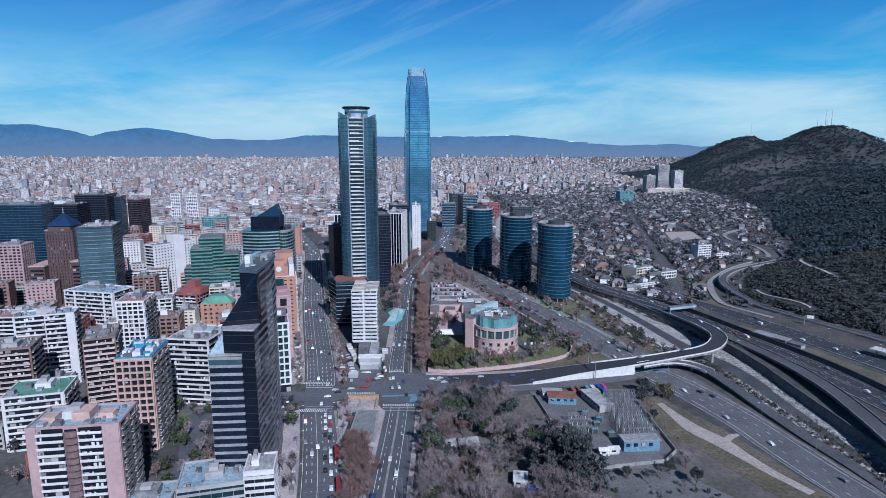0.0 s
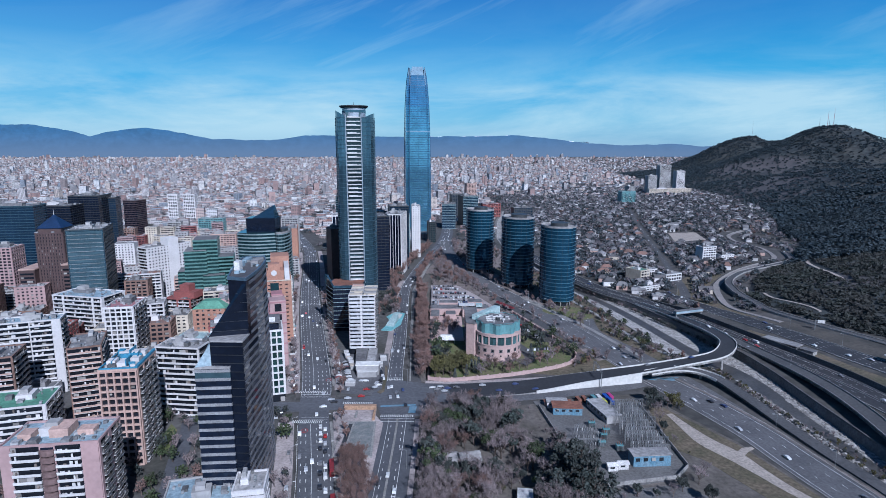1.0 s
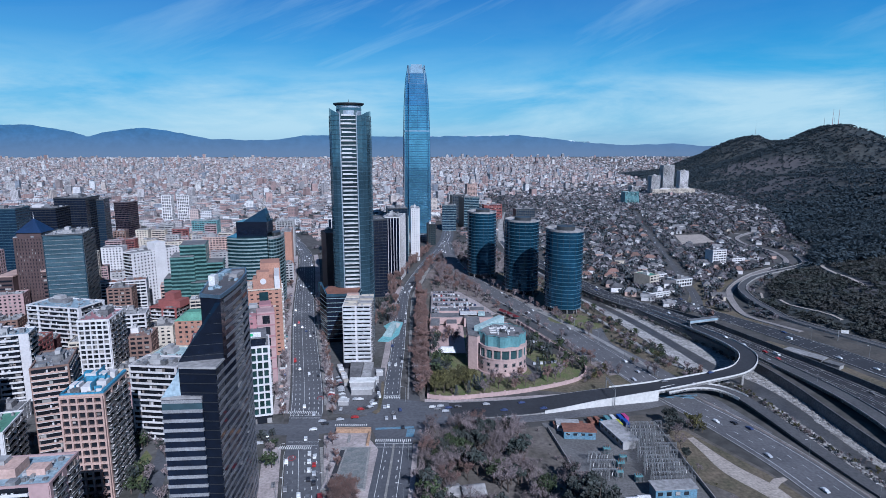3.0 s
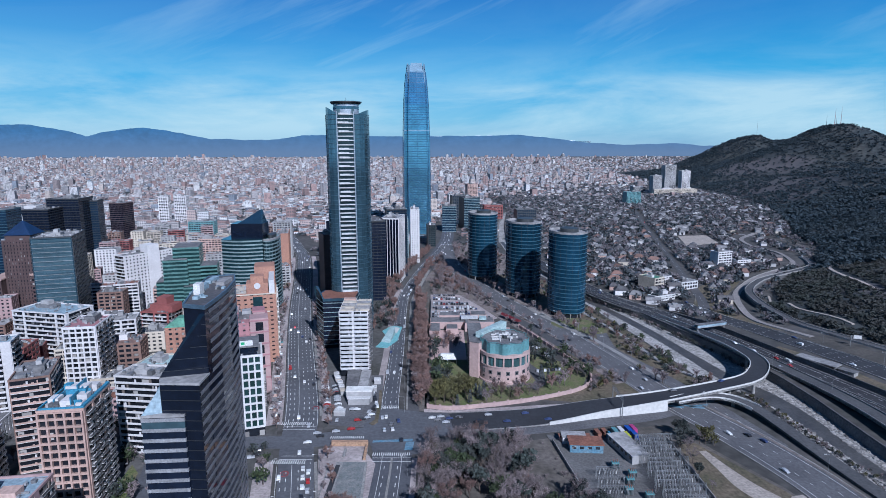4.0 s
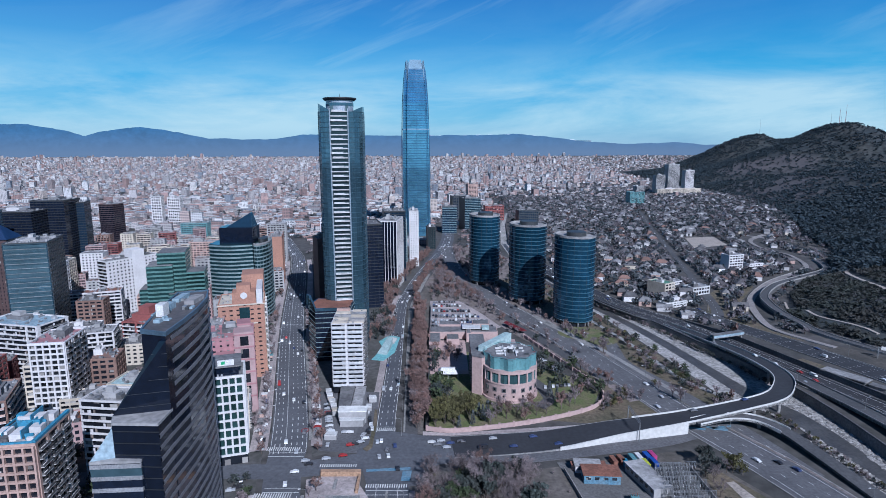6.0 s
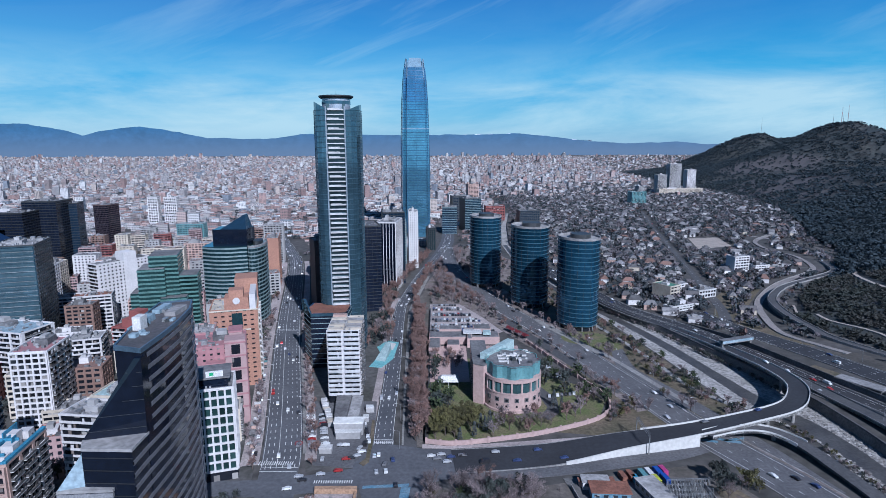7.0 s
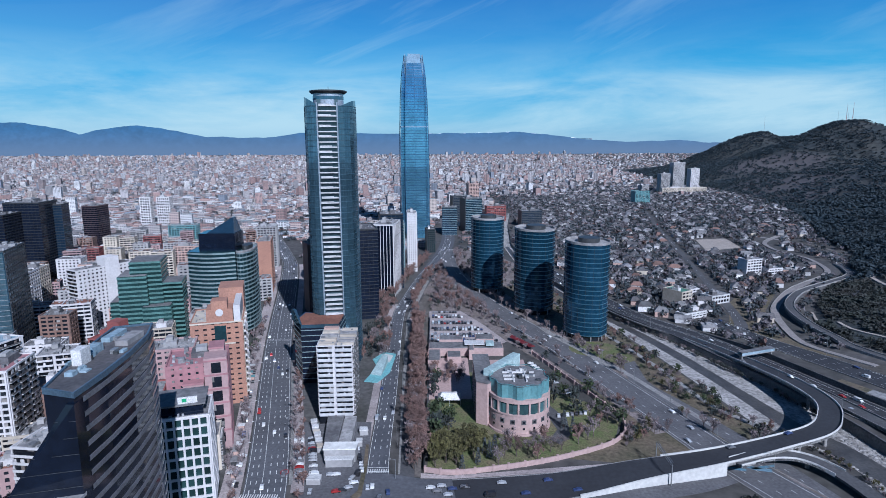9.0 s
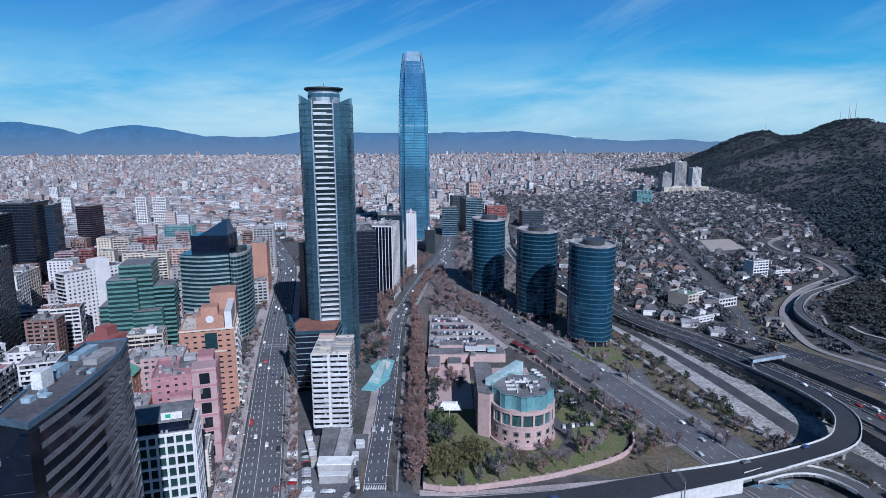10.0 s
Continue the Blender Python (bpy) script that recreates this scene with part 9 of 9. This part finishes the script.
traffic("left", ((4.6, 1), (1.6, 1), (7.6, 1), (-1.6, -1), (-4.6, -1), (-7.8, -1)), 28, 0.1)
traffic("right", ((-4.6, 1), (0, 1), (4.4, 1)), 18, 0.12)
traffic("service", ((0, 1),), 34, 0.14)
traffic("cross", ((-3, 1), (3, -1)), 30, 0.14)
traffic("avenue", ((-7, -1), (-4, -1), (4, 1), (7, 1)), 30, 0.14)
traffic("highway", ((-9, 1), (-5.5, 1), (-2.5, 1), (3, -1), (6.5, -1), (9.5, -1)), 44, 0.16)
traffic("interchange", ((-8, 1), (-3.5, 1), (3.5, -1), (8, -1)), 60, 0.18)
traffic("suburb", ((-2.5, 1), (2.5, -1)), 60, 0.2)
traffic("ramp_in", ((0, 1),), 90, 0.2)
traffic(FLY, ((-4, 1), (3.6, -1)), 44, 0.2)
for y in (262, 274, 283, 298, 306, 314, 322):
    x = -48.6 - (y - 242) * 0.2
    car(x - 1.6, y, radians(102), 0.12, None, "queueing at a junction")
    car(x - 4.8, y + 3, radians(102), 0.12, None, "queueing at a junction")
car(-54.6, 280, radians(102), 0.12, "bus", "waiting in the avenue's outer lane")
car(-48.4, 250, radians(102), 0.12, "bus", "waiting in the avenue's outer lane")
for i in range(14):  # parking before the low shops
    for dx, dy, a in ((0, 0, 4), (6.5, 1, 184), (29, 6, 95)):
        if VRNG.random() < 0.85 and not (dx > 20 and i > 8):
            car(-69.6 + dx - 0.24 * i * 2.8, 389 + i * 2.8 + dy, radians(a), 0.19, None, "parked before low shops")
for x, y, a in ((-43, 384, 20), (-45, 380, 25), (-47.5, 378, 15), (-44.5, 388, 70), (-42, 392, 85), (-50, 377, 10), (-62, 377, 95), (-55, 391, 5), (-52.5, 391, 5)):
    car(x, y, radians(a), 0.19, None, "parked before low shops")
for x, y, a in ((-2, 381, 8), (3, 378.5, 8), (-4, 377, 8), (1, 374, 8), (-7, 379.5, 5), (9, 380, 8), (26, 383, 6), (48, 385, 10), (60, 377, 190), (36, 374.5, 186), (-34, 381, 95), (-30, 372, 80), (-60, 363, 8), (-52, 366, 8), (-70, 361, 6)):
    car(x, y, radians(a), 0.42 if x > 8 else 0.24, None, "waiting at the foot of a flyover")
for i in range(20):
    for off in (-13.6, -17.4):
        y = 246 + i * 8.5 + VRNG.uniform(-2, 2)
        if VRNG.random() < 0.42 and not 334 < y < 374:
            x = float(np.interp(y, [p[1] for p in ROADS["left"]], [p[0] for p in ROADS["left"]])) + off
            if not any(inside(x, y, o) for o in OCCUPIED):
                car(x, y, radians(102 + VRNG.choice((0, 0, 70))), 0.22, VRNG.choice(("van", "car", "car")), "parked on the broad pavement", VRNG.choice((0, 0, 0, 1, 2, 5)))
for r, y0 in enumerate((586, 597, 602, 614, 619, 632, 637, 651, 656, 667)):  # car park behind the walled garden
    for i in range(21):
        x = -10 + i * 2.6
        if VRNG.random() < 0.93 and x < 46 - (y0 - 584) * 0.42:
            car(x, y0 + VRNG.uniform(-0.4, 0.4), radians(90), 0.17, None, "parked in a full car park", VRNG.choices(range(6), (3.5, 3, 6, 0.5, 1.5, 4))[0])
for i in range(14):
    if VRNG.random() < 0.8:
        car(80 - i * 1.4, 478 + i * 4.4, radians(15), 0.16, None, "parked along a garden wall")
for i in range(7):
    car(66 + i * 2.7, 452 + i * 0.6, radians(80), 0.16, None, "parked on the garden drive")
for _ in range(900):  # parked along the side streets, too small to pick apart
    y = VRNG.uniform(330, 900)
    x = VRNG.uniform(-0.9 * y - 60, float(np.interp(y, [p[1] for p in ROADS["left"]], [p[0] for p in ROADS["left"]])) - 14)
    if not any(inside(x, y, o) for o in OCCUPIED):
        far_cars.append((VRNG.choices(range(6), (7, 4, 4, 0.6, 1, 3.5))[0], x, y, 0.05, 4.4, 1.8, 1.45, radians(17 + VRNG.choice((0, 90)))))
for i in range(26):
    if VRNG.random() < 0.6:
        y = 376 + i * 8
        x = float(np.interp(y, [p[1] for p in ROADS["left"]], [p[0] for p in ROADS["left"]])) - 15
        car(x, y, radians(104), 0.1, None, "parked at the pavement's edge")


def far_car():
    bm = bmesh.new()
    prism(bm, [(-0.5, -0.5), (0.5, -0.5), (0.5, 0.5), (-0.5, 0.5)], 0.2, 0.62)
    prism(bm, [(-0.38, -0.46), (0.2, -0.46), (0.2, 0.46), (-0.38, 0.46)], 0.62, 1, 0, [(-0.3, -0.42), (0.1, -0.42), (0.1, 0.42), (-0.3, 0.42)])
    return template(bm)


FC = far_car()
for c in range(6):
    pl = [(0, *q[1:]) for q in far_cars if q[0] == c]
    if pl:
        scatter("distant_cars", [FC], pl, ["car_paint_%d" % c], CTEXT[c] + " cars far off on the roads", "cars")

# ---- street furniture ----
def lamp(x, y, a, h=10.0, group="street lamps"):
    ob = thing("street_lamp", Matrix.Translation((x, y, 0)) @ Matrix.Rotation(a, 4, "Z"), "tall grey steel street lamp with one arm", "street lamp", group)
    for nm, me in LAMP:
        o = new(nm, me)
        o.parent = ob


bm = bmesh.new()
rod(bm, (0, 0, 0), (0, 0, 10), 0.13, 0.08, 6)
bm2 = bmesh.new()
rod(bm2, (0, 0, 9.9), (2.4, 0, 10.5), 0.07, 0.05, 5)
bm3 = bmesh.new()
box(bm3, 2.2, 3.3, -0.2, 0.2, 10.4, 10.6)
LAMP = (("pole", mesh_of("pole", bm, "metal_grey")), ("arm", mesh_of("arm", bm2, "metal_grey")), ("lantern", mesh_of("lantern", bm3, "metal_white")))
for key, off, gap in (("left", 11.5, 5), ("left", -11.5, 5), ("avenue", -11.8, 6), ("highway", 13.5, 7), ("interchange", -13.5, 7), ("right", 8.6, 6)):
    line = ROADS[key]
    s = sides_of(line)
    for i in range(2, len(line) - 1, gap):
        x, y = line[i][:2] + s[i] * off
        if 230 < y < 640 and not 338 < y < 380:
            lamp(x, y, math.atan2(-s[i][1] * off, -s[i][0] * off))

# sign gantry over the flyover's foot, blue footbridge rails, motorway sign
g = thing("sign_gantry", pose(104, 391, 0), "grey lattice sign gantry over the road", "sign gantry")
for y in (-10, 10):
    bm = bmesh.new()
    rod(bm, (0, y, 0), (0, y, 10.5), 0.3, 0.25, 6)
    part("post", bm, "metal_grey", g)
bm = bmesh.new()
for z in (10.4, 11.6):
    for x in (-0.5, 0.5):
        rod(bm, (x, -10, z), (x, 10, z), 0.1, 0.1, 4)
for i in range(12):
    rod(bm, (-0.5, -10 + i * 1.67, 10.4), (0.5, -9.2 + i * 1.67, 11.6), 0.06, 0.06, 3)
part("truss", bm, "metal_grey", g)
g = thing("footbridge", pose(226, 540, 0, 0, 0, 20), "grey covered footbridge over the motorway", "footbridge")
for nm, x0, x1, y0, y1, z0, z1, m in (("deck", -15, 16, -2, 2, 5.6, 6.2, "concrete"), ("side_panel", -15, 16, -2, -1.8, 6.2, 8, "roof_blue"), ("side_panel", -15, 16, 1.8, 2, 6.2, 8, "roof_blue"), ("roof", -15, 16, -2.2, 2.2, 8.4, 8.6, "roof_grey"), ("pier", -14, -13, -1, 1, 0, 5.6, "concrete"), ("pier", 14, 15, -1, 1, 0, 5.6, "concrete")):
    bm = bmesh.new()
    box(bm, x0, x1, y0, y1, z0, z1)
    part(nm, bm, m, g)
g = thing("road_sign", pose(322, 505, 0, 0, 0, -20), "white cantilever motorway sign on a post", "road sign")
for nm, bx, m in (("post", (-0.3, 0.3, -0.3, 0.3, 0, 9), "metal_grey"), ("beam", (-0.3, 7, -0.2, 0.2, 8.2, 8.8), "metal_grey"), ("panel", (1.5, 7, -0.4, -0.22, 6.6, 9.4), "metal_white")):
    bm = bmesh.new()
    box(bm, *bx)
    part(nm, bm, m, g)
# toll building and canopy beside the motorway
g = thing("service_building", pose(270, 462, 0, 0, 0, -58), "low concrete motorway service building with a flat roof", "building")
for nm, bx, m in (("wall", (-14, 12, -4, 4, 0, 4), "concrete_dark"), ("roof", (-15, 13, -5, 5, 4, 4.6), "roof_pale"), ("annexe", (14, 24, -3, 3, 0, 3), "concrete"), ("annexe_roof", (13.6, 24.4, -3.4, 3.4, 3, 3.4), "roof_grey")):
    bm = bmesh.new()
    box(bm, *bx)
    part(nm, bm, m, g)
g = thing("canopy", pose(333, 418, 0, 0, 0, -60), "white flat motorway canopy on columns", "canopy")
for nm, bx, m in (("roof", (-12, 12, -5, 5, 5.5, 6.3), "metal_white"), ("column", (-9, -8.3, -0.4, 0.4, 0, 5.5), "concrete"), ("column", (8.3, 9, -0.4, 0.4, 0, 5.5), "concrete")):
    bm = bmesh.new()
    box(bm, *bx)
    part(nm, bm, m, g)

# ---- the electrical yard ----
def shed(x, y, a, w, d, h, wall, roof, text, name="shed", ridge=0.0):
    g = thing(name, pose(x, y, 0, 0, 0, a), text, "shed")
    bm = bmesh.new()
    box(bm, 0, w, 0, d, 0, h)
    part("wall", bm, wall, g)
    bm = bmesh.new()
    prism(bm, [(-0.5, -0.5), (w + 0.5, -0.5), (w + 0.5, d + 0.5), (-0.5, d + 0.5)], h, h + 0.4, 0, [(-0.5, d * 0.45, h + 0.4 + ridge), (w + 0.5, d * 0.45, h + 0.4 + ridge), (w + 0.5, d * 0.55, h + 0.4 + ridge), (-0.5, d * 0.55, h + 0.4 + ridge)] if ridge else None)
    part("roof", bm, roof, g)
    for k in range(int(w / 4)):
        bm = bmesh.new()
        box(bm, 1 + k * 4, 3.2 + k * 4, -0.08, 0.02, h * 0.5, h * 0.8)
        part("window", bm, "glass_window", g)
    return g


shed(65, 341, -4, 17, 9, 4.5, "shed_blue", "roof_rust", "blue yard shed with a rusty red roof")
shed(63, 350, -4, 12, 6, 4, "white_wall", "roof_pale", "small white yard shed with a pale roof")
shed(87.5, 352, -76, 24, 9, 4.5, "grey_wall", "roof_pale", "long grey warehouse with a pale ribbed roof")
shed(94, 283, 4, 19, 7, 6, "shed_blue", "roof_pale", "pale blue control building with a flat roof")
shed(62, 352.5, 2, 16, 2.2, 3, "salmon_frame", "roof_rust", "narrow brick wall shed by the yard")
for i, (x, y) in enumerate(((80.5, 279), (86, 280.5))):
    shed(x, y, 4, 5, 3.4, 3, "metal_white", "metal_white", "white rounded equipment cabin in the yard", "cabin", 0.7)
for i, (x, y, c) in enumerate(((88, 360, "roof_rust"), (89.5, 356, "blue_paint"), (94, 361, "teal_panel"), (97.5, 362, "metal_white"), (102, 363, "blue_tarp"), (105, 364, "magenta_paint"), (103.5, 357, "blue_tarp"), (99, 356, "yellow_green"), (84, 359, "roof_rust"))):
    g = thing("shipping_container", pose(x, y, 0.14, 0, 0, 98), "corrugated steel shipping container on gravel yard", "container", "containers in the yard")
    bm = bmesh.new()
    box(bm, -3, 3, -1.2, 1.2, 0, 2.6)
    for k in range(12):
        box(bm, -2.9 + k * 0.5, -2.65 + k * 0.5, -1.26, 1.26, 0.15, 2.45)
    part("box", bm, c, g)
    bm = bmesh.new()
    box(bm, -3.05, -2.98, -1.1, 1.1, 0.15, 2.4)
    part("door", bm, c, g)


def gantry(x, y, a, n=4):
    g = thing("switchgear_gantry", pose(x, y, 0.1, 0, 0, a), "grey steel switchgear gantry with insulators", "switchgear", "switchgear of the yard")
    for i in range(n + 1):
        bm = bmesh.new()
        for s in (-0.35, 0.35):
            rod(bm, (i * 4 + s, 0, 0), (i * 4, 0, 6.5), 0.09, 0.07, 4)
        part("post", bm, "metal_grey", g)
    bm = bmesh.new()
    rod(bm, (0, 0, 6.5), (n * 4, 0, 6.5), 0.12, 0.12, 4)
    rod(bm, (0, 0, 5.9), (n * 4, 0, 5.9), 0.08, 0.08, 4)
    part("beam", bm, "metal_grey", g)
    bm = bmesh.new()
    for i in range(n * 3):
        rod(bm, (0.7 + i * 1.33, 0, 5.8), (0.7 + i * 1.33, 0, 4.2), 0.2, 0.14, 5)
        rod(bm, (0.7 + i * 1.33, 1.6, 0), (0.7 + i * 1.33, 1.6, 2.0), 0.09, 0.09, 4)
        rod(bm, (0.7 + i * 1.33, 1.6, 2.0), (0.7 + i * 1.33, 1.6, 3.6), 0.24, 0.16, 5, (i * 7 + int(y)) % 2)
        rod(bm, (0.7 + i * 1.33, 1.6, 3.6), (0.7 + i * 1.33, 0, 4.2), 0.04, 0.04, 3)
    tagged(part("insulator_assembly", bm, ("metal_grey", "metal_white"), g), "pale ceramic insulators with wires", kind="stuff")


for r in range(15):
    gantry(96 + r * 0.2 + (r % 3) * 0.9, 293 + r * 3.9, 2 + (r % 4), 5 - r % 2)
for r in range(3):
    gantry(70 + r, 300 + r * 8, 0, 3)
for x, y in ((84, 326), (87, 312), (90, 318), (84, 304), (92, 300)):
    g = thing("transformer", pose(x, y, 0.14), "blue-green power transformer with cooling fins", "transformer", "transformers of the yard")
    bm = bmesh.new()
    box(bm, -1.8, 1.8, -1.2, 1.2, 0.3, 3.2)
    part("tank", bm, "teal_panel", g)
    for k in range(6):
        bm = bmesh.new()
        box(bm, -1.6 + k * 0.6, -1.4 + k * 0.6, -2.0, -1.2, 0.6, 2.8)
        part("cooling_fin", bm, "metal_grey", g)
    for k in (-1, 0, 1):
        bm = bmesh.new()
        rod(bm, (k, 0, 3.2), (k, 0, 4.8), 0.2, 0.12, 6)
        part("bushing", bm, "roof_rust", g)
g = thing("yard_wall", Matrix.Identity(4), "pale concrete wall round the electrical yard", "wall", kind="structure")
for pts in ([(77, 266), (112, 273)], [(112, 273), (121, 283)], [(121, 283), (120, 355)], [(58, 352), (64, 302), (77, 266)]):
    bm = bmesh.new()
    ribbon(bm, [np.array((*p, 0.4, 0.0)) for p in pts], -1, 1, 0, 2.0)
    part("wall_panel", bm, "concrete", g)
# huts in the empty lot
shed(9, 281, 12, 10, 9, 4, "grey_wall", "roof_pale", "grey cabin with a pale pitched roof", "cabin", 2.2)
shed(2, 283, 12, 6, 8, 3.6, "grey_wall", "roof_pale", "low grey cabin wing with pale roof", "cabin", 1.2)
shed(33, 251, -8, 6, 8, 3.4, "white_wall", "metal_white", "white flat-roofed hut in the lot", "hut")
g = thing("tarpaulin_shelter", pose(38, 243, 0, 0, 0, -8), "blue tarpaulin shelter beside a hut", "shelter")
bm = bmesh.new()
prism(bm, [(0, 0), (7, 0), (7, 5), (0, 5)], 2.6, 2.7, 0, [(0, 0, 2.7), (7, 0, 2.7), (7, 5, 3.6), (0, 5, 3.6)])
part("sheet", bm, "blue_tarp", g)
for x in (0.2, 6.8):
    for y, h in ((0.2, 2.6), (4.8, 3.3)):
        bm = bmesh.new()
        rod(bm, (x, y, 0), (x, y, h), 0.07, 0.07, 5)
        part("post", bm, "steel_dark", g)
# plaza between the avenues: sunken court and pale paving
g = thing("sunken_court", Matrix.Identity(4), "sunken concrete court with tan paving between avenues", "plaza", kind="structure")
# the asphalt-dark strip lies flat on the court, in place of a cut slot
for nm, poly, z0, z1, m in (("court_wall", [(-57, 292), (-36.5, 292), (-38.6, 331), (-57.5, 331)], 0, 0.9, "concrete"), ("court_floor", [(-51.5, 293), (-37.6, 293), (-39.6, 330.3), (-50.5, 330.3)], 0.9, 0.98, "court_gravel"), ("side_paving", [(-56.4, 293), (-54.6, 293), (-54, 330.3), (-56.9, 330.3)], 0.9, 0.97, "pavement"), ("ramp_slot", [(-54.4, 296), (-52, 296), (-51.6, 328), (-53.8, 328)], 0.9, 0.94, "asphalt_dark"),
                            ("upper_paving", [(-58, 332), (-39.6, 332), (-40.2, 347), (-59.4, 347)], 0.1, 0.5, "pavement"), ("back_wall", [(-59.6, 347.2), (-40.3, 347.2), (-40.5, 350), (-60, 350)], 0.1, 2.6, "tan_wall"), ("side_wall", [(-41.2, 333), (-39.8, 333), (-40.4, 347), (-41.4, 347)], 0.5, 1.8, "tan_wall"), ("planter", [(-52, 336), (-50.6, 336), (-50.8, 344), (-52.2, 344)], 0.5, 1.2, "concrete")):
    bm = bmesh.new()
    prism(bm, poly, z0, z1)
    part(nm, bm, m, g)

# market stalls and kiosks along the broad pavement of the avenue
KRNG = random.Random(14)
for i in range(16):
    y = 392 + i * 9 + KRNG.uniform(-2, 2)
    x = float(np.interp(y, [p[1] for p in ROADS["left"]], [p[0] for p in ROADS["left"]])) - 16.5 + KRNG.uniform(-1.5, 1.5)
    if any(inside(x, y, o) for o in OCCUPIED):
        continue
    g = thing("kiosk", pose(x, y, 0.2, 0, 0, 13), KRNG.choice(("small white-roofed street kiosk on the pavement", "grey metal street kiosk with a flat roof")), "kiosk", "kiosks along the avenue")
    w, d = KRNG.uniform(2, 3.2), KRNG.uniform(2.4, 4.5)
    bm = bmesh.new()
    box(bm, -w / 2, w / 2, -d / 2, d / 2, 0, 2.4)
    part("cabin", bm, KRNG.choice(("grey_wall", "steel_dark", "salmon_frame")), g)
    bm = bmesh.new()
    box(bm, -w / 2 - 0.5, w / 2 + 0.4, -d / 2 - 0.4, d / 2 + 0.4, 2.4, 2.65)
    part("roof", bm, KRNG.choice(("metal_white", "roof_pale", "metal_white", "teal_panel")), g)
